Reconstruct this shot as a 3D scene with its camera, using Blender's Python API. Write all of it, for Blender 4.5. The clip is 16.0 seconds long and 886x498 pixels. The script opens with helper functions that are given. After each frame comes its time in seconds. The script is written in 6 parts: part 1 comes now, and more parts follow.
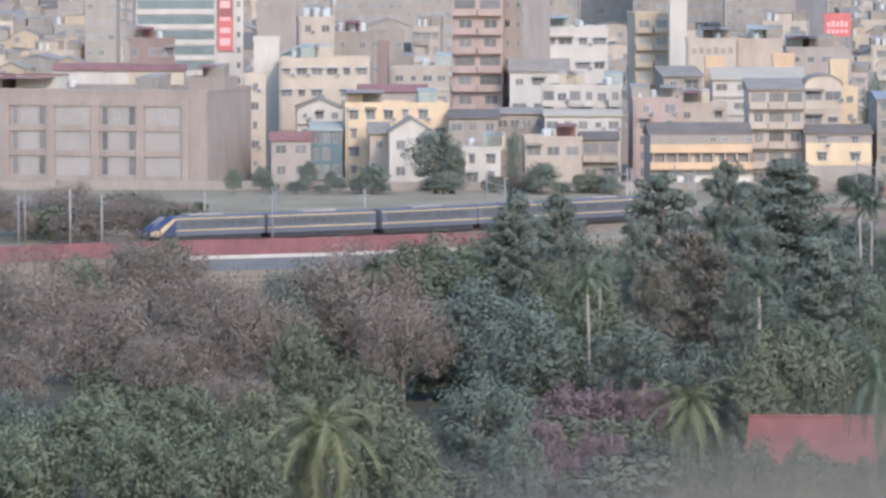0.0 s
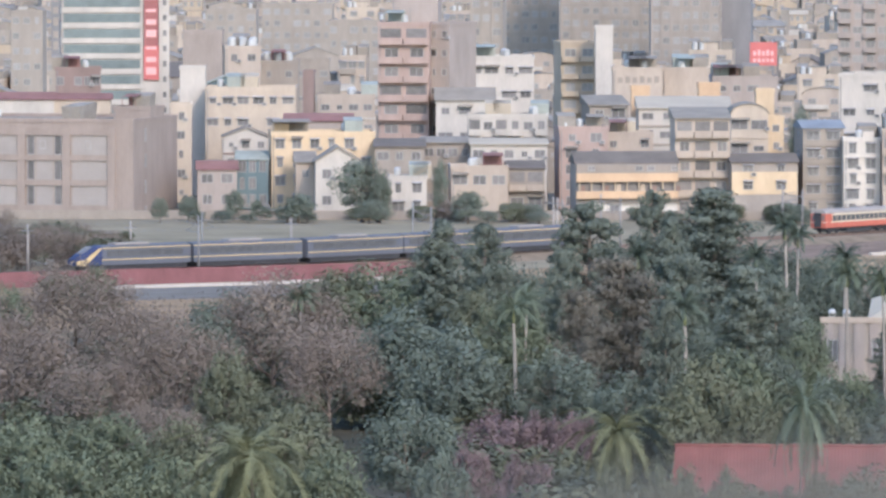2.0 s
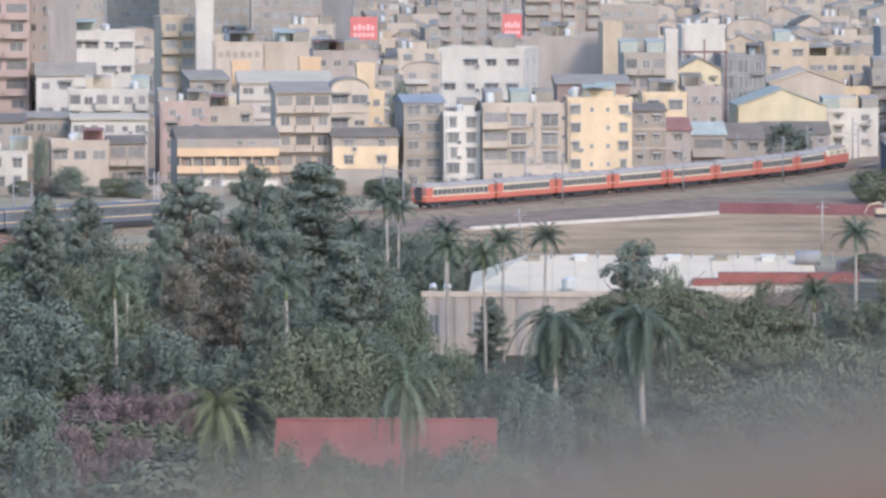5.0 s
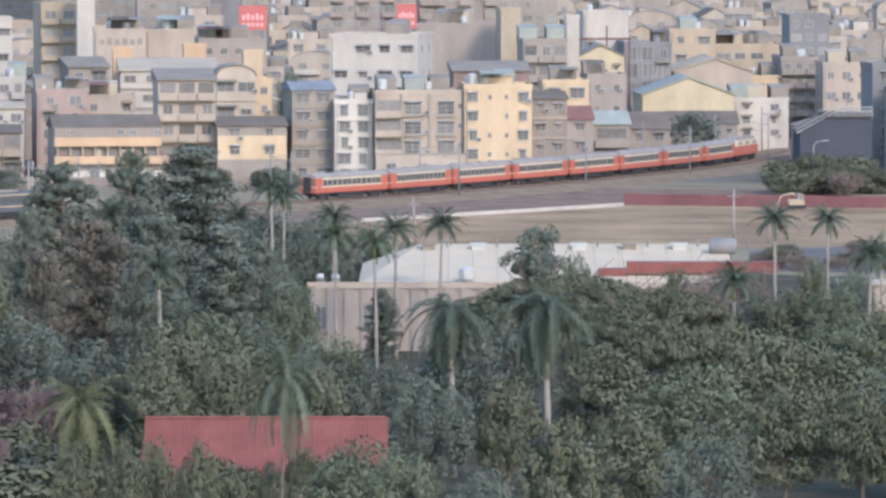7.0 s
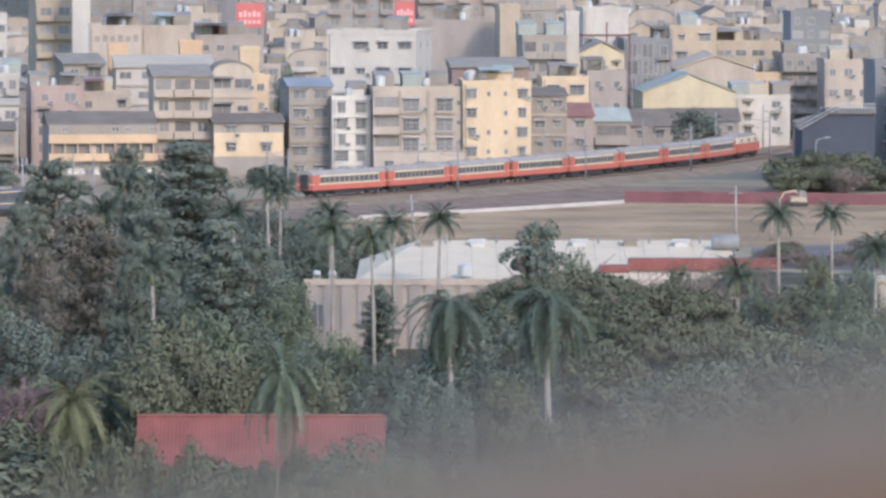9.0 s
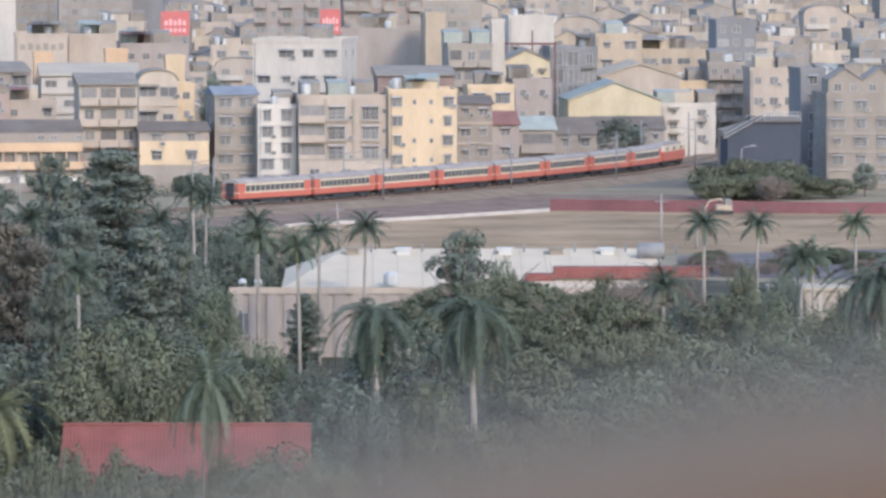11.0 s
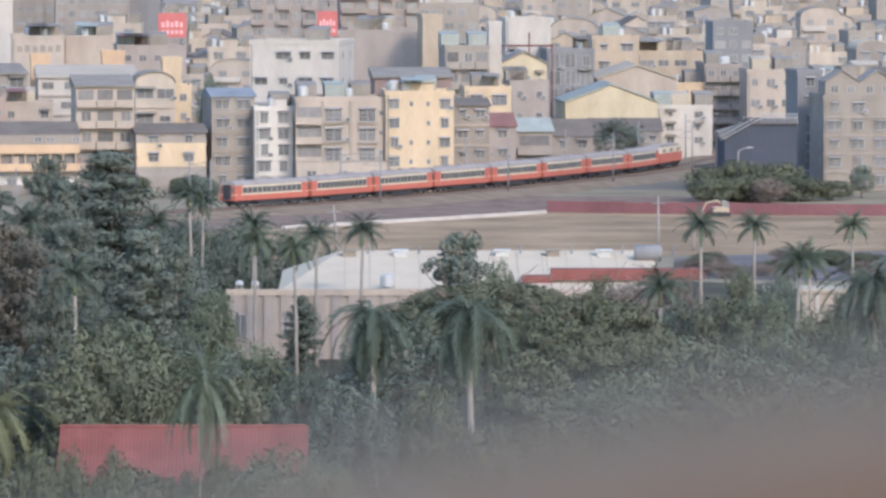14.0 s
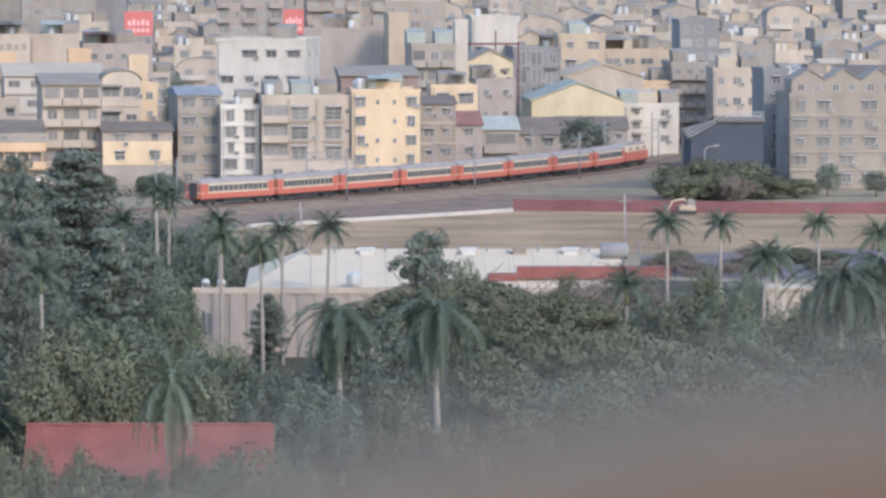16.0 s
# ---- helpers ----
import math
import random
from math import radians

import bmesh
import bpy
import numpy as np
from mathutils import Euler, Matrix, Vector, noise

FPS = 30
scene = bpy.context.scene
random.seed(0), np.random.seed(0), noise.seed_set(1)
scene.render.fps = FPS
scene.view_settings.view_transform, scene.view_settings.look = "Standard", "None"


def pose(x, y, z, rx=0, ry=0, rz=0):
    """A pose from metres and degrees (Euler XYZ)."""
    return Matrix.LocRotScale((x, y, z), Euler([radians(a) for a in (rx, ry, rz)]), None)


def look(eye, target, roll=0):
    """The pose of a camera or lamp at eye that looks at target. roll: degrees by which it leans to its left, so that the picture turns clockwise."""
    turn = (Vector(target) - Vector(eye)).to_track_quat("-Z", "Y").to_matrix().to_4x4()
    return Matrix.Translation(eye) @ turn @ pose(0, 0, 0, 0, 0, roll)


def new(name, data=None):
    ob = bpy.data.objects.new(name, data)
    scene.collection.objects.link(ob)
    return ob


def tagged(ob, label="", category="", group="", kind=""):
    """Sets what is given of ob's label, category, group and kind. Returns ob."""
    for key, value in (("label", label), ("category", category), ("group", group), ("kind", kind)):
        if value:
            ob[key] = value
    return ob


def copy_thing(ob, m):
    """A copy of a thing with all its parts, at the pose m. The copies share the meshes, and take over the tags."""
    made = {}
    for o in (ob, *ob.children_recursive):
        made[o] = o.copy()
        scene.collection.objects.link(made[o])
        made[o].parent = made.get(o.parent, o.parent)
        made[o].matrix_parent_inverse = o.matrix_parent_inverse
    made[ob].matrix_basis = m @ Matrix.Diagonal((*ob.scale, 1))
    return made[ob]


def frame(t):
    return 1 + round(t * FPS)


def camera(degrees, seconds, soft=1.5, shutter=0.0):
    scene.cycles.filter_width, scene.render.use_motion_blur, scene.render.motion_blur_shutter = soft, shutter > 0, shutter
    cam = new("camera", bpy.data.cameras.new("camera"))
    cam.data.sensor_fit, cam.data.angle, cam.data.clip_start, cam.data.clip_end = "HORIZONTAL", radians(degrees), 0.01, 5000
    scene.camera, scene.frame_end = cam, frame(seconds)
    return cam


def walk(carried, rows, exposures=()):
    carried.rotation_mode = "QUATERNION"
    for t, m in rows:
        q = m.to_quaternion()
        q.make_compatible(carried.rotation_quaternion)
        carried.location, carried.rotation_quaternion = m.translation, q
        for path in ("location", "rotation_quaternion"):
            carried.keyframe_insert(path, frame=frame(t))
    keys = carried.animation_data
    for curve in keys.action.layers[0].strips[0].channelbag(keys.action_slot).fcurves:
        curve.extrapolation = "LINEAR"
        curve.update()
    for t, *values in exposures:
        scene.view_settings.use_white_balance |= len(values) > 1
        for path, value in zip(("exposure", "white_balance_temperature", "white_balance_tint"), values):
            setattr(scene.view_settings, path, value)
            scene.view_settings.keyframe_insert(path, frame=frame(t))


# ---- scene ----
cam = camera(6.4334, 16.0, soft=2.8)
# seconds, metres ahead, height of the eye, degrees of turn to the left, degrees upwards
ROWS = [
    (0.0, -74.00, 56.300, 4.209, -2.891),
    (0.5, -74.00, 56.300, 3.885, -2.718),
    (1.0, -74.00, 56.300, 3.728, -2.662),
    (1.5, -74.00, 56.300, 3.740, -2.668),
    (2.0, -74.00, 56.300, 3.672, -2.680),
    (2.5, -74.00, 56.300, 3.074, -2.712),
    (3.0, -74.00, 56.300, 2.573, -2.752),
    (3.5, -74.00, 56.300, 2.219, -2.780),
    (4.0, -74.00, 56.300, 1.753, -2.794),
    (4.5, -74.00, 56.300, 1.283, -2.828),
    (5.0, -74.00, 56.300, 0.769, -2.864),
    (5.25, -69.89, 56.300, 0.607, -2.876),
    (5.5, -61.67, 55.713, 0.467, -2.874),
    (5.75, -53.44, 54.951, 0.346, -2.864),
    (6.0, -45.22, 54.190, 0.244, -2.854),
    (6.25, -37.00, 53.428, 0.161, -2.843),
    (6.5, -28.78, 52.666, 0.095, -2.832),
    (6.75, -20.56, 51.904, 0.045, -2.821),
    (7.0, -12.33, 51.143, 0.011, -2.810),
    (7.25, -4.11, 50.381, -0.009, -2.798),
    (7.5, 0.00, 50.000, -0.016, -2.792),
    (8.0, 0.00, 50.000, -0.006, -2.783),
    (8.5, 0.00, 50.000, 0.005, -2.774),
    (9.0, 0.00, 50.000, 0.000, -2.799),
    (9.5, 0.00, 50.000, -0.403, -2.761),
    (10.2, 0.00, 50.000, -0.485, -2.748),
    (10.8, 0.00, 50.000, -0.534, -2.740),
    (12.0, 0.00, 50.000, -0.550, -2.737),
    (12.5, 0.00, 50.000, -0.550, -2.744),
    (13.0, 0.00, 50.000, -0.525, -2.763),
    (13.5, 0.00, 50.000, -0.511, -2.757),
    (14.0, 0.00, 50.000, -0.563, -2.725),
    (14.5, 0.00, 50.000, -0.707, -2.718),
    (15.0, 0.00, 50.000, -0.795, -2.725),
    (15.5, 0.00, 50.000, -0.818, -2.735),
    (16.0, 0.00, 50.000, -0.808, -2.738),
]
walk(cam, [(t, pose(0, y, z, 90 + up, 0, turn)) for t, y, z, turn, up in ROWS], [(0.0, 1.20, 5450, 12), (5.0, 1.20, 5450, 12), (7.5, 1.09, 5480, 12), (16.0, 1.09, 5480, 12)])
# long lens, open wide: the ledge close by melts away
cam.data.dof.use_dof = True
cam.data.dof.focus_distance = 1100.0
cam.data.dof.aperture_fstop = 4.0
SUN, SUN_UP, SUN_TURN, SKY = 1.2, 32, 154, 0.15

# ---- world, sun ----
world = bpy.data.worlds.new("hazy_sky")
scene.world = world
world.use_nodes = True
wn = world.node_tree.nodes
sky = wn.new("ShaderNodeTexSky")
sky.sky_type, sky.sun_disc = "NISHITA", False
sky.sun_elevation, sky.sun_rotation = radians(SUN_UP), radians(SUN_TURN)
sky.air_density, sky.dust_density, sky.ozone_density = 1.3, 1.2, 2.0
wn["Background"].inputs["Strength"].default_value = SKY
world.node_tree.links.new(sky.outputs["Color"], wn["Background"].inputs["Color"])
sun = new("sun", bpy.data.lights.new("sun", "SUN"))
sun.data.energy, sun.data.angle, sun.data.color = SUN, radians(9.0), (1.0, 0.80, 0.57)
# the sun stands behind the camera, a little to its right
sa, se = radians(SUN_TURN), radians(SUN_UP)
sun_way = Vector((math.sin(sa) * math.cos(se), math.cos(sa) * math.cos(se), math.sin(se)))
sun.matrix_world = look(sun_way * 100, (0, 0, 0))


# ---- materials ----
def lin(c):
    return tuple((v / 12.92 if v <= 0.04045 else ((v + 0.055) / 1.055) ** 2.4) for v in c) + (1.0,)


def paint(name, rgb, rough=0.85, spread=0.16, grain=0.6, streak=0.0, metal=0.0, bump=0.15, island=False, spec=0.3, tone=0.12):
    """A surface with stains at two scales, a shade of its own for each object and fine relief. rgb is linear."""
    m = bpy.data.materials.new(name)
    m.use_nodes = True
    nt = m.node_tree
    b = nt.nodes["Principled BSDF"]
    b.inputs["Roughness"].default_value, b.inputs["Metallic"].default_value = rough, metal
    b.inputs["Specular IOR Level"].default_value = spec
    co = nt.nodes.new("ShaderNodeNewGeometry")
    n1 = nt.nodes.new("ShaderNodeTexNoise")
    n1.inputs["Scale"].default_value, n1.inputs["Detail"].default_value = grain, 6.0
    n2 = nt.nodes.new("ShaderNodeTexNoise")
    n2.inputs["Scale"].default_value, n2.inputs["Detail"].default_value = grain * 7, 4.0
    mp = nt.nodes.new("ShaderNodeMapping")
    mp.inputs["Scale"].default_value = (1, 1, 1 - 0.88 * streak)
    nt.links.new(co.outputs["Position"], mp.inputs["Vector"])
    nt.links.new(mp.outputs["Vector"], n1.inputs["Vector"])
    nt.links.new(mp.outputs["Vector"], n2.inputs["Vector"])
    mix = nt.nodes.new("ShaderNodeMath")
    mix.operation = "MULTIPLY_ADD"
    mix.inputs[1].default_value = 0.4
    nt.links.new(n2.outputs["Fac"], mix.inputs[0])
    nt.links.new(n1.outputs["Fac"], mix.inputs[2])
    rnd = nt.nodes.new("ShaderNodeObjectInfo") if not island else co
    tone_n = nt.nodes.new("ShaderNodeMath")
    tone_n.operation = "MULTIPLY_ADD"
    tone_n.inputs[1].default_value = tone
    nt.links.new(rnd.outputs["Random Per Island" if island else "Random"], tone_n.inputs[0])
    nt.links.new(mix.outputs[0], tone_n.inputs[2])
    ramp = nt.nodes.new("ShaderNodeMapRange")
    ramp.inputs["From Min"].default_value, ramp.inputs["From Max"].default_value = 0.45, 0.95 + tone
    ramp.inputs["To Min"].default_value, ramp.inputs["To Max"].default_value = 1 - spread, 1 + spread
    nt.links.new(tone_n.outputs[0], ramp.inputs["Value"])
    tint = nt.nodes.new("ShaderNodeVectorMath")
    tint.operation = "SCALE"
    tint.inputs[0].default_value = rgb[:3]
    nt.links.new(ramp.outputs[0], tint.inputs["Scale"])
    nt.links.new(tint.outputs["Vector"], b.inputs["Base Color"])
    if bump:
        bp = nt.nodes.new("ShaderNodeBump")
        bp.inputs["Strength"].default_value, bp.inputs["Distance"].default_value = bump, 0.05
        nt.links.new(n2.outputs["Fac"], bp.inputs["Height"])
        nt.links.new(bp.outputs["Normal"], b.inputs["Normal"])
    return m


def wall_paint(name, rgb):
    return paint(name, rgb, 0.88, 0.16, 0.35, 0.75)


WALLS = {
    "white": wall_paint("white_render", (0.450, 0.398, 0.341)),
    "cream": wall_paint("cream_render", (0.446, 0.364, 0.282)),
    "yellow": wall_paint("pale_yellow_render", (0.538, 0.405, 0.263)),
    "lemon": wall_paint("lemon_metal_sheet", (0.485, 0.401, 0.270)),
    "orange": wall_paint("ochre_render", (0.507, 0.349, 0.219)),
    "tan": wall_paint("tan_tile", (0.400, 0.315, 0.226)),
    "pink": wall_paint("dusty_pink_tile", (0.322, 0.267, 0.231)),
    "beige": wall_paint("beige_tile", (0.392, 0.319, 0.255)),
    "grey": wall_paint("grey_tile", (0.296, 0.251, 0.213)),
    "concrete": wall_paint("bare_concrete", (0.273, 0.230, 0.191)),
    "taupe": wall_paint("taupe_concrete", (0.289, 0.230, 0.193)),
    "slate": wall_paint("slate_blue_tile", (0.207, 0.195, 0.191)),
    # dark sheet, made darker still to hold the shadow on the hall
    "dark": wall_paint("shadow_dark_sheet", (0.060, 0.064, 0.080)),
    "teal": wall_paint("teal_sheet", (0.135, 0.175, 0.182)),
    # grey tile, muted so that far towers carry their haze in the colour
    "haze": wall_paint("hazed_grey_tile", (0.304, 0.258, 0.214)),
    "salmon": wall_paint("salmon_tile", (0.365, 0.268, 0.225)),
    "chalk": wall_paint("fresh_white_render", (0.546, 0.490, 0.425)),
    "brown": wall_paint("brown_tile", (0.230, 0.163, 0.139)),
}
ROOFS = {
    "grey": paint("grey_roof_sheet", (0.262, 0.225, 0.183), 0.95, 0.2, 0.3, 0.3, spec=0.08),
    "slate": paint("dark_roof_sheet", (0.162, 0.136, 0.114), 0.95, 0.2, 0.3, 0.3, spec=0.08),
    "blue": paint("faded_blue_roof_sheet", (0.236, 0.246, 0.262), 0.95, 0.2, 0.3, 0.3, spec=0.08),
    "green": paint("faded_green_roof_sheet", (0.324, 0.333, 0.289), 0.95, 0.2, 0.3, 0.3, spec=0.08),
    "red": paint("faded_red_roof_sheet", (0.235, 0.128, 0.112), 0.95, 0.2, 0.3, 0.3, spec=0.08),
    "rust": paint("rust_red_tiles", (0.206, 0.080, 0.068), 0.8, 0.22, 0.5, spec=0.08),
    "white": paint("white_roof_sheet", (0.429, 0.359, 0.271), 0.95, 0.12, 0.15, spec=0.08),
    "concrete": paint("stained_concrete_roof", (0.271, 0.238, 0.201), 0.9, 0.25, 0.3, spec=0.08),
}
# pane grey is lifted from near black, with some haze in it
GLASS = paint("window_glass", (0.165, 0.150, 0.140), 0.5, 0.5, 1.5, bump=0, spec=0.3, tone=0.9)
# far panes paler still: distance haze put into the glass colour
HAZED_GLASS = paint("haze_paled_glass", (0.25, 0.232, 0.21), 0.5, 0.4, 1.5, bump=0, spec=0.25, tone=0.9)
GREEN_GLASS = paint("green_curtain_glass", (0.155, 0.178, 0.168), 0.5, 0.25, 0.4, bump=0, spec=0.3)
FRAME = paint("window_frame_aluminium", (0.36, 0.345, 0.325), 0.5, 0.15, 1.0)
STEEL = paint("stainless_steel", (0.50, 0.48, 0.45), 0.45, 0.1, 1.0, metal=0.35)
GALV = paint("galvanised_pole", (0.22, 0.21, 0.205), 0.6, 0.15, 1.0)
WEATHERED = paint("weathered_concrete_pole", (0.30, 0.265, 0.24), 0.9, 0.2, 1.0)
RED_SIGN = paint("red_sign_board", (0.47, 0.135, 0.12), 0.6, 0.1, 0.4)
SIGN_INK = paint("white_sign_bars", (0.66, 0.36, 0.33), 0.7, 0.1, 0.5)
MAROON_SIGN = paint("maroon_sign_board", (0.27, 0.10, 0.09), 0.6, 0.1, 0.4)
MAROON = paint("maroon_steel", (0.13, 0.055, 0.052), 0.6, 0.15, 0.6)
AWNING = paint("weathered_awning", (0.30, 0.28, 0.27), 0.7, 0.25, 0.8)


# ---- mesh helpers ----
def empty(name, m, label="", category="", group="", kind=""):
    ob = new(name)
    ob.empty_display_size = 0.3
    ob.matrix_basis = m
    return tagged(ob, label, category, group, kind)


def mesh_of(name, verts, faces, mats, ids=None, smooth=False):
    me = bpy.data.meshes.new(name)
    me.from_pydata(verts, [], faces)
    for m in mats if isinstance(mats, (list, tuple)) else [mats]:
        me.materials.append(m)
    if ids is not None:
        me.polygons.foreach_set("material_index", ids)
    if smooth:
        me.polygons.foreach_set("use_smooth", [True] * len(me.polygons))
    me.update()
    return me


def part(name, me, parent, m=None, label=""):
    ob = new(name, me)
    ob.parent = parent
    if m is not None:
        ob.matrix_basis = m
    return tagged(ob, label)


class Shape:
    """Collects boxes, prisms and tubes into one mesh."""

    def __init__(self):
        self.v, self.f, self.i = [], [], []

    def add(self, vs, fs, slot=0):
        n = len(self.v)
        self.v += [tuple(p) for p in vs]
        self.f += [tuple(n + k for k in f) for f in fs]
        self.i += [slot] * len(fs)
        return self

    def box(self, x0, x1, y0, y1, z0, z1, slot=0, bevel=0.0):
        if bevel:
            return self.prism([(x0 + bevel, z0), (x1 - bevel, z0), (x1, z0 + bevel), (x1, z1 - bevel), (x1 - bevel, z1), (x0 + bevel, z1), (x0, z1 - bevel), (x0, z0 + bevel)], y0, y1, slot)
        vs = [(x, y, z) for z in (z0, z1) for x, y in ((x0, y0), (x1, y0), (x1, y1), (x0, y1))]
        return self.add(vs, [(3, 2, 1, 0), (4, 5, 6, 7), (0, 1, 5, 4), (1, 2, 6, 5), (2, 3, 7, 6), (3, 0, 4, 7)], slot)

    def prism(self, outline, y0, y1, slot=0):
        """An outline in x and z (anticlockwise seen from the front), drawn out from y0 to y1."""
        n = len(outline)
        vs = [(x, y0, z) for x, z in outline] + [(x, y1, z) for x, z in outline]
        fs = [tuple(range(n)), tuple(range(2 * n - 1, n - 1, -1))]
        fs += [(k, k + n, (k + 1) % n + n, (k + 1) % n) for k in range(n)]
        return self.add(vs, fs, slot)

    def tube(self, pts, radii, sides=6, slot=0):
        vs, fs = [], []
        pts = [Vector(p) for p in pts]
        for k, p in enumerate(pts):
            way = (pts[min(k + 1, len(pts) - 1)] - pts[max(k - 1, 0)]).normalized()
            a = way.orthogonal().normalized()
            b = way.cross(a)
            for s in range(sides):
                q = 2 * math.pi * s / sides
                vs.append(p + radii[k] * (a * math.cos(q) + b * math.sin(q)))
        for k in range(len(pts) - 1):
            for s in range(sides):
                t = (s + 1) % sides
                fs.append((k * sides + s, k * sides + t, (k + 1) * sides + t, (k + 1) * sides + s))
        fs.append(tuple(range(sides - 1, -1, -1)))
        fs.append(tuple(range((len(pts) - 1) * sides, len(pts) * sides)))
        return self.add(vs, fs, slot)

    def lattice(self, xs, zs, y0, y1, slot=0):
        """A flat grid of bars in one piece: every second gap of both rows of lines is open."""
        nx, nz = len(xs), len(zs)
        vs = [(x, y, z) for y in (y0, y1) for z in zs for x in xs]
        fs = []
        for j in range(nz - 1):
            for i in range(nx - 1):
                a = j * nx + i
                q = (a, a + 1, a + nx + 1, a + nx)
                if i % 2 and j % 2:
                    n = nx * nz
                    fs += [(q[k], q[(k + 1) % 4], q[(k + 1) % 4] + n, q[k] + n) for k in range(4)]
                else:
                    fs.append(q)
        n = nx * nz
        rim = [k for k in range(nx)] + [k * nx + nx - 1 for k in range(1, nz)] + [(nz - 1) * nx + k for k in range(nx - 2, -1, -1)] + [k * nx for k in range(nz - 2, 0, -1)]
        fs += [(rim[k], rim[k] + n, rim[(k + 1) % len(rim)] + n, rim[(k + 1) % len(rim)]) for k in range(len(rim))]
        return self.add(vs, fs, slot)

    def mesh(self, name, mats, smooth=False):
        return mesh_of(name, self.v, self.f, mats, self.i, smooth)


MADE = {}


def once(key, maker):
    if key not in MADE:
        MADE[key] = maker()
    return MADE[key]


# ---- buildings ----
def window_meshes(w, h, kind):
    """A frame with its mullions, sill and hood, and the pane behind them."""
    def make():
        f, p = Shape(), Shape()
        e = 0.08
        xs = [-w / 2, -w / 2 + e, w / 2 - e, w / 2] if kind == "small" else [-w / 2, -w / 2 + e, -e / 2, e / 2, w / 2 - e, w / 2]
        f.lattice(xs, [-h / 2, -h / 2 + e, h / 2 - e, h / 2], -0.09, 0.02)
        if kind == "cage":
            bars = [q for k in range(6) for q in (-w / 2 + w * k / 5 - .025, -w / 2 + w * k / 5 + .025)]
            rails = [q for k in range(4) for q in (-h / 2 + h * k / 3 - .03, -h / 2 + h * k / 3 + .03)]
            f.lattice(bars, rails, -0.42, -0.38)
        if kind in ("hood", "cage"):
            f.add([(-w / 2 - .1, 0, h / 2 + .25), (w / 2 + .1, 0, h / 2 + .25), (w / 2 + .1, -.55, h / 2 + .05), (-w / 2 - .1, -.55, h / 2 + .05),
                   (-w / 2 - .1, 0, h / 2 + .18), (w / 2 + .1, 0, h / 2 + .18), (w / 2 + .1, -.55, h / 2 - .02), (-w / 2 - .1, -.55, h / 2 - .02)],
                  [(0, 3, 2, 1), (4, 5, 6, 7), (3, 7, 6, 2), (0, 4, 7, 3), (1, 2, 6, 5)], 1)
        p.box(-w / 2 + e, w / 2 - e, -0.03, 0.01, -h / 2 + e, h / 2 - e)
        return f.mesh("window", [FRAME, AWNING]), p.mesh("pane", GLASS)
    return once(("win", round(w, 2), round(h, 2), kind), make)


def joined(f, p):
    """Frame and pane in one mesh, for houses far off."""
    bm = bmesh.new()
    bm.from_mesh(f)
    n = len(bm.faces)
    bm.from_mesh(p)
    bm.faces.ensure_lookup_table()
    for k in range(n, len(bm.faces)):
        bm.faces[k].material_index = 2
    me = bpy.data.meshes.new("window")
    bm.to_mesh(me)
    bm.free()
    for m in (FRAME, AWNING, HAZED_GLASS):
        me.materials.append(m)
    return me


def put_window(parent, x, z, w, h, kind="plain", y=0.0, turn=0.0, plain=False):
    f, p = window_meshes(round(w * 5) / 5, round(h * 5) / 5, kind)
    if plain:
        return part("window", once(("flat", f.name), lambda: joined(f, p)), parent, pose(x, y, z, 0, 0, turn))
    wob = part("window", f, parent, pose(x, y, z, 0, 0, turn))
    part("pane", p, wob)
    return wob


def water_tank(parent, x, y, z, r=0.8, h=1.9):
    def make():
        s = Shape()
        s.tube([(0, 0, 0.5), (0, 0, 0.55), (0, 0, h), (0, 0, h + .25), (0, 0, h + .3)], [r * .9, r, r, r * .6, r * .1], 12)
        for a in range(4):
            q = a * math.pi / 2 + .4
            s.tube([(r * .8 * math.cos(q), r * .8 * math.sin(q), 0), (r * .8 * math.cos(q), r * .8 * math.sin(q), .6)], [.05, .05], 4)
        return s.mesh("water_tank", STEEL)
    return part("water_tank", once(("tank", r, h), make), parent, pose(x, y, z), "stainless steel water tank")


def roof_room(parent, x, y, z, w, d, h, wall, roof="concrete"):
    s = Shape().box(x - w / 2, x + w / 2, y, y + d, z, z + h)
    s.box(x - w / 2 - .2, x + w / 2 + .2, y - .2, y + d + .2, z + h, z + h + .18, 1)
    return part("roof_room", s.mesh("roof_room", [WALLS[wall], ROOFS[roof]]), parent)


FOOT = []


def ac_mesh():
    s = Shape().box(-.42, .42, -.42, -.05, 0, .62, 0, .05)
    return s.box(-.3, .3, -.425, -.415, .1, .52, 1).mesh("ac_unit", [FRAME, GLASS])


def awning_mesh(w):
    return Shape().add([(-w / 2, 0, .3), (w / 2, 0, .3), (w / 2, -1.0, 0), (-w / 2, -1.0, 0), (-w / 2, 0, .24), (w / 2, 0, .24), (w / 2, -1.0, -.06), (-w / 2, -1.0, -.06)],
                       [(0, 3, 2, 1), (4, 5, 6, 7), (3, 7, 6, 2), (0, 4, 7, 3), (1, 2, 6, 5)]).mesh("awning", ROOFS["grey"])


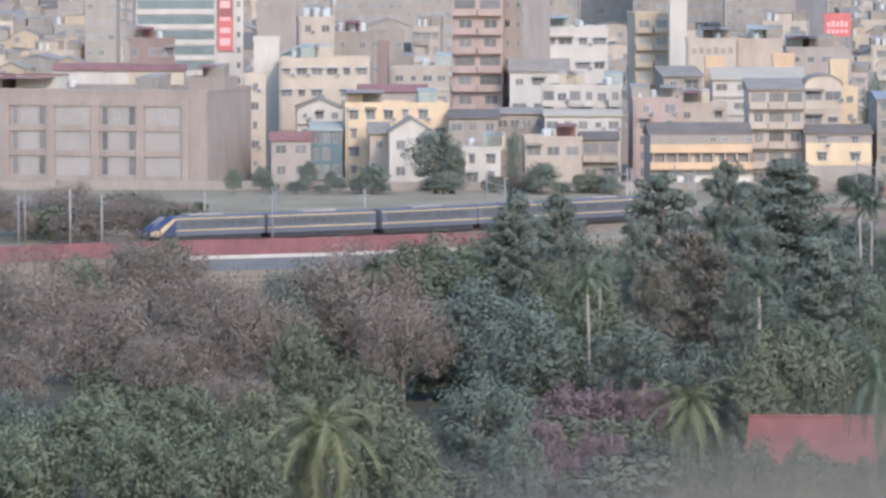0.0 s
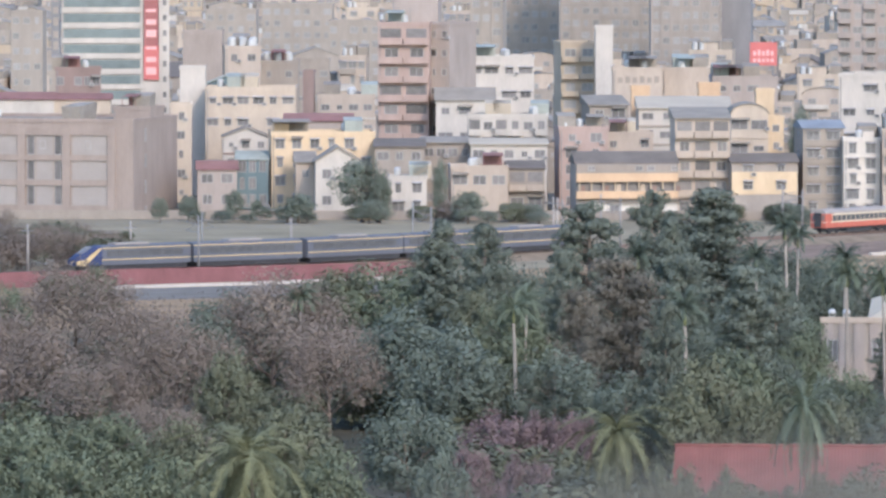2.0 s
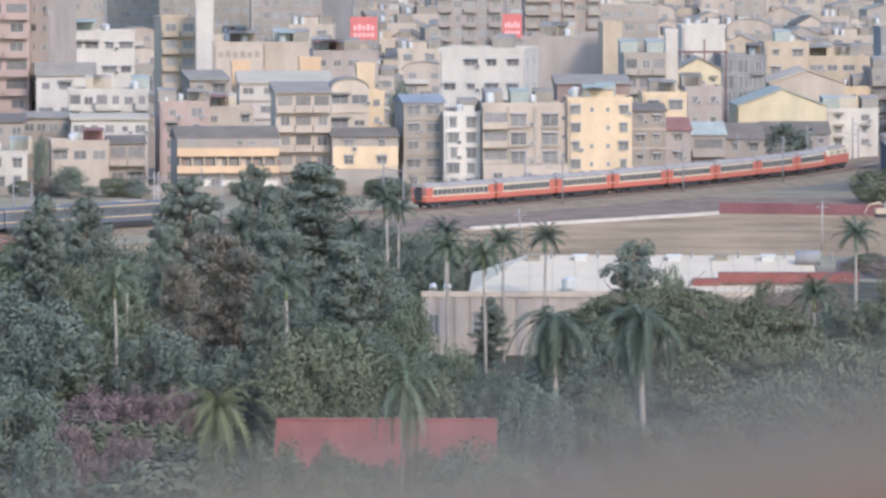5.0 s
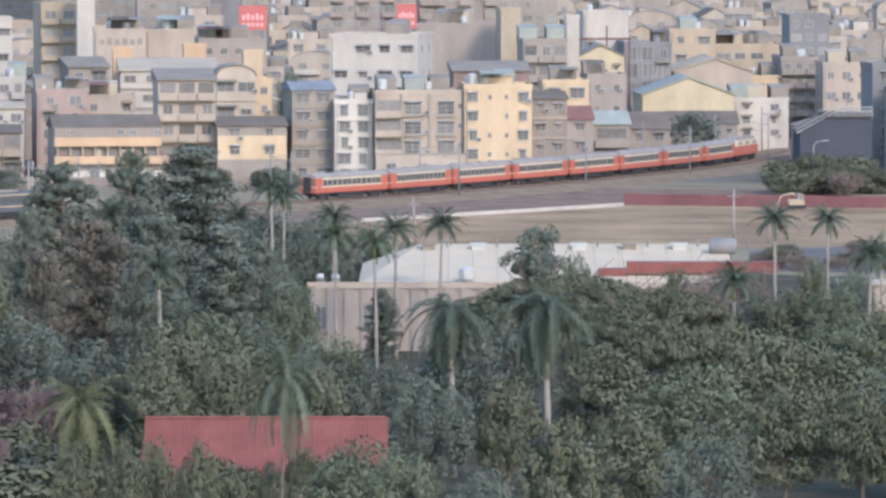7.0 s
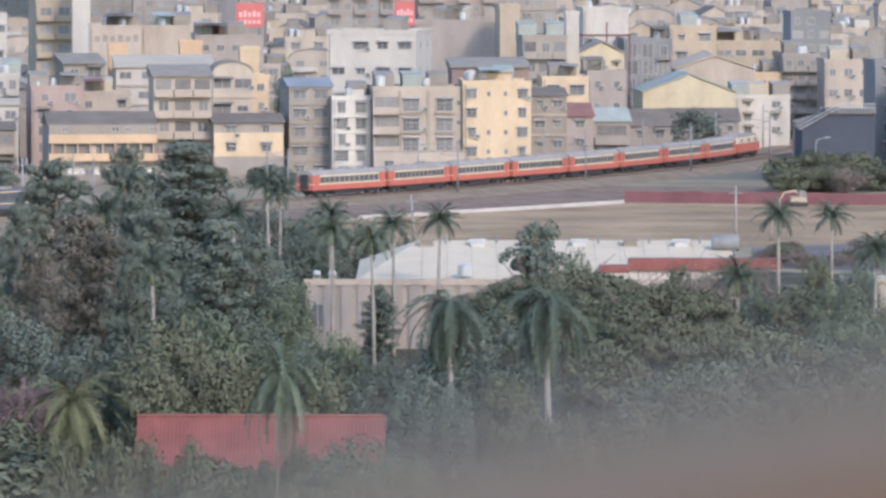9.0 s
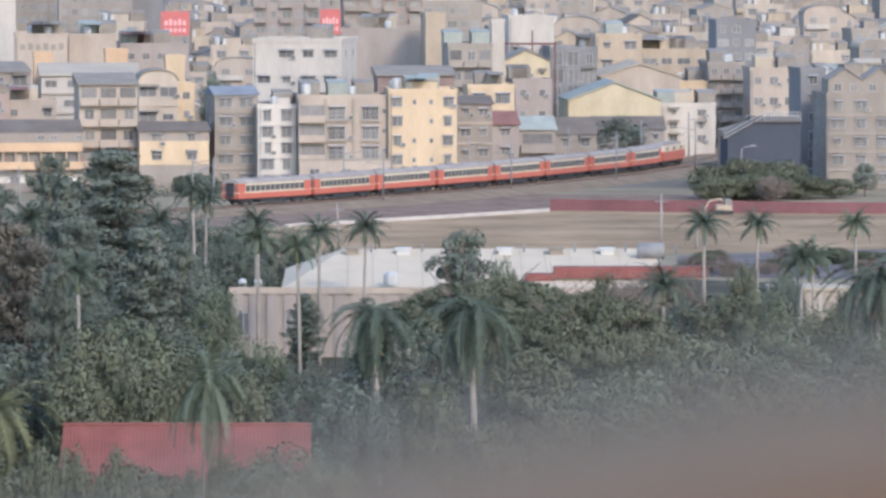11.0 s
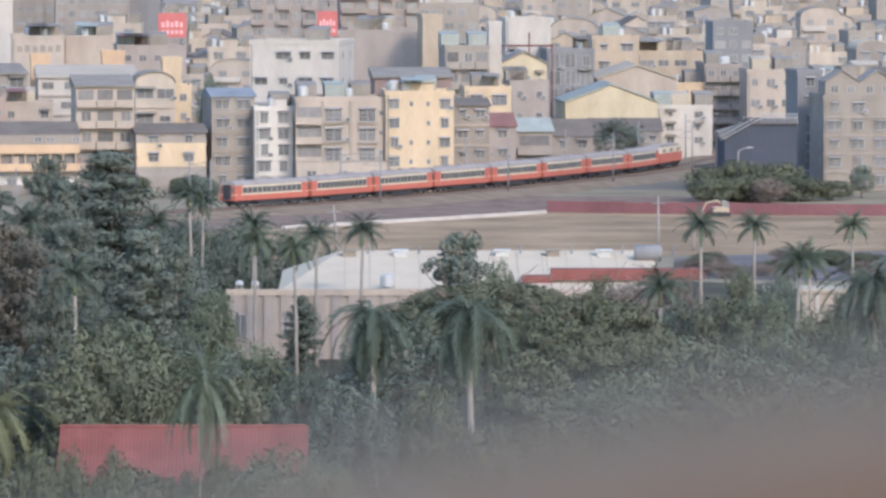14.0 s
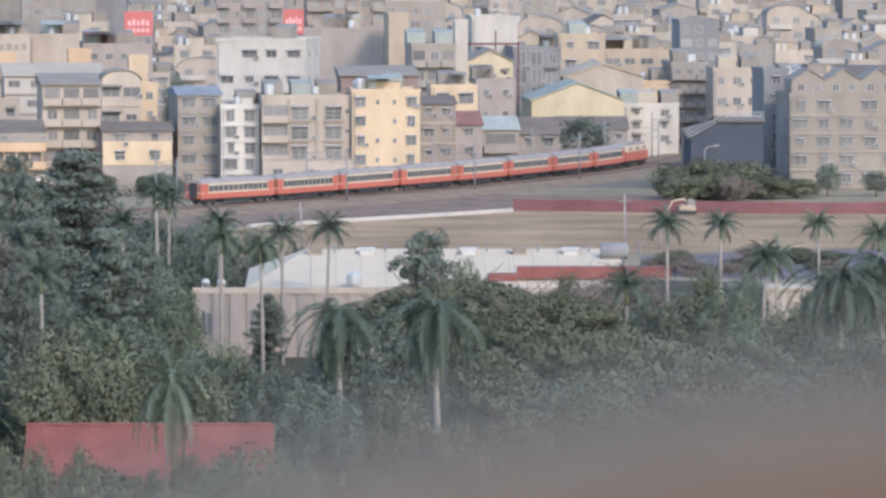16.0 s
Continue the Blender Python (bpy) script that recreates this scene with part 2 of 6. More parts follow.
def building(x, y, w, h, d, rot, wall, label, rows=0, cols=0, win=(1.5, 1.4), kind="plain", top="flat", roof="concrete", rise=1.5,
             base=0.0, storey=3.1, bands="", balcony="", bays=(), side=0, tanks=0, rooms=(), skip=(), category="house", z0=0.0, far=False, small=()):
    """A building whose front stands at y, facing the camera's side, with its windows in rows and columns."""
    b = empty("apartment_building" if h > 11 else "house", pose(x, y, z0, 0, 0, rot), label, category)
    far = far or y > 1460
    FOOT.append((x, y + d / 2, w / 2 + d / 3, d / 2 + 4))
    s = Shape().box(-w / 2, w / 2, 0, d, -1.0, h)
    part("wall", s.mesh("wall", WALLS[wall]), b)
    r = Shape()
    if top == "flat":
        ring = [(px, py, z) for z in (h, h + .7) for e in (-.12, .14) for px, py in ((-w / 2 + e, e), (w / 2 - e, e), (w / 2 - e, d - e), (-w / 2 + e, d - e))]
        r.add(ring, [f for k in range(4) for f in ((8 + k, 8 + (k + 1) % 4, 12 + (k + 1) % 4, 12 + k), (k, 4 + k, 4 + (k + 1) % 4, (k + 1) % 4), (k, (k + 1) % 4, 8 + (k + 1) % 4, 8 + k), (4 + (k + 1) % 4, 4 + k, 12 + k, 12 + (k + 1) % 4))])
        part("parapet", r.mesh("parapet", WALLS[wall]), b)
        part("roof", Shape().box(-w / 2 + .14, w / 2 - .14, .14, d - .14, h + .004, h + .12).mesh("roof", ROOFS[roof]), b)
    elif top == "gable":  # ridge runs front to back
        r.prism([(-w / 2 - .3, h - .1), (0, h + rise - .1), (w / 2 + .3, h - .1), (w / 2 + .3, h + .12), (0, h + rise + .15), (-w / 2 - .3, h + .12)], -.35, d + .3)
        part("roof", r.mesh("roof", ROOFS[roof]), b)
        part("gable_wall", Shape().prism([(-w / 2, h), (w / 2, h), (0, h + rise - .12)], 0.0, .25).mesh("gable", WALLS[wall]), b)
    elif top == "ridge":  # ridge runs along the front
        hd = d / 2
        r.add([(-w / 2 - .3, -.4, h - .05), (w / 2 + .3, -.4, h - .05), (w / 2 + .3, hd, h + rise), (-w / 2 - .3, hd, h + rise), (w / 2 + .3, d + .4, h - .05), (-w / 2 - .3, d + .4, h - .05),
               (-w / 2 - .3, -.4, h - .2), (w / 2 + .3, -.4, h - .2), (w / 2 + .3, d + .4, h - .2), (-w / 2 - .3, d + .4, h - .2)],
              [(0, 1, 2, 3), (3, 2, 4, 5), (0, 6, 7, 1), (4, 8, 9, 5), (0, 3, 5, 9, 6), (1, 7, 8, 4, 2)])
        part("roof", r.mesh("roof", ROOFS[roof]), b)
    elif top == "arch":
        n = 10
        up = [(-w / 2 * math.cos(math.pi * k / n) * 1.03, h + rise * math.sin(math.pi * k / n)) for k in range(n + 1)]
        dn = [(q * .99, z - .15) for q, z in up]
        r.prism(dn + up[::-1], -.3, d + .3)
        part("roof", r.mesh("roof", ROOFS[roof]), b)
        part("gable_wall", Shape().prism([(q * .96, max(h, z - .1)) for q, z in up][::-1] , 0.0, .25).mesh("gable", WALLS[wall]), b)
    elif top == "shed":  # falls to the front
        r.add([(-w / 2 - .3, -.5, h), (w / 2 + .3, -.5, h), (w / 2 + .3, d + .3, h + rise), (-w / 2 - .3, d + .3, h + rise),
               (-w / 2 - .3, -.5, h - .18), (w / 2 + .3, -.5, h - .18), (w / 2 + .3, d + .3, h - .18), (-w / 2 - .3, d + .3, h - .18)],
              [(0, 1, 2, 3), (0, 4, 5, 1), (1, 5, 6, 2), (2, 6, 7, 3), (3, 7, 4, 0), (7, 6, 5, 4)])
        part("roof", r.mesh("roof", ROOFS[roof]), b)
    for k in range(rows):
        z = base + (k + 0.55) * storey
        for c in range(cols):
            if (k, c) in skip:
                continue
            wx, tiny = -w / 2 + (c + .5) * w / cols, c in small
            jit = noise.noise(Vector((x * .7 + c * 3.1, y * .3, k * 5.7)))
            odd = (int(abs(x) * 13) + k * 7 + c * 11) % 10
            if odd == 3 and cols > 2 and not balcony:
                continue
            wide_k = (1.0, .62, 1.0, 1.0, 1.2, .8, 1.0, .62, 1.1, 1.0)[odd]
            open_bay = balcony and k > 0 and (not bays or c in bays) and not far
            if open_bay:
                if jit > -.05:
                    put_window(b, wx + jit * .4, z + .1, w / cols * .55, min(1.6, storey * .5), "plain")
                else:
                    # flat dark panel: the open bay's shade is only its colour
                    part("recess", Shape().box(wx - w / cols * .4, wx + w / cols * .4, -.03, -.004, z - .6, z + min(1.0, storey * .34)).mesh("recess", GLASS), b)
                continue
            put_window(b, wx + jit * .15, z, min(win[0] * (.45 if tiny else wide_k), w / cols * .86), win[1] * (.5 if tiny else .72 if odd == 7 else 1), "small" if tiny else kind, plain=far)
            if jit > .12 and not far and not tiny:
                part("ac_unit", once("ac", ac_mesh), b, pose(wx + min(win[0], w / cols * .8) / 2 + .15, -.004, z - win[1] * .5 - .25))
            elif jit < -.28 and not far and kind != "cage":
                part("awning", once(("awn", round(win[0], 1)), lambda: awning_mesh(win[0] + .4)), b, pose(wx, -.004, z + win[1] / 2 + .15), "weathered sheet awning")
        if far and rows > 8 and k == 0:
            for c in range(cols + 1):
                px = -w / 2 + c * w / cols
                part("pier", Shape().box(px - .22, px + .22, -.3, -.004, 0, h).mesh("pier", WALLS[wall]), b)
        if bands:
            part("floor_band", Shape().box(-w / 2 - .05, w / 2 + .05, -.22, -.002, z - storey * .55 - .12, z - storey * .55 + .2).mesh("band", WALLS[bands]), b)
        for c in range(side):
            put_window(b, -w / 2 if rot > 0 else w / 2, z, 1.0, 1.2, "small", (c + .5) * d / side, -90 if rot > 0 else 90)
        if balcony and k > 0:
            for c in (bays or range(cols)):
                cw = w / cols * .94
                cx = -w / 2 + (c + .5) * w / cols
                zz = z - storey * .5
                q = Shape().box(cx - cw / 2, cx + cw / 2, -1.2, -.004, zz - .15, zz)
                q.box(cx - cw / 2, cx + cw / 2, -1.2, -1.08, zz, zz + .95).box(cx - cw / 2, cx - cw / 2 + .1, -1.08, -.004, zz, zz + .95).box(cx + cw / 2 - .1, cx + cw / 2, -1.08, -.004, zz, zz + .95)
                part("balcony", q.mesh("balcony", WALLS[balcony]), b)
    if top == "flat" and not far and w > 5:
        g = random.Random(round(x * 7 + y))
        pipe = Shape().tube([(-w / 2 + .35, -.12, 0), (-w / 2 + .35, -.12, h)], [.07, .07], 6)
        part("drain_pipe", pipe.mesh("drain_pipe", GALV), b)
        for k in range(g.choice((2, 3, 4)) + (w > 9)):
            q, rx = g.random(), g.uniform(-w * .42, w * .42)
            if q < .4:
                water_tank(b, rx, d * g.uniform(.15, .7), h + .12, .6, 1.5)
            elif q < .75:
                shed = Shape().add([(rx - 1.6, d * .4, h + 2.4), (rx + 1.6, d * .4, h + 2.4), (rx + 1.6, d * .8, h + 2.9), (rx - 1.6, d * .8, h + 2.9), (rx - 1.5, d * .42, h + .1), (rx + 1.5, d * .42, h + .1), (rx + 1.5, d * .78, h + .1), (rx - 1.5, d * .78, h + .1)],
                                   [(0, 1, 2, 3), (4, 5, 1, 0), (5, 6, 2, 1), (6, 7, 3, 2), (7, 4, 0, 3)])
                part("rooftop_shed", shed.mesh("rooftop_shed", ROOFS[g.choice(("grey", "green", "white", "concrete", "concrete"))]), b)
            elif q < .88:
                lx = max(-w * .3, min(w * .3, rx))
                part("laundry_canopy", Shape().add([(lx - w * .18, .3, h + 2.3), (lx + w * .18, .3, h + 2.3), (lx + w * .18, d * .5, h + 2.7), (lx - w * .18, d * .5, h + 2.7)], [(0, 1, 2, 3)])
                     .box(lx - w * .18, lx - w * .18 + .08, .32, .4, h + .1, h + 2.3).box(lx + w * .18 - .08, lx + w * .18, .32, .4, h + .1, h + 2.3).box(lx - w * .17, lx + w * .17, d * .5, d * .5 + .1, h + .1, h + 2.68)
                     .mesh("laundry_canopy", ROOFS[g.choice(("grey", "slate", "green", "red"))]), b, None, "sheet canopy over the flat roof")
            else:
                part("antenna", Shape().tube([(rx, d * .3, h + .1), (rx, d * .3, h + 3.2)], [.05, .03], 5).box(rx - .6, rx + .6, d * .3 - .02, d * .3 + .02, h + 2.6, h + 2.66).mesh("antenna", GALV), b)
    for k in range(tanks):
        water_tank(b, -w / 2 + 1.5 + k * 2.0, d * .35, h + .12)
    for rx, rw, rh, rc in rooms:
        roof_room(b, rx, d * .3, h + .12, rw, d * .5, rh, rc)
    return b


# ---- ground ----
GRASS = paint("dry_grass_ground", (0.25, 0.205, 0.135), 0.95, 0.35, 0.05, bump=0.3, spec=0.05)
SOIL = paint("bare_brown_field", (0.285, 0.196, 0.115), 0.95, 0.5, 0.06, bump=0.3, spec=0.05)
BALLAST = paint("rail_ballast", (0.228, 0.172, 0.118), 0.95, 0.3, 0.3, bump=0.4, spec=0.05)
ASPHALT = paint("asphalt", (0.19, 0.165, 0.138), 0.95, 0.25, 0.2, spec=0.05)
VERGE = paint("brown_scrub_earth", (0.235, 0.165, 0.12), 0.95, 0.5, 0.22, bump=0.4, spec=0.05)
RUBBLE = paint("dark_rubble_soil", (0.17, 0.145, 0.135), 0.95, 0.4, 0.2, bump=0.5, spec=0.05)
CITY = paint("city_ground", (0.185, 0.162, 0.125), 0.95, 0.25, 0.05, spec=0.05)
# much darker than the open grass around it
DARK_GROUND = paint("dark_woodland_ground", (0.085, 0.075, 0.052), 0.95, 0.35, 0.2, bump=0.4, spec=0.05)
HOARD = paint("red_hoarding_sheet", (0.175, 0.076, 0.078), 0.7, 0.22, 0.4, 0.4)
CURB = paint("pale_concrete_curb", (0.44, 0.39, 0.34), 0.9, 0.15, 0.4)


def sheet(name, pts, z, material, label, kind="structure", category="ground"):
    me = mesh_of(name, [(px, py, z) for px, py in pts], [tuple(range(len(pts)))], material)
    return tagged(new(name, me), label, category, kind=kind)


sheet("ground", [(-4900, -4900), (4900, -4900), (4900, 4900), (-4900, 4900)], 0.0, GRASS, "dry grassy ground under trees and town")


sheet('field', [(-22.35, 1096.87), (-6.75, 1119.81), (11.14, 1141.86), (28.08, 1164.78), (68.19, 1164.78), (84.45, 1199.42), (112.07, 1188.77), (98.61, 1045.73), (53.26, 1036.44), (15.88, 1024.23), (-20.88, 1024.23)], 0.02, SOIL, 'bare brown field beyond the hall')
sheet('pavement', [(-145.86, 939.44), (-151.79, 980.68), (-116.45, 1015.74), (-76.2, 1043.47), (-49.27, 1081.68), (-43.48, 946.13), (-96.94, 891.94)], 0.025, SOIL, 'sandy yard before the red fence')
sheet('road', [(-115.94, 1003.63), (-75.44, 1032.4), (-71.38, 1037.41), (-69.12, 1002.21), (-73.06, 997.51), (-112.67, 973.23)], 0.05, ASPHALT, 'grey asphalt road along the yard')
sheet('street', [(-500.0, 1246.0), (500.0, 1246.0), (900.0, 4800.0), (-900.0, 4800.0)], 0.03, CITY, 'dusty grey paved ground between the houses')
sheet('verge', [(-37.22, 1071.54), (-11.46, 1109.11), (26.74, 1160.9), (60.04, 1168.69), (62.77, 1222.02), (18.94, 1222.02), (-15.53, 1176.59), (-39.98, 1151.3)], 0.012, VERGE, 'brown scrubby earth along the railway')
sheet('rubble_plot', [(38.17, 974.05), (40.14, 1024.23), (53.26, 1036.44), (73.67, 1046.08), (98.61, 1045.73), (90.46, 959.13), (54.43, 967.27)], 0.035, RUBBLE, 'dark rubble-strewn plot behind the palms')
sheet('woodland_floor', [(-135, 430), (75, 430), (75, 940), (37, 968), (-15, 930), (-43, 944), (-97, 890), (-135, 890)], 0.008, DARK_GROUND, 'dark ground under the trees')
# ---- trees ----
rng = np.random.default_rng(7)


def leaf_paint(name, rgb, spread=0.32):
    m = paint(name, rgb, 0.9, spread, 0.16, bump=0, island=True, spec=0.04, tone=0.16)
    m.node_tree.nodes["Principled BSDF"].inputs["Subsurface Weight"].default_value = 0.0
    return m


# greens lifted and blued a little: air haze is mixed into the leaf colours
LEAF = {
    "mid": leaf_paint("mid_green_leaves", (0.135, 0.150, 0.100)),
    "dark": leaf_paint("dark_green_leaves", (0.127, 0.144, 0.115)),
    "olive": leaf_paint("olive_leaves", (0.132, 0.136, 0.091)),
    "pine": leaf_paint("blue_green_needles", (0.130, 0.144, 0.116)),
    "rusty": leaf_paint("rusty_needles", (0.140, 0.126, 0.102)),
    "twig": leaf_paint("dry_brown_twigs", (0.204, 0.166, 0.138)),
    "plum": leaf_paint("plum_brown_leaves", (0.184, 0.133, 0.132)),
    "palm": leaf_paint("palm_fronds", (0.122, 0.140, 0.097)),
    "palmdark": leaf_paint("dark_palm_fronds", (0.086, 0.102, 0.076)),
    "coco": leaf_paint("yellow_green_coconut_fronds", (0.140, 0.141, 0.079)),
    # paler grey-green for the far trees, haze painted into the leaf
    "street": leaf_paint("hazed_green_leaves", (0.156, 0.172, 0.136)),
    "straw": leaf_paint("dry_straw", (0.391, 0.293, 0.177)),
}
BARK = paint("grey_brown_bark", (0.17, 0.135, 0.11), 0.95, 0.3, 1.2)
PALE_BARK = paint("pale_palm_trunk", (0.29, 0.25, 0.21), 0.9, 0.22, 0.8)
SHAFT = paint("green_crownshaft", (0.19, 0.20, 0.09), 0.7, 0.2, 1.0)


def leaf_quads(centres, radius, count, size, flat=0.5, squash=0.75, core=0.6):
    """Leaves strewn through clumps: each a small folded diamond, tilted at random."""
    c = np.repeat(np.asarray(centres, float), count, 0)
    n = len(c)
    d = rng.normal(size=(n, 3))
    d /= np.linalg.norm(d, axis=1)[:, None]
    r = np.repeat(np.asarray(radius, float) * np.ones(len(centres)), count)
    p = c + d * (r * rng.uniform(core, 1.0, n))[:, None] * (1, 1, squash)
    nrm = d * 1.2 + rng.normal(size=(n, 3)) * 0.2 + (0, 0, flat)
    nrm /= np.linalg.norm(nrm, axis=1)[:, None]
    a = np.cross(nrm, rng.normal(size=(n, 3)))
    a /= np.linalg.norm(a, axis=1)[:, None]
    b = np.cross(nrm, a)
    s = (size * rng.uniform(0.6, 1.4, n))[:, None]
    v = np.stack([p - a * s, p - b * s * .55 + nrm * s * .2, p + a * s, p + b * s * .55 + nrm * s * .2], 1).reshape(-1, 3)
    return v


def quad_mesh(name, v, mats):
    n = len(v) // 4
    me = bpy.data.meshes.new(name)
    me.vertices.add(len(v))
    me.vertices.foreach_set("co", v.astype(np.float32).ravel())
    me.loops.add(4 * n)
    me.loops.foreach_set("vertex_index", np.arange(4 * n, dtype=np.int32))
    me.polygons.add(n)
    me.polygons.foreach_set("loop_start", np.arange(0, 4 * n, 4, dtype=np.int32))
    me.materials.append(mats)
    me.update(calc_edges=True)
    return me


def limbs(height, spread, count, r0, top=0.85, seed=0):
    """A tapered, slightly bent trunk and limbs that fork once; also the limbs' ends."""
    g = np.random.default_rng(seed)
    s, ends = Shape(), []
    bend = g.uniform(-.06, .06, 2) * height
    trunk = [Vector((bend[0] * k * k, bend[1] * k * k, height * top * k)) for k in (0, .25, .5, .75, 1)]
    s.tube(trunk, [r0 * (1 - .8 * k) for k in (0, .25, .5, .75, 1)], 7)
    for k in range(count):
        f = g.uniform(.3, .95)
        at = Vector((bend[0] * f * f, bend[1] * f * f, height * top * f))
        q = k * 2.4 + g.uniform(-.4, .4)
        ln = spread * g.uniform(.6, 1.0) * (1.15 - .5 * f)
        way = Vector((math.cos(q), math.sin(q), g.uniform(.35, .9)))
        mid = at + way * ln * .5 + Vector((0, 0, .03 * height))
        end = at + way * ln
        rr = r0 * .42 * (1.1 - .6 * f)
        s.tube([at, mid, end], [rr, rr * .6, rr * .2], 5)
        ends.append(end)
        for _ in range(3):
            w2 = (way + Vector(g.normal(size=3)) * .6).normalized()
            e2 = mid + w2 * ln * g.uniform(.4, .75)
            s.tube([mid, (mid + e2) / 2 + Vector((0, 0, .1)), e2], [rr * .45, rr * .3, rr * .1], 4)
            ends.append(e2)
    return s, ends


def tree(kind, seed, height, spread, clumps, leaves, size, leaf, crown_low=0.3, dome=1.0, clump_r=0.16, r0=0.3, squash=0.75, limb=9, label="", bark=None, core=0.6):
    """A tree at the origin; copies of it are set out below."""
    g = np.random.default_rng(seed)
    t = empty("tree", pose(0, -400, 0), label, "tree")
    s, ends = limbs(height, spread * .55, limb, r0, .8, seed)
    part("trunk", s.mesh("trunk", bark or BARK, True), t)
    cs = []
    lo = height * crown_low
    while len(cs) < clumps:
        p = g.uniform(-1, 1, 3)
        if kind == "cap":  # a wide dome of many small cushions
            r = math.hypot(p[0], p[1])
            if r < 1:
                bulge = 1 + .12 * noise.noise(Vector((p[0], p[1], 0)) * 2.5)
                cs.append((p[0] * spread / 2, p[1] * spread / 2, lo + (height - lo) * bulge * math.sqrt(1 - r * r * .92) * (1 if len(cs) % 4 else g.uniform(.4, .9))))
            continue
        r = np.linalg.norm(p)
        if r > 1 or r < .5 or p[2] < -.75:
            continue
        bulge = 1 + .28 * noise.noise(Vector(p) * 2.2 + Vector((seed * 3.1, 0, 0)))
        cs.append((p[0] * spread / 2 * bulge, p[1] * spread / 2 * bulge, lo + (height - lo) * (.5 + .5 * p[2] * bulge) ** dome))
    cs = np.array(cs)
    if len(ends) and kind == "bare":
        cs = np.concatenate([cs, np.array([tuple(e) for e in ends])])
    rad = spread * clump_r * g.uniform(.6, 1.25, len(cs))
    part("crown", quad_mesh("crown", leaf_quads(cs, rad, leaves, size, .5, squash, core), LEAF[leaf]), t)
    return t


def pine(seed, height, spread, leaf, label, tiers=18, ragged=.35, pom=0.0, taper=.5):
    """A conifer whose boughs end in dense rounded tufts of needles, with an uneven outline."""
    g = np.random.default_rng(seed)
    t = empty("conifer", pose(0, -400, 0), label, "tree")
    s = Shape()
    s.tube([(0, 0, 0), (0, 0, height * .5), (0, 0, height)], [.32, .2, .04], 7)
    cs, rs = [], []
    lean = g.uniform(-.5, .5, 2)
    for k in range(tiers):
        f = .14 + .84 * k / (tiers - 1)
        reach = spread / 2 * (1.02 - f) ** taper * g.uniform(1 - ragged, 1.12)
        if pom:
            reach = spread / 2 * math.sin(math.pi * min(1, .12 + .86 * f)) ** .55 * g.uniform(.8, 1.05)
        for j in range(8 if f < .85 else 5):
            if g.random() < .14:
                continue
            z = height * f + g.uniform(-.5, .5) * height / tiers
            q = j * 2 * math.pi / 8 + k * .9 + g.uniform(-.35, .35)
            rr = reach * g.uniform(.55, 1.1)
            end = Vector((math.cos(q) * rr + lean[0] * f, math.sin(q) * rr + lean[1] * f, min(z + rr * g.uniform(.05, .45), height * .99)))
            s.tube([(0, 0, z), end * .5 + Vector((0, 0, z * .5 - .1)), end], [.07, .05, .02], 4)
            for w in ((.4, .72, 1.0) if not pom else (.62, 1.0)):
                cs.append((end.x * w, end.y * w, z + (end.z - z) * w))
                rs.append((.42 + .042 * spread) * g.uniform(.6, 1.3) if not pom else pom * g.uniform(.7, 1.2))
    cs.append((0, 0, height))
    rs.append(.5)
    part("trunk", s.mesh("trunk", BARK, True), t)
    part("crown", quad_mesh("crown", leaf_quads(cs, np.array(rs), 60 if not pom else 90, .19 if not pom else .17, .3, .78, .72), LEAF[leaf]), t)
    return t


def frond_mesh(length, droop, leaf, seed, width=.62, lift=.25):
    """One feather frond: an arching rib with hanging leaflets on both sides."""
    def make():
        g = np.random.default_rng(seed)
        v = []
        n = 40
        pts = [Vector((length * k / n * (1 - .25 * droop * (k / n) ** 2), 0, length * (lift * k / n - droop * (k / n) ** 2))) for k in range(n + 1)]
        for k in range(2, n):
            a, b = pts[k], pts[k + 1]
            ll = length * .22 * math.sin(math.pi * (k / n) ** .6) ** .7 + .12
            for sgn in (-1, 1):
                tip = a + Vector((ll * .45, sgn * ll * width * g.uniform(.7, 1.1), -ll * g.uniform(.35, .8)))
                wv = (b - a) * .8
                v += [a, a + wv, tip + wv * .25, tip]
        for k in range(n):
            a, b = pts[k], pts[k + 1]
            w = .06 * (1 - k / n) + .02
            v += [a + Vector((0, -w, 0)), b + Vector((0, -w, 0)), b + Vector((0, w, .02)), a + Vector((0, w, .02))]
        return quad_mesh("frond", np.array([tuple(p) for p in v]), LEAF[leaf])
    return once(("frond", length, droop, leaf, seed, lift), make)


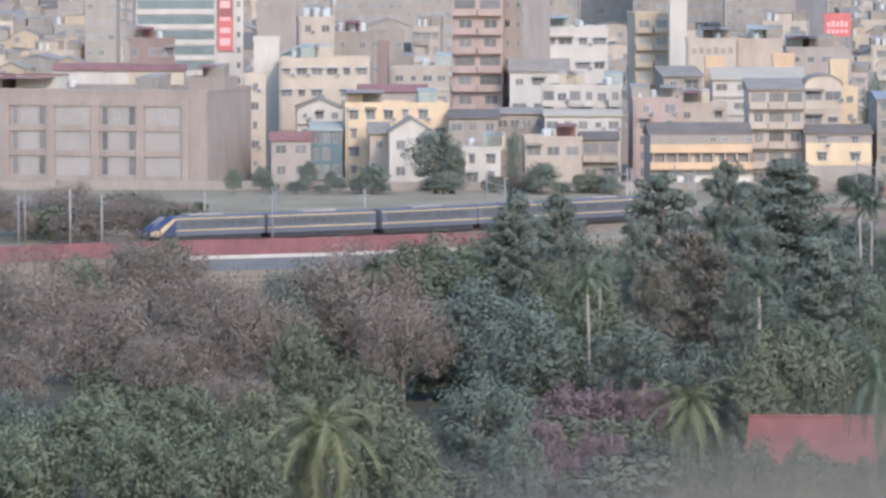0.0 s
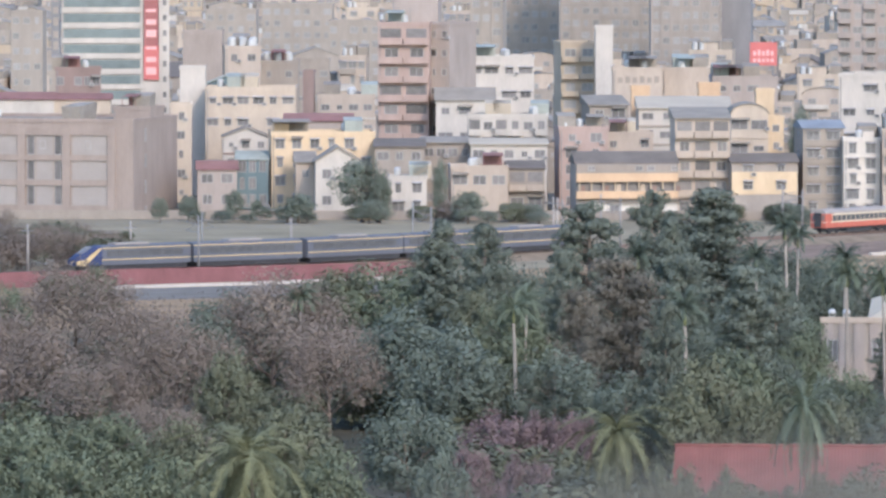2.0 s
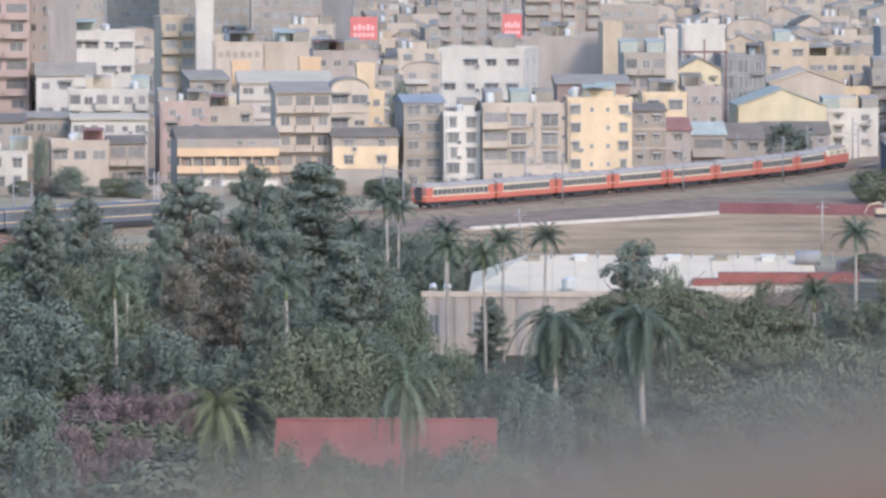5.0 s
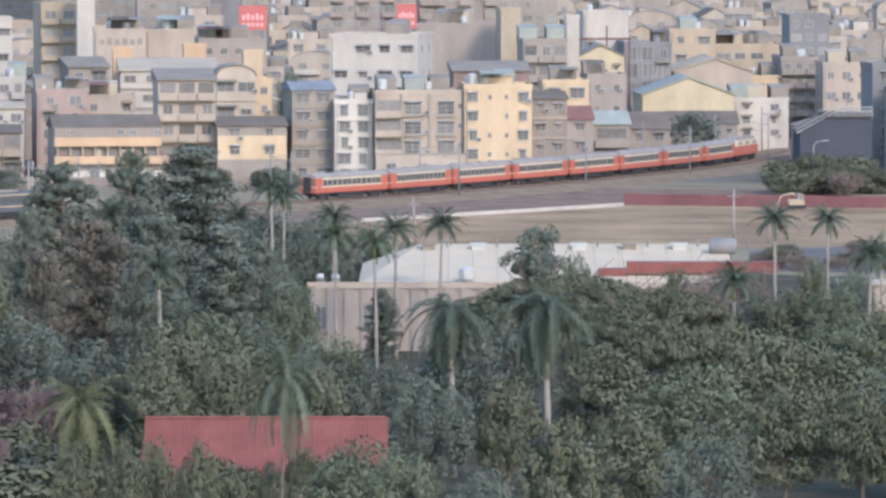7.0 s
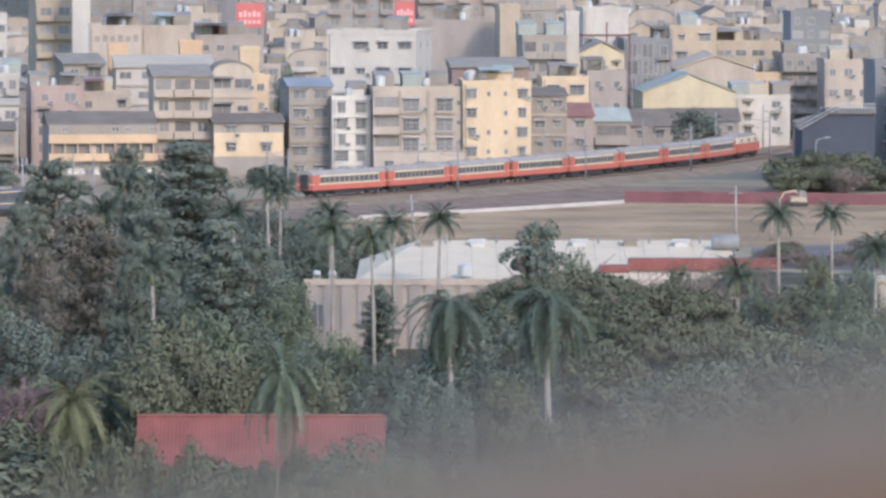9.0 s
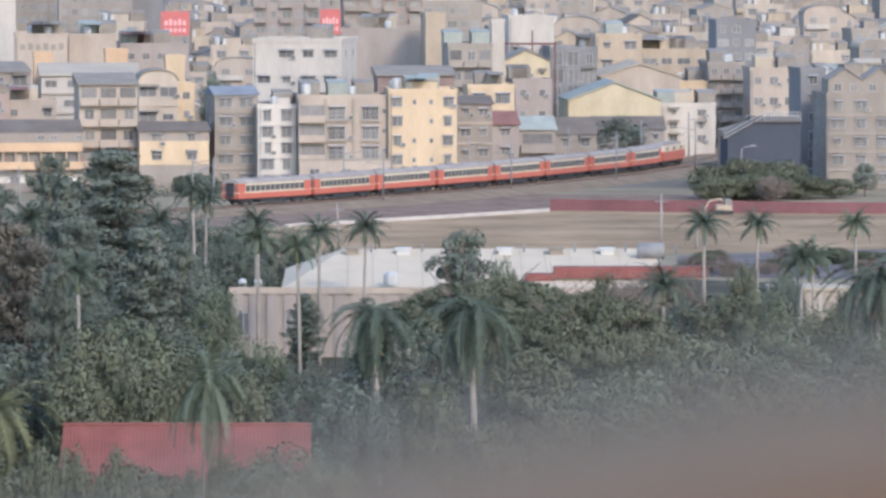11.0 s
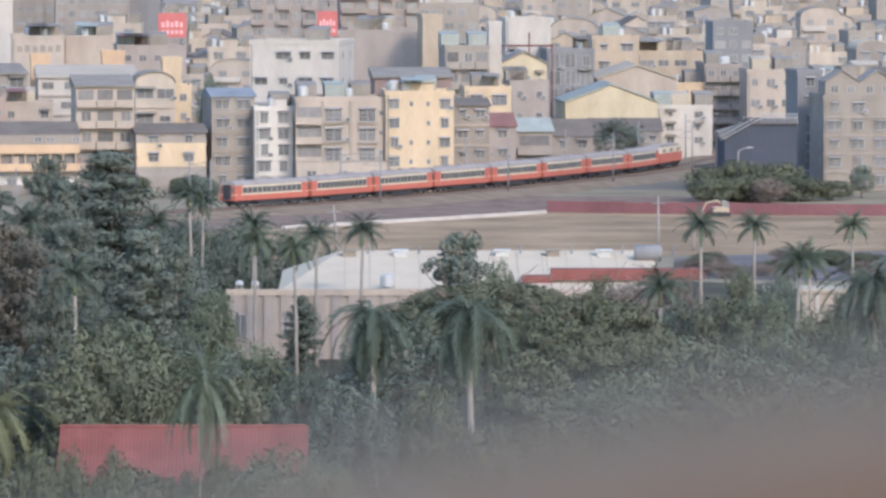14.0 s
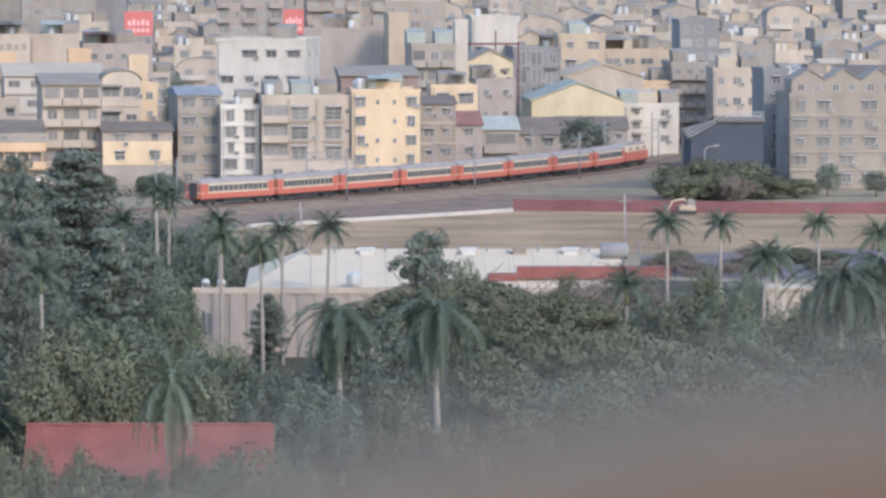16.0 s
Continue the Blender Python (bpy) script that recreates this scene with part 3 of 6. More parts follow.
def palm(seed, height, length, leaf, label, fronds=21, droop=.8, r=.2, royal=True, skirt=False, lean=0.0):
    g = np.random.default_rng(seed)
    t = empty("palm_tree", pose(0, -400, 0), label, "palm tree")
    hs = height * (.88 if royal else 1.0)
    s = Shape()
    ks = (0, .06, .2, .5, .8, 1)
    wd = (1.35, 1.05, .95, 1.05, .85, .7) if royal else (1.3, .9, .75, .65, .55, .5)
    s.tube([(lean * k * k, .3 * k * k, hs * k) for k in ks], [r * w for w in wd], 9)
    part("trunk", s.mesh("trunk", PALE_BARK if royal else BARK, True), t)
    if royal:
        c = Shape().tube([(lean, .3, hs - .02), (lean, .3, hs + .3), (lean, .3, height)], [r * .72, r * .85, r * .35], 8)
        part("crownshaft", c.mesh("crownshaft", SHAFT, True), t, None, "smooth green crownshaft")
    for k in range(fronds):
        up = (70 if not skirt else 48) - (100 if royal else 118) * (k / fronds) ** .9 + g.uniform(-6, 6)
        part("frond", frond_mesh(length, droop, leaf, k % 4), t, pose(lean, .3, height) @ pose(0, 0, 0, 0, 0, k * 137.5 + g.uniform(-12, 12)) @ pose(0, 0, 0, g.uniform(-14, 14), -up, 0))
    if skirt:
        for k in range(7):
            part("dead_frond", frond_mesh(length * .45, 1.1, "straw", 9, .4, .1), t, pose(lean, .3, height - .8) @ pose(0, 0, 0, 0, 55, k * 51.0), "hanging straw-coloured dead frond")
    return t


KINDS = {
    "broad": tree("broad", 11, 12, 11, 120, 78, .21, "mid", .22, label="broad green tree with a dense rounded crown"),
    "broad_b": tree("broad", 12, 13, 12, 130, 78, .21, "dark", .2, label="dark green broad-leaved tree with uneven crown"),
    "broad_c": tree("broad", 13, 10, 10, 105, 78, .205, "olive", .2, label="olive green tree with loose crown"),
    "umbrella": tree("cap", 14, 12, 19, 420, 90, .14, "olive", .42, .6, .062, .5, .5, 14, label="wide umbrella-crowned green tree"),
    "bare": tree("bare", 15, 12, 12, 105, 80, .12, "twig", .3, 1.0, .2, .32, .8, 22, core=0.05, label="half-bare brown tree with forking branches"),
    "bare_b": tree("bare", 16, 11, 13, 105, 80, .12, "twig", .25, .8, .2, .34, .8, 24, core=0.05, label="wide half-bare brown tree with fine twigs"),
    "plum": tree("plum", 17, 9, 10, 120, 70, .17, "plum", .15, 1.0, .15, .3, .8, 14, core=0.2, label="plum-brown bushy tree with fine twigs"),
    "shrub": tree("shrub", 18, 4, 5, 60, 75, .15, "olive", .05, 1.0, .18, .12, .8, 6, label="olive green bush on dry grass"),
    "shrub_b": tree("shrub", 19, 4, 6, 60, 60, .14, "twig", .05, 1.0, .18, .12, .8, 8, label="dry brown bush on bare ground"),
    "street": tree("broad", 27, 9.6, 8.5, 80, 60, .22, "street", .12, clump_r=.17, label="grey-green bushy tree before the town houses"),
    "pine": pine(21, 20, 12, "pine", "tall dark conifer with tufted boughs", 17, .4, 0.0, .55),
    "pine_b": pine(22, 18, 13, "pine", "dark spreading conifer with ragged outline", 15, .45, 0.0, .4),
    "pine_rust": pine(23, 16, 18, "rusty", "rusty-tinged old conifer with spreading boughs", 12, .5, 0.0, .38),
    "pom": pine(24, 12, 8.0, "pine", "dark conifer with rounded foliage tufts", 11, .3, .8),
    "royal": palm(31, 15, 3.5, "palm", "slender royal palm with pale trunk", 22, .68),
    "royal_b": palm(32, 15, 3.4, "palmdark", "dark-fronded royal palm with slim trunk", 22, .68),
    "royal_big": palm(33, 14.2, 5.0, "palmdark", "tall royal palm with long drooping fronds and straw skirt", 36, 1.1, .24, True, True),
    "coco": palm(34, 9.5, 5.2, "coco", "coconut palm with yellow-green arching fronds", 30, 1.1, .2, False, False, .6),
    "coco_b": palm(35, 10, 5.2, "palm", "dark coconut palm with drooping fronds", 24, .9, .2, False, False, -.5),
}
USED = set()


def plant(kind, x, y, scale=1.0, turn=0.0, wide=1.0, z=0.0, label="", group=""):
    src = KINDS[kind]
    m = pose(x, y, z, 0, 0, turn) @ Matrix.Diagonal((scale * wide, scale * wide, scale, 1))
    if kind in USED:
        ob = copy_thing(src, m)
    else:
        USED.add(kind)
        ob = src
        ob.matrix_basis = m
    return tagged(ob, label, group=group)


TRACK_POINTS = [(-300, 880), (-220, 952), (-129, 1034), (-97, 1063), (-81, 1082), (-58, 1113), (-35, 1143), (-14, 1171), (4.8, 1206), (22.8, 1243), (38.8, 1283), (45.4, 1303), (54, 1335), (61, 1370), (68, 1420), (74, 1470)]
RED_TAIL, BLUE_NOSE, BLUE_CARS, MAST_FROM = 290.0, 126.0, 5, 14.0
# ---- railway ----
RED_CAR = paint("orange_red_coach_paint", (0.44, 0.125, 0.085), 0.5, 0.1, 0.5)
CREAM_CAR = paint("cream_coach_paint", (0.56, 0.46, 0.33), 0.5, 0.1, 0.5)
ROOF_CAR = paint("grey_coach_roof", (0.29, 0.255, 0.23), 0.95, 0.15, 0.5)
BLACK_CAR = paint("dark_underframe", (0.045, 0.042, 0.045), 0.8, 0.2, 0.8)
BLUE_CAR = paint("slate_blue_train_paint", (0.105, 0.108, 0.128), 0.8, 0.1, 0.3)
NAVY_CAR = paint("navy_nose_paint", (0.035, 0.045, 0.105), 0.6, 0.1, 0.3)
GOLD_CAR = paint("yellow_train_stripe", (0.52, 0.38, 0.19), 0.5, 0.1, 0.3)
COACH_GLASS = paint("dark_coach_glass", (0.085, 0.083, 0.085), 0.4, 0.3, 1.0, bump=0)
RAIL = paint("rusty_rail", (0.15, 0.10, 0.08), 0.5, 0.2, 1.0)
TRACK = [Vector((a, b, 0)) for a, b in TRACK_POINTS]


def along(s, side=0.0):
    """Place and heading s metres along the track, side metres to its far side."""
    pts = along.pts
    k = max(1, min(len(pts) - 2, int(np.searchsorted(along.len, s))))
    a, b = pts[k - 1], pts[k]
    f = (s - along.len[k - 1]) / (along.len[k] - along.len[k - 1])
    way = (b - a).normalized()
    p = a.lerp(b, f) + Vector((-way.y, way.x, 0)) * side
    return p, math.degrees(math.atan2(way.y, way.x))


def smooth_line(p, n=12):
    res = []
    for k in range(1, len(p) - 2):
        for j in range(n):
            t = j / n
            res.append(.5 * ((2 * p[k]) + (p[k + 1] - p[k - 1]) * t + (2 * p[k - 1] - 5 * p[k] + 4 * p[k + 1] - p[k + 2]) * t * t + (3 * p[k] - p[k - 1] - 3 * p[k + 1] + p[k + 2]) * t ** 3))
    return res


along.pts = smooth_line(TRACK)
along.len = np.concatenate([[0], np.cumsum([(b - a).length for a, b in zip(along.pts, along.pts[1:])])])
TOTAL = along.len[-1]


def strip(name, s0, s1, profile, material, label, kind="structure", category="railway", step=8.0):
    """A bed or rail drawn out along the track; the profile is (side, height)."""
    v, f = [], []
    n = max(2, int((s1 - s0) / step))
    m = len(profile)
    for k in range(n + 1):
        for sd, z in profile:
            p, _ = along(s0 + (s1 - s0) * k / n, sd)
            v.append((p.x, p.y, z))
    for k in range(n):
        for j in range(m - 1):
            f.append((k * m + j, (k + 1) * m + j, (k + 1) * m + j + 1, k * m + j + 1))
    return tagged(new(name, mesh_of(name, v, f, material)), label, category, kind=kind)


BED = 0.75
strip("railway_bed", 0, TOTAL, [(-11, .0), (-7.5, BED - .1), (-6, BED), (3, BED), (4.5, BED - .1), (8, 0)], BALLAST, "brown ballast bed of a double-track railway")
for sd in (-4.53, -3.47, -.53, .53):
    strip("rail", 0, TOTAL, [(sd - .04, BED), (sd - .035, BED + .16), (sd + .035, BED + .16), (sd + .04, BED)], RAIL, "rusty steel rail on the ballast bed", "structure")


def coach():
    """A coach with its length along x, 20 m long, rails at z 0."""
    c = empty("railway_coach", pose(0, -300, 0), "cream and orange-red passenger coach on the far track", "train car", "coaches of the passenger train")
    n = 12
    prof = [(-1.42, 1.0), (-1.42, 3.1), (-1.3, 3.5), (-.8, 3.8), (0, 3.9), (.8, 3.8), (1.3, 3.5), (1.42, 3.1), (1.42, 1.0)]

    def shell(x0, x1, z0, z1, out, mat, name):
        return part(name, Shape().box(x0, x1, -1.42 - out, 1.42 + out, z0, z1).mesh(name, mat), c)
    shell(-9.7, 9.7, .95, 1.75, .02, RED_CAR, "lower_side")
    shell(-9.7, 9.7, 1.75, 1.87, .03, CREAM_CAR, "waist_stripe")
    shell(-7.9, 7.9, 1.87, 3.15, .0, CREAM_CAR, "window_band")
    for x in (-8.8, 8.8):
        shell(x - .9, x + .9, 1.87, 3.2, .01, RED_CAR, "end_panel")
        d = Shape().box(x - .42, x + .42, -1.46, -1.40, 1.1, 3.05)
        part("door", d.mesh("door", RED_CAR), c)
    roof = Shape()
    rp = [(-1.46, 3.15), (-1.32, 3.5), (-.8, 3.76), (0, 3.85), (.8, 3.76), (1.32, 3.5), (1.46, 3.15)]
    m = len(rp)
    vs = [(-9.75, a, b) for a, b in rp] + [(9.75, a, b) for a, b in rp]
    roof.add(vs, [(k, k + 1, k + 1 + m, k + m) for k in range(m - 1)] + [tuple(range(m))[::-1], tuple(range(m, 2 * m)), (0, m, 2 * m - 1, m - 1)])
    for x in (-6, -2, 2, 6):
        roof.box(x - .5, x + .5, -.35, .35, 3.8, 4.0)
    part("roof", roof.mesh("roof", ROOF_CAR), c)
    pane = once("coach_pane", lambda: Shape().box(-.56, .56, -1.45, -1.40, 2.0, 2.88).mesh("pane", COACH_GLASS))
    for k in range(n):
        part("pane", pane, c, pose(-7.2 + k * 14.4 / (n - 1), 0, 0))
    part("underframe", Shape().box(-9.4, 9.4, -1.15, 1.15, .62, .95).box(-3.5, 3.5, -1.2, 1.2, .25, .62).mesh("underframe", BLACK_CAR), c)
    for x in (-6.9, 6.9):
        bg = Shape().box(x - 1.6, x + 1.6, -1.05, 1.05, .3, .62)
        for w in (-1.0, 1.0):
            for sd in (-.95, .8):
                bg.add([(x + w + .43 * math.cos(q * math.pi / 5), sd + e, .43 + .43 * math.sin(q * math.pi / 5)) for e in (0, .14) for q in range(10)],
                       [tuple(range(10)), tuple(range(19, 9, -1))] + [(q, q + 10, (q + 1) % 10 + 10, (q + 1) % 10) for q in range(10)])
        part("bogie", bg.mesh("bogie", BLACK_CAR), c)
    for x in (-10.0, 9.7):
        part("gangway", Shape().box(x, x + .3, -.6, .6, 1.1, 3.3).mesh("gangway", BLACK_CAR), c)
    for y in (-1.15, .7):
        part("end_window", Shape().box(-9.73, -9.705, y, y + .45, 2.1, 2.9).mesh("end_window", GLASS), c)
    return c


def place_train(src, s0, count, side, pitch=20.6):
    for k in range(count):
        p, q = along(s0 + 10 + k * pitch, side)
        m = pose(p.x, p.y, BED + .16, 0, 0, q)
        if k:
            copy_thing(src, m)
        else:
            src.matrix_basis = m


def locomotive(s, side):
    p, q = along(s, side)
    c = empty("locomotive", pose(p.x, p.y, BED + .16, 0, 0, q), "orange-red locomotive with cream upper body at the train's head", "locomotive", "coaches of the passenger train")
    part("lower_body", Shape().box(-8, 8, -1.45, 1.45, 1.0, 2.5).mesh("lower_body", RED_CAR), c)
    part("upper_body", Shape().prism([(-7.9, 2.5), (7.9, 2.5), (7.4, 3.5), (-7.4, 3.5)], -1.4, 1.4).mesh("upper_body", CREAM_CAR), c)
    part("roof", Shape().prism([(-7.3, 3.5), (7.3, 3.5), (6.9, 3.9), (-6.9, 3.9)], -1.0, 1.0).mesh("roof", ROOF_CAR), c)
    part("underframe", Shape().box(-7.6, 7.6, -1.2, 1.2, .55, 1.0).mesh("underframe", BLACK_CAR), c)
    for x in (-5.2, 5.2):
        bg = Shape().box(x - 2.0, x + 2.0, -1.05, 1.05, .3, .55)
        for w in (-1.4, 0, 1.4):
            for sd in (-.95, .8):
                bg.add([(x + w + .46 * math.cos(q * math.pi / 5), sd + e, .46 + .46 * math.sin(q * math.pi / 5)) for e in (0, .14) for q in range(10)],
                       [tuple(range(10)), tuple(range(19, 9, -1))] + [(q, q + 10, (q + 1) % 10 + 10, (q + 1) % 10) for q in range(10)])
        part("bogie", bg.mesh("bogie", BLACK_CAR), c)
    for x in (-5, 0, 5):
        part("pane", Shape().box(x - .6, x + .6, -1.46, -1.38, 2.7, 3.2).mesh("pane", GLASS), c)
    return c


place_train(coach(), RED_TAIL, 8, 0.0)
locomotive(RED_TAIL + 8 * 20.6 + 8.2, 0.0)


def blue_car(nose):
    c = empty("train_power_car" if nose else "train_carriage", pose(0, -300, 0), "slate blue express carriage with yellow stripes" if not nose else "express train head with navy and yellow sloping nose", "train car", "carriages of the blue express")
    x0 = -9.7 if not nose else -5.6
    sec = [(-1.42, .9), (-1.46, 2.2), (-1.38, 3.2), (-1.1, 3.6), (0, 3.75), (1.1, 3.6), (1.38, 3.2), (1.46, 2.2), (1.42, .9)]
    m = len(sec)

    def hull(stations, mat, name):
        v = [(x, y * wy, .9 + (z - .9) * wz) for x, wy, wz in stations for y, z in sec]
        f = [(k * m + j, k * m + j + 1, (k + 1) * m + j + 1, (k + 1) * m + j) for k in range(len(stations) - 1) for j in range(m - 1)]
        f += [tuple(range(m))[::-1], tuple(range((len(stations) - 1) * m, len(stations) * m))]
        return part(name, mesh_of(name, v, f, mat), c)
    hull([(x0, 1, 1), (9.8, 1, 1)], BLUE_CAR, "body")
    if nose:
        hull([(-9.9, .7, .32), (-9.2, .86, .48), (-7.6, .97, .8), (-6.4, 1, .96), (-5.6, 1.01, 1.0)], NAVY_CAR, "nose")
        part("windscreen", mesh_of("windscreen", [(-8.6, -.8, 2.6), (-8.6, .8, 2.6), (-6.9, .9, 3.55), (-6.9, -.9, 3.55)], [(0, 1, 2, 3)], GLASS), c)
        part("nose_flash", Shape().prism([(-10.0, .95), (-8.4, .95), (-5.6, 3.3), (-6.1, 3.3), (-8.6, 1.7), (-10.0, 1.6)], -1.49, -1.30).mesh("flash", GOLD_CAR), c, None, "yellow slanting flash")
    for z in (1.6, 3.22):
        part("stripe", Shape().box(x0, 9.8, -1.49, -1.36, z, z + .13).mesh("stripe", GOLD_CAR), c, None, "yellow stripe")
    pane = once("blue_pane", lambda: Shape().box(-.9, .9, -1.485, -1.40, 2.15, 2.95).mesh("pane", COACH_GLASS))
    for k in range(9):
        x = -7.6 + k * 1.9
        if x > x0 + .8:
            part("pane", pane, c, pose(x, 0, 0))
    part("underframe", Shape().box(-9.0 if not nose else -8.4, 9.4, -1.2, 1.2, .25, .9).mesh("underframe", BLACK_CAR), c)
    part("gangway", Shape().box(9.8, 10.15, -1.2, 1.2, .9, 3.5).mesh("gangway", BLUE_CAR), c)
    part("roof_unit", Shape().box(-3, 3, -.9, .9, 3.7, 3.95, 0, .08).mesh("roof_unit", ROOF_CAR), c)
    return c


def place_blue(s0, count):
    p, q = along(s0 + 10, -4.0)
    blue_car(True).matrix_basis = pose(p.x, p.y, BED + .16, 0, 0, q)
    src = blue_car(False)
    for k in range(1, count):
        p, q = along(s0 + 10 + k * 19.9, -4.0)
        m = pose(p.x, p.y, BED + .16, 0, 0, q)
        if k > 1:
            copy_thing(src, m)
        else:
            src.matrix_basis = m


place_blue(BLUE_NOSE, BLUE_CARS)


def mast():
    t = empty("catenary_mast", pose(0, -300, 0), "grey railway mast with cantilever arms", "mast", "masts along the railway")
    part("pole", Shape().tube([(0, 0, 0), (0, 0, 8.2)], [.15, .11], 8).mesh("pole", GALV, True), t)
    part("bracket", Shape().tube([(0, 0, 6.9), (0, 3.0, 7.3)], [.05, .05], 4).tube([(0, 0, 5.8), (0, 2.9, 6.0)], [.05, .05], 4).tube([(0, 0, 7.2), (0, 2.9, 6.0)], [.04, .04], 4).mesh("bracket", GALV), t)
    part("insulator", Shape().tube([(0, .3, 6.95), (0, .8, 7.0)], [.12, .12], 6).mesh("insulator", WEATHERED), t)
    return t


src_mast = mast()
for k, sm in enumerate(np.arange(MAST_FROM, TOTAL - 10, 44.0)):
    for sd, tn in ((-7.2, 0), (4.2, 180)):
        p, q = along(sm + (9 if tn else 0), sd)
        m = pose(p.x, p.y, .3, 0, 0, q + tn)
        if k or tn:
            copy_thing(src_mast, m)
        else:
            src_mast.matrix_basis = m
for sd, z in ((-4.2, 6.3), (.4, 6.3), (-4.2, 7.5), (.4, 7.5)):
    strip("overhead_wire", 0, TOTAL, [(sd - .02, z), (sd + .02, z + .01)], GALV, "thin overhead contact wire", "structure", "wire", 20)


def hoarding(pts, h, label):
    """A sheet-metal site fence made of panels along a line."""
    f = empty("hoarding", pose(pts[0][0], pts[0][1], 0), label, "fence")
    o = Vector((*pts[0], 0))
    for (ax, ay), (bx, by) in zip(pts, pts[1:]):
        a, b = Vector((ax, ay, 0)) - o, Vector((bx, by, 0)) - o
        n = max(1, round((b - a).length / 2.4))
        q = math.degrees(math.atan2(b.y - a.y, b.x - a.x))
        me = once(("hoard", round((b - a).length / n, 2), h), lambda: Shape().prism([(x * (b - a).length / n / 12, z) for x, z in [(k, 0) for k in range(13)] + [(k, h) for k in range(12, -1, -1)]], 0, .05).mesh("panel", HOARD))
        for k in range(n):
            p = a.lerp(b, k / n)
            part("panel", me, f, pose(p.x, p.y + .02 * (k % 2), random.uniform(-.05, .05), 0, 0, q))
    return f


hoarding([(-158.77, 965.98), (-131.82, 1005.61), (-109.7, 1019.26), (-70.28, 1045.47)], 2.2, 'long faded red sheet-metal site fence')
hoarding([(26.83, 1164.78), (42.91, 1158.96), (64.87, 1153.2), (81.1, 1151.76), (108.02, 1145.68)], 1.7, 'low maroon fence at the edge of the field')
# ---- the town, house by house ----
long_house = building(-53.45, 1236.19, 16.9, 9.3, 11, 8, 'grey', 'long two-storey house with ochre balcony bands and dark roof', top='ridge', roof='slate', rows=0, rise=1.77)
building(-41.05, 1243.48, 9.2, 16.6, 12, 6, 'beige', 'weathered four-storey house with railed balconies and grey roof', top='shed', roof='grey', rows=5, cols=3, balcony='beige', kind='hood', rise=1.5, storey=3.3, category='building')
low_yellow = building(-30.61, 1240.77, 11.1, 9.41, 11, 8, 'grey', 'pale yellow and grey house with dark roof', top='ridge', roof='slate', rows=2, cols=2, win=(1.5, 1.6), kind='hood', base=3.2, rise=1.24, storey=3.1)
building(-20.9, 1245.54, 6.85, 14.96, 11, 9, 'haze', 'four-storey grey tiled house with faded blue roof', top='ridge', roof='blue', rows=5, cols=2, win=(2.2, 1.4), kind='cage', side=1, bands='concrete', rise=1.16, storey=2.99, category='building')
building(-14.43, 1242.26, 6.07, 12.74, 11, 5, 'chalk', 'narrow white four-storey house beside a grey one', rows=5, cols=2, win=(1.6, 1.6), kind='cage', rooms=[(1.0, 2.6, 1.6, 'chalk')], bands='chalk', storey=2.55, category='building')
cage_block = building(-3.82, 1240.61, 14.4, 14.3, 13, 5, 'beige', 'four-storey beige apartment block with caged windows', rows=0, tanks=1, category='building')
building(8.54, 1240.28, 10.69, 15.2, 14, 3, 'yellow', 'tall pale yellow five-storey house with caged windows', rows=5, cols=4, win=(1.5, 1.4), kind='cage', small=(1, 2), rooms=[(0, 5.0, 1.6, 'yellow')], tanks=2, storey=3.04, category='building')
building(16.97, 1262.3, 5.74, 13.03, 10, 6, 'concrete', 'grey weathered house with dark sloping roof', top='ridge', roof='slate', rows=4, cols=2, win=(1.5, 1.2), kind='hood', bands='beige', rise=1.09, storey=3.26, category='building')
building(22.26, 1280.3, 4.37, 9.11, 9, 8, 'pink', 'small house under a maroon roof', top='ridge', roof='red', rows=3, cols=1, win=(1.6, 1.2), kind='hood', rise=2.02, storey=3.04)
building(27.62, 1290.32, 6.06, 7.96, 10, 6, 'grey', 'grey house with pale green sloping roof', top='ridge', roof='green', rows=2, cols=1, win=(3.6, 1.4), kind='plain', bands='concrete', balcony='grey', rise=2.03, storey=3.98)
building(34.23, 1302.35, 6.69, 6.82, 10, 6, 'concrete', 'grey house with dark panelled roof', top='ridge', roof='slate', rows=2, cols=2, win=(1.6, 1.4), kind='hood', rise=2.61, storey=3.41)
building(55.85, 1378.51, 9.78, 8.94, 12, 6, 'white', 'pale white house by the railway bend', rows=4, cols=2, win=(1.4, 1.2), kind='plain', skip=((0, 0), (0, 1)), storey=2.23)
building(44.4, 1340.0, 12.0, 6.4, 9, 4, 'grey', 'low grey house under a dark ridged roof', top='ridge', roof='slate', rows=2, cols=4, win=(1.5, 1.3), kind='hood', rise=2.0, storey=3.2)
building(62.02, 1420.56, 12.93, 11.78, 12, 5, 'yellow', 'cream yellow house with few windows', rows=4, cols=3, win=(1.6, 1.6), skip=((0, 0), (0, 1), (0, 2), (1, 0), (1, 1), (1, 2)), storey=2.94, category='building')
building(42.59, 1362.42, 16.07, 10.59, 22, 3, 'lemon', 'lemon yellow gabled hall with green roof edge', top='gable', roof='green', rows=0, rise=3.12)
long_block = building(83.32, 1246.15, 21.93, 14.4, 14, 6, 'concrete', 'long grey five-storey apartment block with caged windows', rows=5, cols=6, win=(2.0, 1.4), kind='cage', bands='grey', side=2, tanks=0, storey=2.88, category='building')
building(71.23, 1262.28, 4.06, 18.0, 10, 8, 'slate', 'grey stair tower of an apartment block', rows=6, cols=1, win=(1.4, 1.4), kind='hood', storey=3.0, category='building')
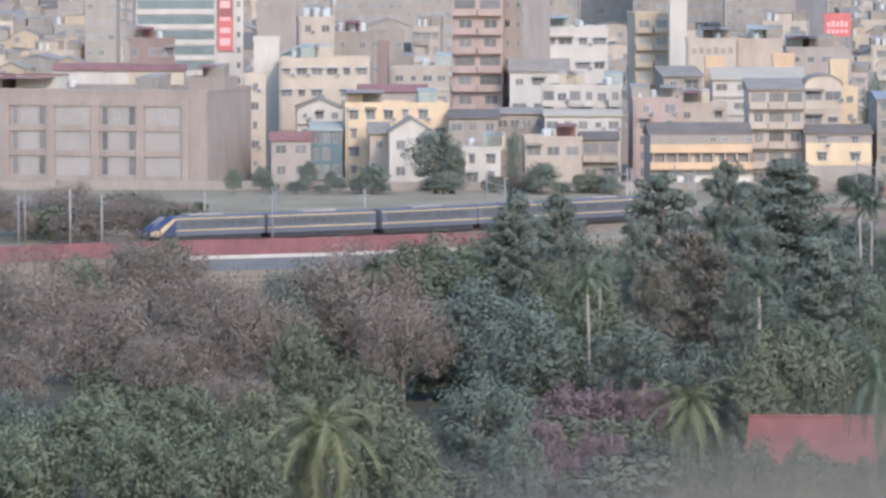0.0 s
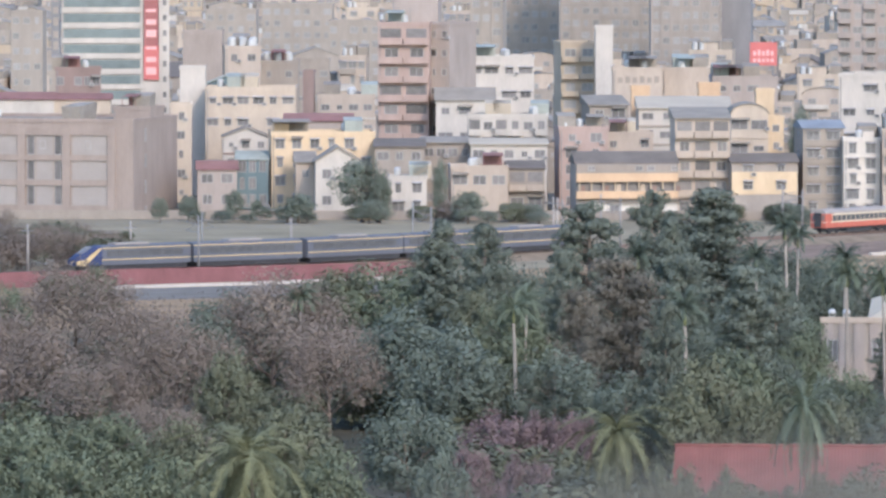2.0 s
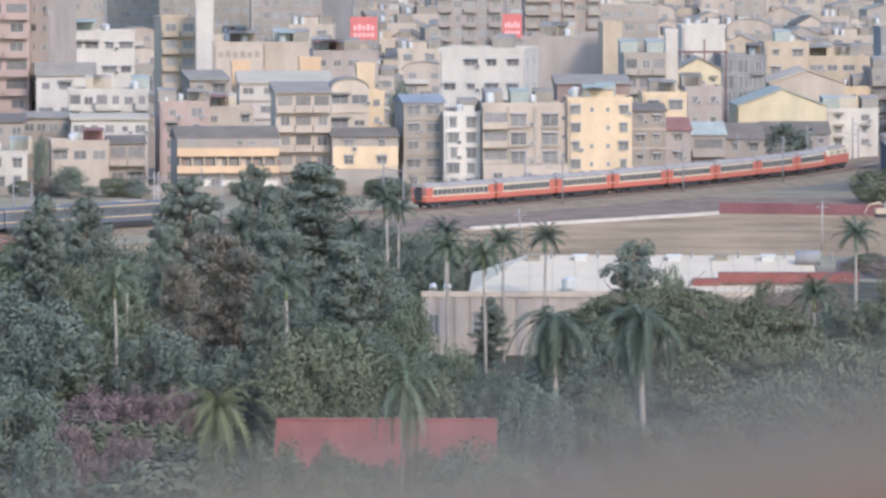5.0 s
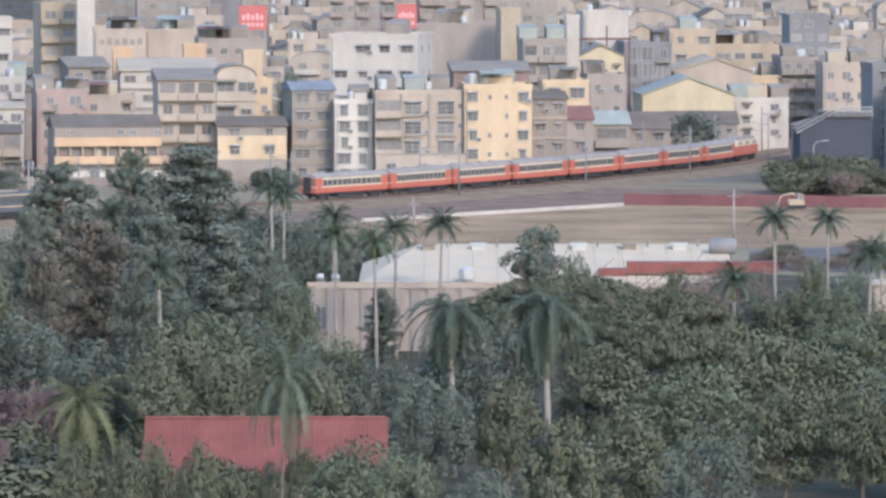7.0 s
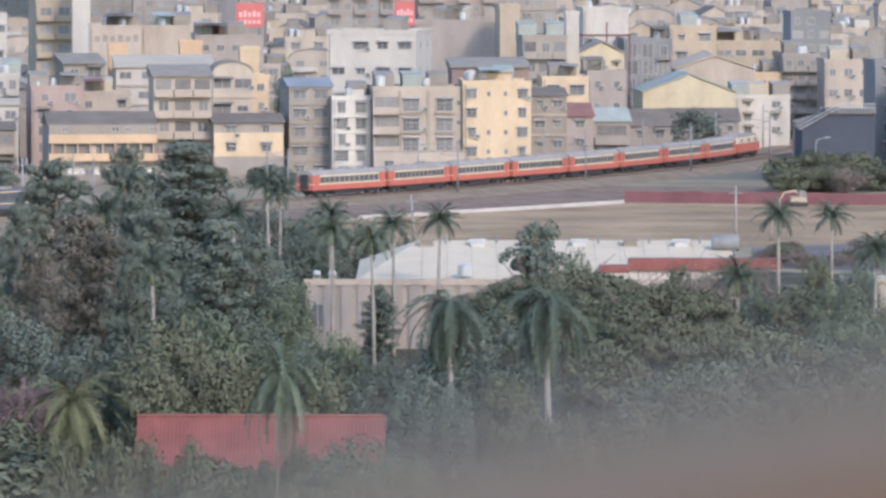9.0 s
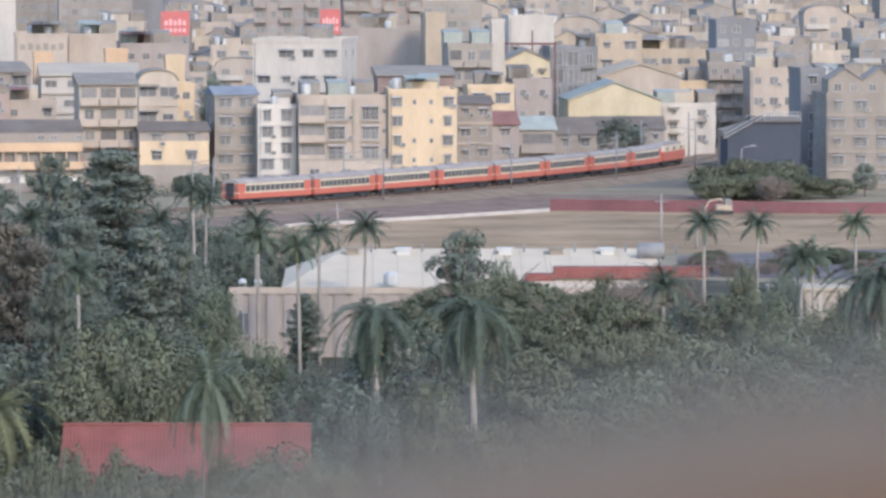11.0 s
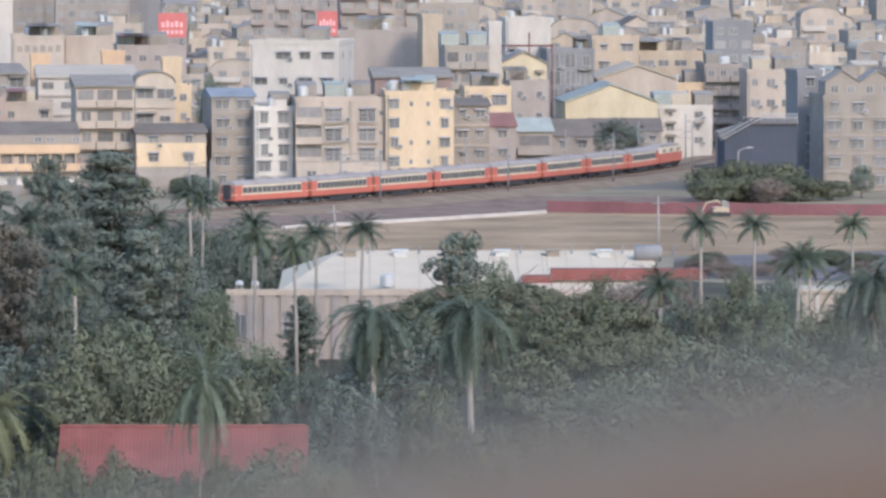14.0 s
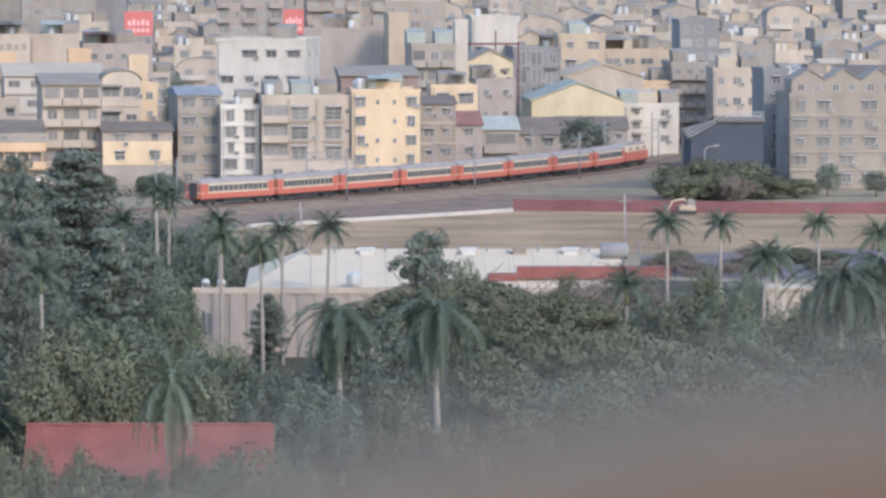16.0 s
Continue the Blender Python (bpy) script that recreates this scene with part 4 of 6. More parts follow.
dark_hall = building(64.19, 1236.31, 7.15, 10.96, 9, 5, 'dark', 'dark sheet-metal hall beside the railway', top='ridge', roof='slate', rows=0, rise=0.71)
building(-62.3, 1272.61, 8.3, 13.5, 10, 8, 'salmon', 'dusty salmon house with two upper windows', rows=5, cols=2, win=(1.9, 1.7), storey=2.7, category='building')
building(-54.72, 1278.29, 8.24, 12.42, 10, 4, 'beige', 'beige flat-roofed house among the town houses', rows=4, cols=3, win=(1.2, 1.3), storey=3.1, category='building')
building(-59.16, 1300.6, 6.86, 17.14, 11, 10, 'concrete', 'grey house with light roof sheet', top='shed', roof='grey', rows=5, cols=2, win=(2.2, 1.6), rise=1.4, storey=3.43, category='building')
building(-46.34, 1312.57, 16.28, 16.27, 14, 4, 'white', 'white house with broad pale roof slab', top='shed', roof='white', rows=5, cols=5, win=(2.0, 1.3), kind='plain', bands='haze', rise=1.69, storey=3.25, category='building')
building(-34.01, 1275.28, 6.41, 16.31, 12, 5, 'cream', 'cream house under an arched grey roof', top='arch', roof='grey', rows=4, cols=2, win=(3.0, 1.5), bands='cream', rise=1.83, storey=4.08, category='building')
building(-29.55, 1278.12, 2.66, 15.17, 8, 5, 'yellow', 'narrow yellow stair tower with one window a floor', rows=5, cols=1, win=(1.2, 1.1), storey=3.03, category='building')
building(-54.82, 1330.11, 3.24, 18.93, 6, 4, 'orange', 'small ochre rooftop house among the town houses', rows=0, roof='white', category='building')
building(-42.84, 1340.13, 3.84, 19.27, 6, 4, 'orange', 'small ochre rooftop house among the town houses', rows=0, roof='white', category='building')
building(-32.97, 1345.11, 3.28, 18.1, 6, 4, 'yellow', 'pale yellow stair box among the town houses', rows=0, category='building')
building(-11.93, 1320.43, 15.12, 21.48, 16, -9, 'white', 'white four-storey building with dark hooded windows', rows=5, cols=4, win=(2.2, 1.3), kind='hood', side=2, storey=4.3, category='building')
building(3.71, 1439.54, 17.56, 20.85, 30, -3, 'pink', 'windowless dusty pink warehouse hall', rows=0, category='building')
building(12.1, 1425.19, 3.6, 23.9, 8, 6, 'tan', 'brown stair tower among the town houses', rows=0, category='building')
building(17.23, 1335.26, 7.49, 20.34, 14, 4, 'haze', 'pale grey stepped house among the town houses', rows=6, cols=3, win=(1.8, 1.4), balcony='haze', storey=3.39, category='building')
building(22.2, 1350.08, 2.23, 24.08, 4, 4, 'white', 'thin white sign tower among the town houses', rows=0, category='building')
building(29.0, 1405.28, 8.09, 23.76, 12, 4, 'white', 'white upper storey block with few openings', rows=6, cols=3, win=(1.0, 1.4), kind='small', skip=((5, 0), (5, 2), (4, 1)), storey=3.96, category='building')
building(27.24, 1352.2, 7.77, 17.48, 14, 3, 'lemon', 'beige gabled workshop front among the town houses', top='gable', roof='concrete', rows=4, cols=3, win=(1.0, 0.9), kind='small', rise=2.13, storey=4.37, category='building')
building(36.18, 1392.29, 8.32, 18.51, 14, 4, 'slate', 'blue-grey tiled building with tall arched windows', rows=6, cols=3, win=(2.0, 2.6), storey=3.08, category='building')
building(45.54, 1434.3, 8.47, 19.94, 12, 4, 'tan', 'tan flat-roofed house among the town houses', rows=6, cols=2, win=(2.0, 1.4), kind='hood', storey=3.32, category='building')
building(55.91, 1436.44, 12.63, 17.12, 14, 4, 'tan', 'pale tan stepped house among the town houses', rows=5, cols=4, win=(2.4, 1.3), storey=3.42, category='building')
building(48.44, 1404.62, 14.19, 13.51, 20, 5, 'beige', 'low hall with pale gabled roof', top='gable', roof='white', rows=0, rise=2.42, category='building')
building(20.31, 1305.27, 7.7, 14.16, 10, 4, 'yellow', 'yellow house with grey window bays', rows=4, cols=2, win=(2.4, 1.6), kind='cage', storey=3.54, category='building')
building(27.56, 1325.34, 6.51, 14.58, 10, 6, 'pink', 'plain pinkish grey house among the town houses', rows=4, cols=2, win=(1.2, 1.1), kind='small', storey=3.64, category='building')
building(7.66, 1272.43, 12.44, 17.3, 10, 4, 'brown', 'house with rust-red sheet top storey', top='shed', roof='grey', rows=0, rise=1.28, category='building')
building(64.5, 1420.29, 6.67, 15.14, 12, 5, 'grey', 'grey house with balconies among the town houses', rows=6, cols=3, win=(1.6, 1.4), balcony='grey', storey=2.52, category='building')
building(70.93, 1520.27, 7.67, 20.9, 14, 4, 'slate', 'dark grey tower block among the town houses', rows=8, cols=3, win=(1.6, 1.4), storey=2.61, category='building')
building(73.39, 1400.39, 11.11, 14.62, 12, 4, 'beige', 'beige low house among the town houses', rows=4, cols=4, win=(1.6, 1.4), storey=3.65, category='building')
building(-49.29, 1402.23, 8.74, 20.6, 16, 3, 'beige', 'blank beige-walled hall among the town houses', rows=0, category='building')
bar_hall = building(-57.87, 1392.24, 9.17, 20.8, 16, 3, 'beige', 'blank beige hall wall with faded lettering bars', rows=0, category='building')
building(-38.64, 1424.43, 12.36, 18.41, 16, 4, 'pink', 'pinkish grey house with dark windows', rows=5, cols=4, win=(2.2, 1.3), storey=3.68, category='building')
building(-72.89, 1480.61, 7.05, 23.77, 12, 10, 'tan', 'tan house with recessed balconies', rows=7, cols=2, win=(2.2, 1.5), balcony='tan', storey=3.4, category='building')
building(-67.42, 1470.12, 3.37, 27.1, 6, 4, 'white', 'slim white tower among the town houses', rows=0, category='building')
factory = building(-160.2, 1255.4, 46.32, 15.3, 26, -11, 'taupe', 'three-storey taupe factory with recessed wall panels', rows=0, category='building')
building(-139.4, 1267.18, 6.77, 17.0, 8, -11, 'taupe', 'taupe stair tower on a factory roof', rows=0, category='building')
building(-102.56, 1248.4, 7.61, 8.88, 12, 6, 'white', 'white gabled house front over a grey base', top='gable', roof='grey', rows=2, cols=2, win=(1.6, 1.5), rise=2.5, storey=4.44)
building(-108.69, 1256.18, 3.35, 8.59, 8, 6, 'beige', 'dim grey annexe under a sloping roof', top='shed', roof='grey', rows=2, cols=1, win=(1.2, 1.2), rise=1.62, storey=4.29)
building(-106.73, 1269.08, 17.69, 12.66, 13, 7, 'yellow', 'yellow three-storey house with many small windows', rows=4, cols=6, win=(1.5, 1.7), kind='hood', rooms=[(-7.0, 2.6, 1.8, 'yellow')], side=1, storey=3.17, category='building')
building(-109.26, 1290.41, 11.78, 14.63, 10, 4, 'pink', 'house with a rust-red sheet roof', top='ridge', roof='red', rows=0, rise=1.11, category='building')
building(-90.37, 1242.28, 6.34, 6.15, 9, 5, 'white', 'small white two-storey house with dark openings', rows=2, cols=2, win=(1.6, 1.5), kind='hood', storey=3.08)
building(-124.3, 1262.35, 6.73, 7.18, 9, 6, 'pink', 'maroon-roofed house with a shaded front', top='ridge', roof='red', rows=2, cols=2, win=(2.0, 1.6), rise=1.27, storey=3.59)
building(-118.79, 1268.28, 5.31, 8.71, 9, 6, 'teal', 'teal-roofed house with glazed front', top='ridge', roof='green', rows=3, cols=3, win=(1.3, 2.0), rise=1.27, storey=2.9)
building(-122.05, 1292.41, 7.87, 11.59, 10, 6, 'white', 'white house with low gable', top='gable', roof='grey', rows=4, cols=3, win=(1.2, 1.2), bands='brown', rise=1.67, storey=2.9, category='building')
building(-123.04, 1312.56, 15.96, 19.12, 14, 4, 'cream', 'cream building with rows of wide windows', rows=5, cols=6, win=(1.9, 1.3), kind='hood', storey=3.82, category='building')
building(-134.52, 1325.16, 4.53, 22.49, 8, 4, 'white', 'plain white tower house among the town houses', rows=0, category='building')
building(-133.67, 1295.2, 3.74, 16.69, 8, 6, 'cream', 'narrow cream house with a window a floor', rows=5, cols=1, win=(1.2, 1.4), storey=3.34, category='building')
building(-131.1, 1352.26, 7.39, 19.17, 10, 4, 'teal', 'pale green gabled rooftop among the town houses', top='gable', roof='green', rows=0, rise=1.65, category='building')
building(-148.4, 1490.27, 7.88, 25.57, 14, 4, 'pink', 'plain maroon-pink block among the town houses', rows=0, category='building')
building(-133.35, 1412.47, 6.74, 24.3, 10, 8, 'beige', 'beige tower house with steel water tanks on top', rows=7, cols=2, win=(1.6, 1.4), tanks=3, storey=3.47, category='building')
building(-127.2, 1420.26, 7.52, 21.34, 10, 4, 'concrete', 'grey concrete house with open windows', rows=5, cols=2, win=(1.2, 1.2), tanks=3, storey=4.27, category='building')
building(-127.19, 1500.24, 6.79, 19.75, 10, 4, 'concrete', 'grey rooftop sheds among the town houses', rows=4, cols=3, win=(1.6, 1.2), storey=4.94, category='building')
building(-119.9, 1400.05, 2.01, 19.91, 8, 3, 'brown', 'narrow maroon tower wall among the town houses', rows=0, category='building')
building(-112.75, 1400.37, 10.6, 15.46, 12, 4, 'beige', 'beige house with a green-edged terrace', rows=4, cols=4, win=(1.6, 1.3), bands='white', storey=3.86, category='building')
office = building(-159.6, 1431.44, 20.69, 45.96, 24, 8, 'white', 'white office tower with green glass bands', rows=0, category='building')
building(-161.14, 1380.44, 8.38, 20.95, 10, 6, 'brown', 'brown scaffolded rooftop house among the town houses', rows=5, cols=5, win=(1.4, 1.5), storey=4.19, category='building')
building(-166.71, 1330.47, 13.36, 17.15, 8, 4, 'white', 'low white rooftop rooms under maroon roofs', top='ridge', roof='red', rows=0, rise=1.14, category='building')
building(-155.11, 1332.35, 10.13, 17.11, 8, 4, 'cream', 'low cream rooftop rooms under maroon roofs', top='ridge', roof='red', rows=0, rise=0.95, category='building')
building(-96.8, 1325.0, 9.07, 30.39, 16, 0, 'salmon', 'tall salmon-tiled apartment tower with deep balcony bands', rows=9, cols=2, win=(3.6, 1.5), balcony='salmon', category='building', storey=3.38)
building(-95.53, 1336.0, 8.32, 40.52, 10, 0, 'pink', 'stepped top of a tan apartment tower', rows=0, category='building')
building(-90.73, 1329.32, 3.96, 30.31, 12, -20, 'pink', 'pinkish side wing of a tan tower', rows=9, cols=2, win=(1.0, 1.2), kind='small', category='building', storey=3.37)
building(-85.41, 1318.36, 10.4, 17.43, 12, 4, 'white', 'white house with a pale sloping roof', top='ridge', roof='grey', rows=4, cols=3, win=(2.2, 1.3), rise=2.08, storey=4.36, category='building')
building(-76.18, 1288.48, 13.8, 15.13, 12, 4, 'white', 'white house crowded with balconies', rows=5, cols=6, win=(1.6, 1.4), balcony='white', bays=(0, 2, 3, 5), storey=3.03, category='building')
building(-85.74, 1272.43, 8.23, 11.45, 9, 6, 'concrete', 'grey low house with shaded openings', rows=3, cols=4, win=(1.6, 1.4), top='shed', roof='grey', rise=0.73, storey=3.82, category='building')
building(-74.64, 1264.45, 12.98, 11.45, 9, 4, 'white', 'low white terrace roofs among the town houses', top='shed', roof='white', rows=3, cols=5, win=(1.6, 1.4), rise=0.72, storey=3.82, category='building')
building(-93.14, 1262.29, 8.45, 11.09, 9, 4, 'concrete', 'low grey house with a flat sheet roof', top='shed', roof='slate', rows=3, cols=3, win=(1.6, 1.4), rise=1.09, storey=3.7, category='building')
building(-78.58, 1246.5, 9.59, 7.74, 11, 6, 'beige', 'beige house with square windows', rows=2, cols=3, win=(2.2, 1.7), skip=((0, 0), (0, 1)), storey=3.87)
building(-70.94, 1250.32, 6.1, 7.93, 10, 6, 'concrete', 'grey house with balcony railings', rows=2, cols=2, win=(2.2, 1.6), top='ridge', roof='slate', balcony='beige', rise=1.08, storey=3.97)
building(-83.99, 1402.44, 12.72, 22.66, 14, 4, 'white', 'white house with wide window strips', rows=5, cols=4, win=(2.6, 1.3), kind='hood', storey=4.53, category='building')
building(-106.98, 1750.0, 7.21, 38.72, 18, 0, 'haze', 'pale grey residential tower among the town houses', rows=12, cols=3, win=(1.6, 1.5), category='building', storey=3.23)
building(-108.0, 1960.51, 14.59, 39.7, 18, 4, 'haze', 'pale grey residential tower in haze', rows=12, cols=6, win=(1.6, 1.5), category='building', bands='grey', storey=3.31)
building(-86.7, 1920.79, 22.6, 40.02, 18, 4, 'haze', 'broad pale residential slab in haze', rows=13, cols=9, win=(1.6, 1.6), category='building', bands='grey', storey=3.08)
building(-64.06, 1850.59, 16.82, 43.33, 18, 4, 'grey', 'grey residential tower with stacked windows', rows=14, cols=7, win=(1.5, 1.7), category='building', storey=3.09)
building(-52.05, 1860.0, 7.2, 43.28, 18, 0, 'slate', 'slate blue tower side among the town houses', rows=0, category='building')
building(-147.47, 1880.34, 12.92, 20.65, 18, 3, 'haze', 'pale slab of flats in haze', rows=6, cols=5, win=(1.6, 1.5), category='building', storey=3.44)
building(-188.38, 1990.35, 13.37, 21.62, 18, 3, 'haze', 'pale block of flats in haze', rows=7, cols=5, win=(1.6, 1.5), category='building', storey=3.09)
building(-175.85, 2050.5, 19.1, 22.17, 18, 3, 'haze', 'pale block of flats in haze', rows=7, cols=7, win=(1.6, 1.5), category='building', storey=3.17)
building(-202.36, 1650.18, 6.96, 26.92, 14, 3, 'haze', 'pale tall house in haze', rows=8, cols=3, win=(1.4, 1.4), storey=3.37, category='building')
building(-18.1, 1744.49, 14.51, 29.97, 18, -4, 'pink', 'grey-pink residential tower with stacked balconies', rows=9, cols=5, win=(2.0, 1.5), category='building', balcony='pink', bays=(0, 2, 4), storey=3.33)
building(3.28, 1790.46, 17.65, 30.67, 18, 3, 'taupe', 'taupe residential block with balconies', rows=10, cols=6, win=(2.0, 1.6), category='building', balcony='haze', bays=(0, 1, 3, 5), storey=3.07)
building(19.6, 1850.37, 14.23, 18.85, 18, 3, 'haze', 'pale apartment block in haze', rows=6, cols=5, win=(2.0, 1.6), category='building', bands='grey', storey=3.14)
for k in range(0, int(TOTAL), 8):
    FOOT.append((along(k)[0].x, along(k)[0].y - 2, 5, 8))
NAMED = len(FOOT)
# ---- signs, halls and works among the houses ----
def rel(b, x, z):
    return x - b.location.x, z


def wall_of(b):
    return next(c for c in b.children if c.name.split('.')[0] == "wall")


def box_part(name, parent, x0, x1, y0, y1, z0, z1, mat, label=""):
    return part(name, Shape().box(x0, x1, y0, y1, z0, z1).mesh(name, mat), parent, None, label)


# the factory: pilasters and floor bands stand proud of pale infill panels
INFILL = paint("grey_infill_panel", (0.31, 0.27, 0.24), 0.8, 0.1, 0.3)
fw = max(v.co.x for v in wall_of(factory).data.vertices)
fh = max(v.co.z for v in wall_of(factory).data.vertices)
for k in range(7):
    x1 = fw - 4.6 - k * 8.0
    for r in range(3):
        z0 = fh - 5.5 - r * 4.25
        if k % 2 == 0:
            box_part("infill_panel", factory, x1 - 6.2, x1, -.04, -.004, z0, z0 + 3.3, INFILL)
        else:
            box_part("infill_panel", factory, x1 - 4.6, x1 - 1.6, -.04, -.004, z0, z0 + 3.3, INFILL)
            for e in (-6.2, -1.4):
                put_window(factory, x1 + e + .7, z0 + 1.65, 1.2, 3.2, "small", -.005)
    box_part("pilaster", factory, x1 + .15, x1 + 1.5, -.35, -.004, -.5, fh - 1.0, WALLS["taupe"])
for r in range(4):
    z0 = fh - 2.2 - r * 4.25
    box_part("floor_band", factory, -fw, fw - 4.2, -.3, -.004, z0, z0 + .9, WALLS["taupe"])
for r in range(4):
    put_window(factory, fw, fh - 2.2 - r * 4.4, .8, 2.2, "small", 7.0, 90)
for k, px in enumerate((-30, -19, -9)):
    roof_room(factory, px, 6, fh + .1, 7.5, 6, 2.6, "white" if k else "cream", "red")
for px in (fw - 8, fw - 16):
    put_window(factory, px, fh - 3.8, 1.0, 1.4, "small", -.005)

# the caged block: a column of balconies before dark shade panels, two bays of caged windows, a plain ground-floor wall
cw = max(v.co.x for v in wall_of(cage_block).data.vertices)
for k in range(3):
    z = 5.85 + k * 3.1
    # no hollow behind the balcony, its shade is this dark panel
    box_part("recess", cage_block, -cw + .25, -3.2, -.03, -.004, z - 1.0, z + 1.3, GLASS)
    box_part("balcony", cage_block, -cw - .1, -3.1, -1.1, -.031, z - 1.45, z - .35, WALLS["beige"])
    for bx in (-1.2, 4.1):
        put_window(cage_block, bx, z, 2.6, 2.0, "cage")
        box_part("sill", cage_block, bx - 1.7, bx + 1.7, -.45, -.004, z - 1.35, z - 1.15, WALLS["haze"])
    part("ac_unit", once("ac", ac_mesh), cage_block, pose(1.0, -.004, z - 1.0))
    put_window(cage_block, 6.3, z + .3, .8, .8, "small")
for px in (-3.0, 1.5, cw - .25):
    box_part("pilaster", cage_block, px - .2, px + .2, -.3, -.004, 4.6, 14.3, WALLS["haze"])
box_part("ground_floor_wall", cage_block, -cw, cw, -1.4, -.004, -.5, 4.7, WALLS["beige"], "plain beige ground-floor wall")
box_part("wall_cap", cage_block, -cw - .1, cw + .1, -1.5, -.004, 4.704, 4.9, WALLS["haze"])
for k in range(3):
    put_window(cage_block, -cw + 2.4 + k * 5.0, 2.9, 1.5, 1.0, "plain", -1.405)

# the long house: grey top wall, two ochre balcony bands with a shaded gallery between, white ground floor
hw = max(v.co.x for v in wall_of(long_house).data.vertices)
box_part("upper_wall", long_house, -hw, hw, -.9, -.004, 7.6, 9.1, WALLS["concrete"])
box_part("balcony_band", long_house, -hw - .05, hw + .05, -1.3, -.004, 6.2, 7.596, WALLS["orange"], "ochre balcony band")
box_part("gallery", long_house, -hw + .1, hw - .1, -.3, -.004, 4.6, 6.196, GLASS, "shaded gallery")
box_part("balcony_band", long_house, -hw - .05, hw + .05, -1.3, -.004, 3.4, 4.596, WALLS["orange"], "ochre balcony band")
for k in range(9):
    gx = -hw + .5 + k * (2 * hw - 1.0) / 8
    box_part("gallery_post", long_house, gx - .12, gx + .12, -1.1, -.304, 4.6, 6.19, WALLS["tan"])
    if k % 3 != 1:
        box_part("curtain", long_house, gx + .3, gx + 1.0, -.36, -.304, 4.6, 5.5 + .3 * (k % 2), WALLS["cream" if k % 2 else "brown"])
    if k in (1, 5, 6, 8):
        put_window(long_house, gx, 8.4, 1.3, .9, "plain", -.905)
for k, gx in enumerate((-hw + 2.2, -hw + 6.4, -hw + 11.5)):
    put_window(long_house, gx, 1.7, 1.6, 1.3, "plain", -.355)
box_part("ground_floor", long_house, -hw, hw, -.35, -.004, -.5, 2.7, WALLS["chalk"], "white ground-floor wall")
box_part("canopy_roof", long_house, -hw, hw, -1.1, -.004, 2.704, 2.9, ROOFS["grey"])

# the office tower: glass bands between white floors, and a tall red sign
ow = max(v.co.x for v in wall_of(office).data.vertices)
oh = max(v.co.z for v in wall_of(office).data.vertices)
for k in range(int(oh / 2.95)):
    z = oh - 2.2 - k * 2.95
    box_part("window_band", office, -ow + .5, ow - 5.6, -.06, -.004, z, z + 1.7, GREEN_GLASS, "green glass window band")
    box_part("sill_band", office, -ow, ow - 5.2, -.25, -.004, z - 1.0, z - .25, WALLS["white"])
    put_window(office, ow - .9, z + .9, .8, 1.2, "small")
    put_window(office, -ow, z + .8, 1.6, 1.6, "plain", 8, -90, True)
    for y in (3, 14, 20):
        put_window(office, -ow, z + .8, 1.6, 1.6, "plain", y, -90, True)
sign = box_part("sign_board", office, ow - 4.9, ow - 2.1, -.5, -.26, 18, oh - 9.0, MAROON_SIGN, "tall maroon vertical sign with pale bars")
part("lower_board", Shape().box(ow - 4.95, ow - 2.05, -.52, -.505, 18, 24.5).mesh("lower_board", RED_SIGN), sign, None, "orange-red lower board")
for k in range(11):
    part("sign_bar", Shape().box(ow - 4.5, ow - 2.5, -.54, -.504, 19 + k * 2.4, 20.4 + k * 2.4 - .4 * (k % 3)).mesh("bar", SIGN_INK), sign)
blue_sign = box_part("side_sign", office, -ow - 1.9, -ow - .3, -.4, -.1, 20, oh - 4, WALLS["slate"], "slate blue vertical sign with pale bars")
for k in range(9):
    part("sign_bar", Shape().box(-ow - 1.6, -ow - .6, -.44, -.404, 21.5 + k * 2.3, 22.8 + k * 2.3 + .3 * (k % 2)).mesh("bar", WALLS["haze"]), blue_sign)
part("sign_bracket", Shape().box(-ow - .3, -ow + .2, -.3, -.004, 21, 21.3).box(-ow - .3, -ow + .2, -.3, -.004, oh - 6, oh - 5.7).mesh("sign_bracket", GALV), office)
box_part("corner_column", office, ow - 1.95, ow - 1.55, -.4, -.004, 0, oh, WALLS["white"])

# faded lettering bars on the beige hall
for k in range(6):
    hb = max(v.co.z for v in wall_of(bar_hall).data.vertices)
    box_part("lettering_bar", bar_hall, -3.6 + k * 1.35, -2.7 + k * 1.35, -.02, -.003, hb - 2.2, hb - 1.2 + .2 * (k % 2), WALLS["concrete"])

# its lower wing falls away to one side
sl = max(v.co.x for v in wall_of(dark_hall).data.vertices)
sh = max(v.co.z for v in wall_of(dark_hall).data.vertices)
part("side_wing", Shape().prism([(-sl - 4.3, -1), (-sl - .01, -1), (-sl - .01, sh - .1), (-sl - 4.3, sh - 2.6)], .0, 8.9).mesh("side_wing", WALLS["dark"]), dark_hall)
part("wing_roof", Shape().prism([(-sl - 4.5, sh - 2.68), (-sl - .01, sh - .08), (-sl - .01, sh + .15), (-sl - 4.5, sh - 2.45)], -.3, 9.2).mesh("wing_roof", ROOFS["slate"]), dark_hall)
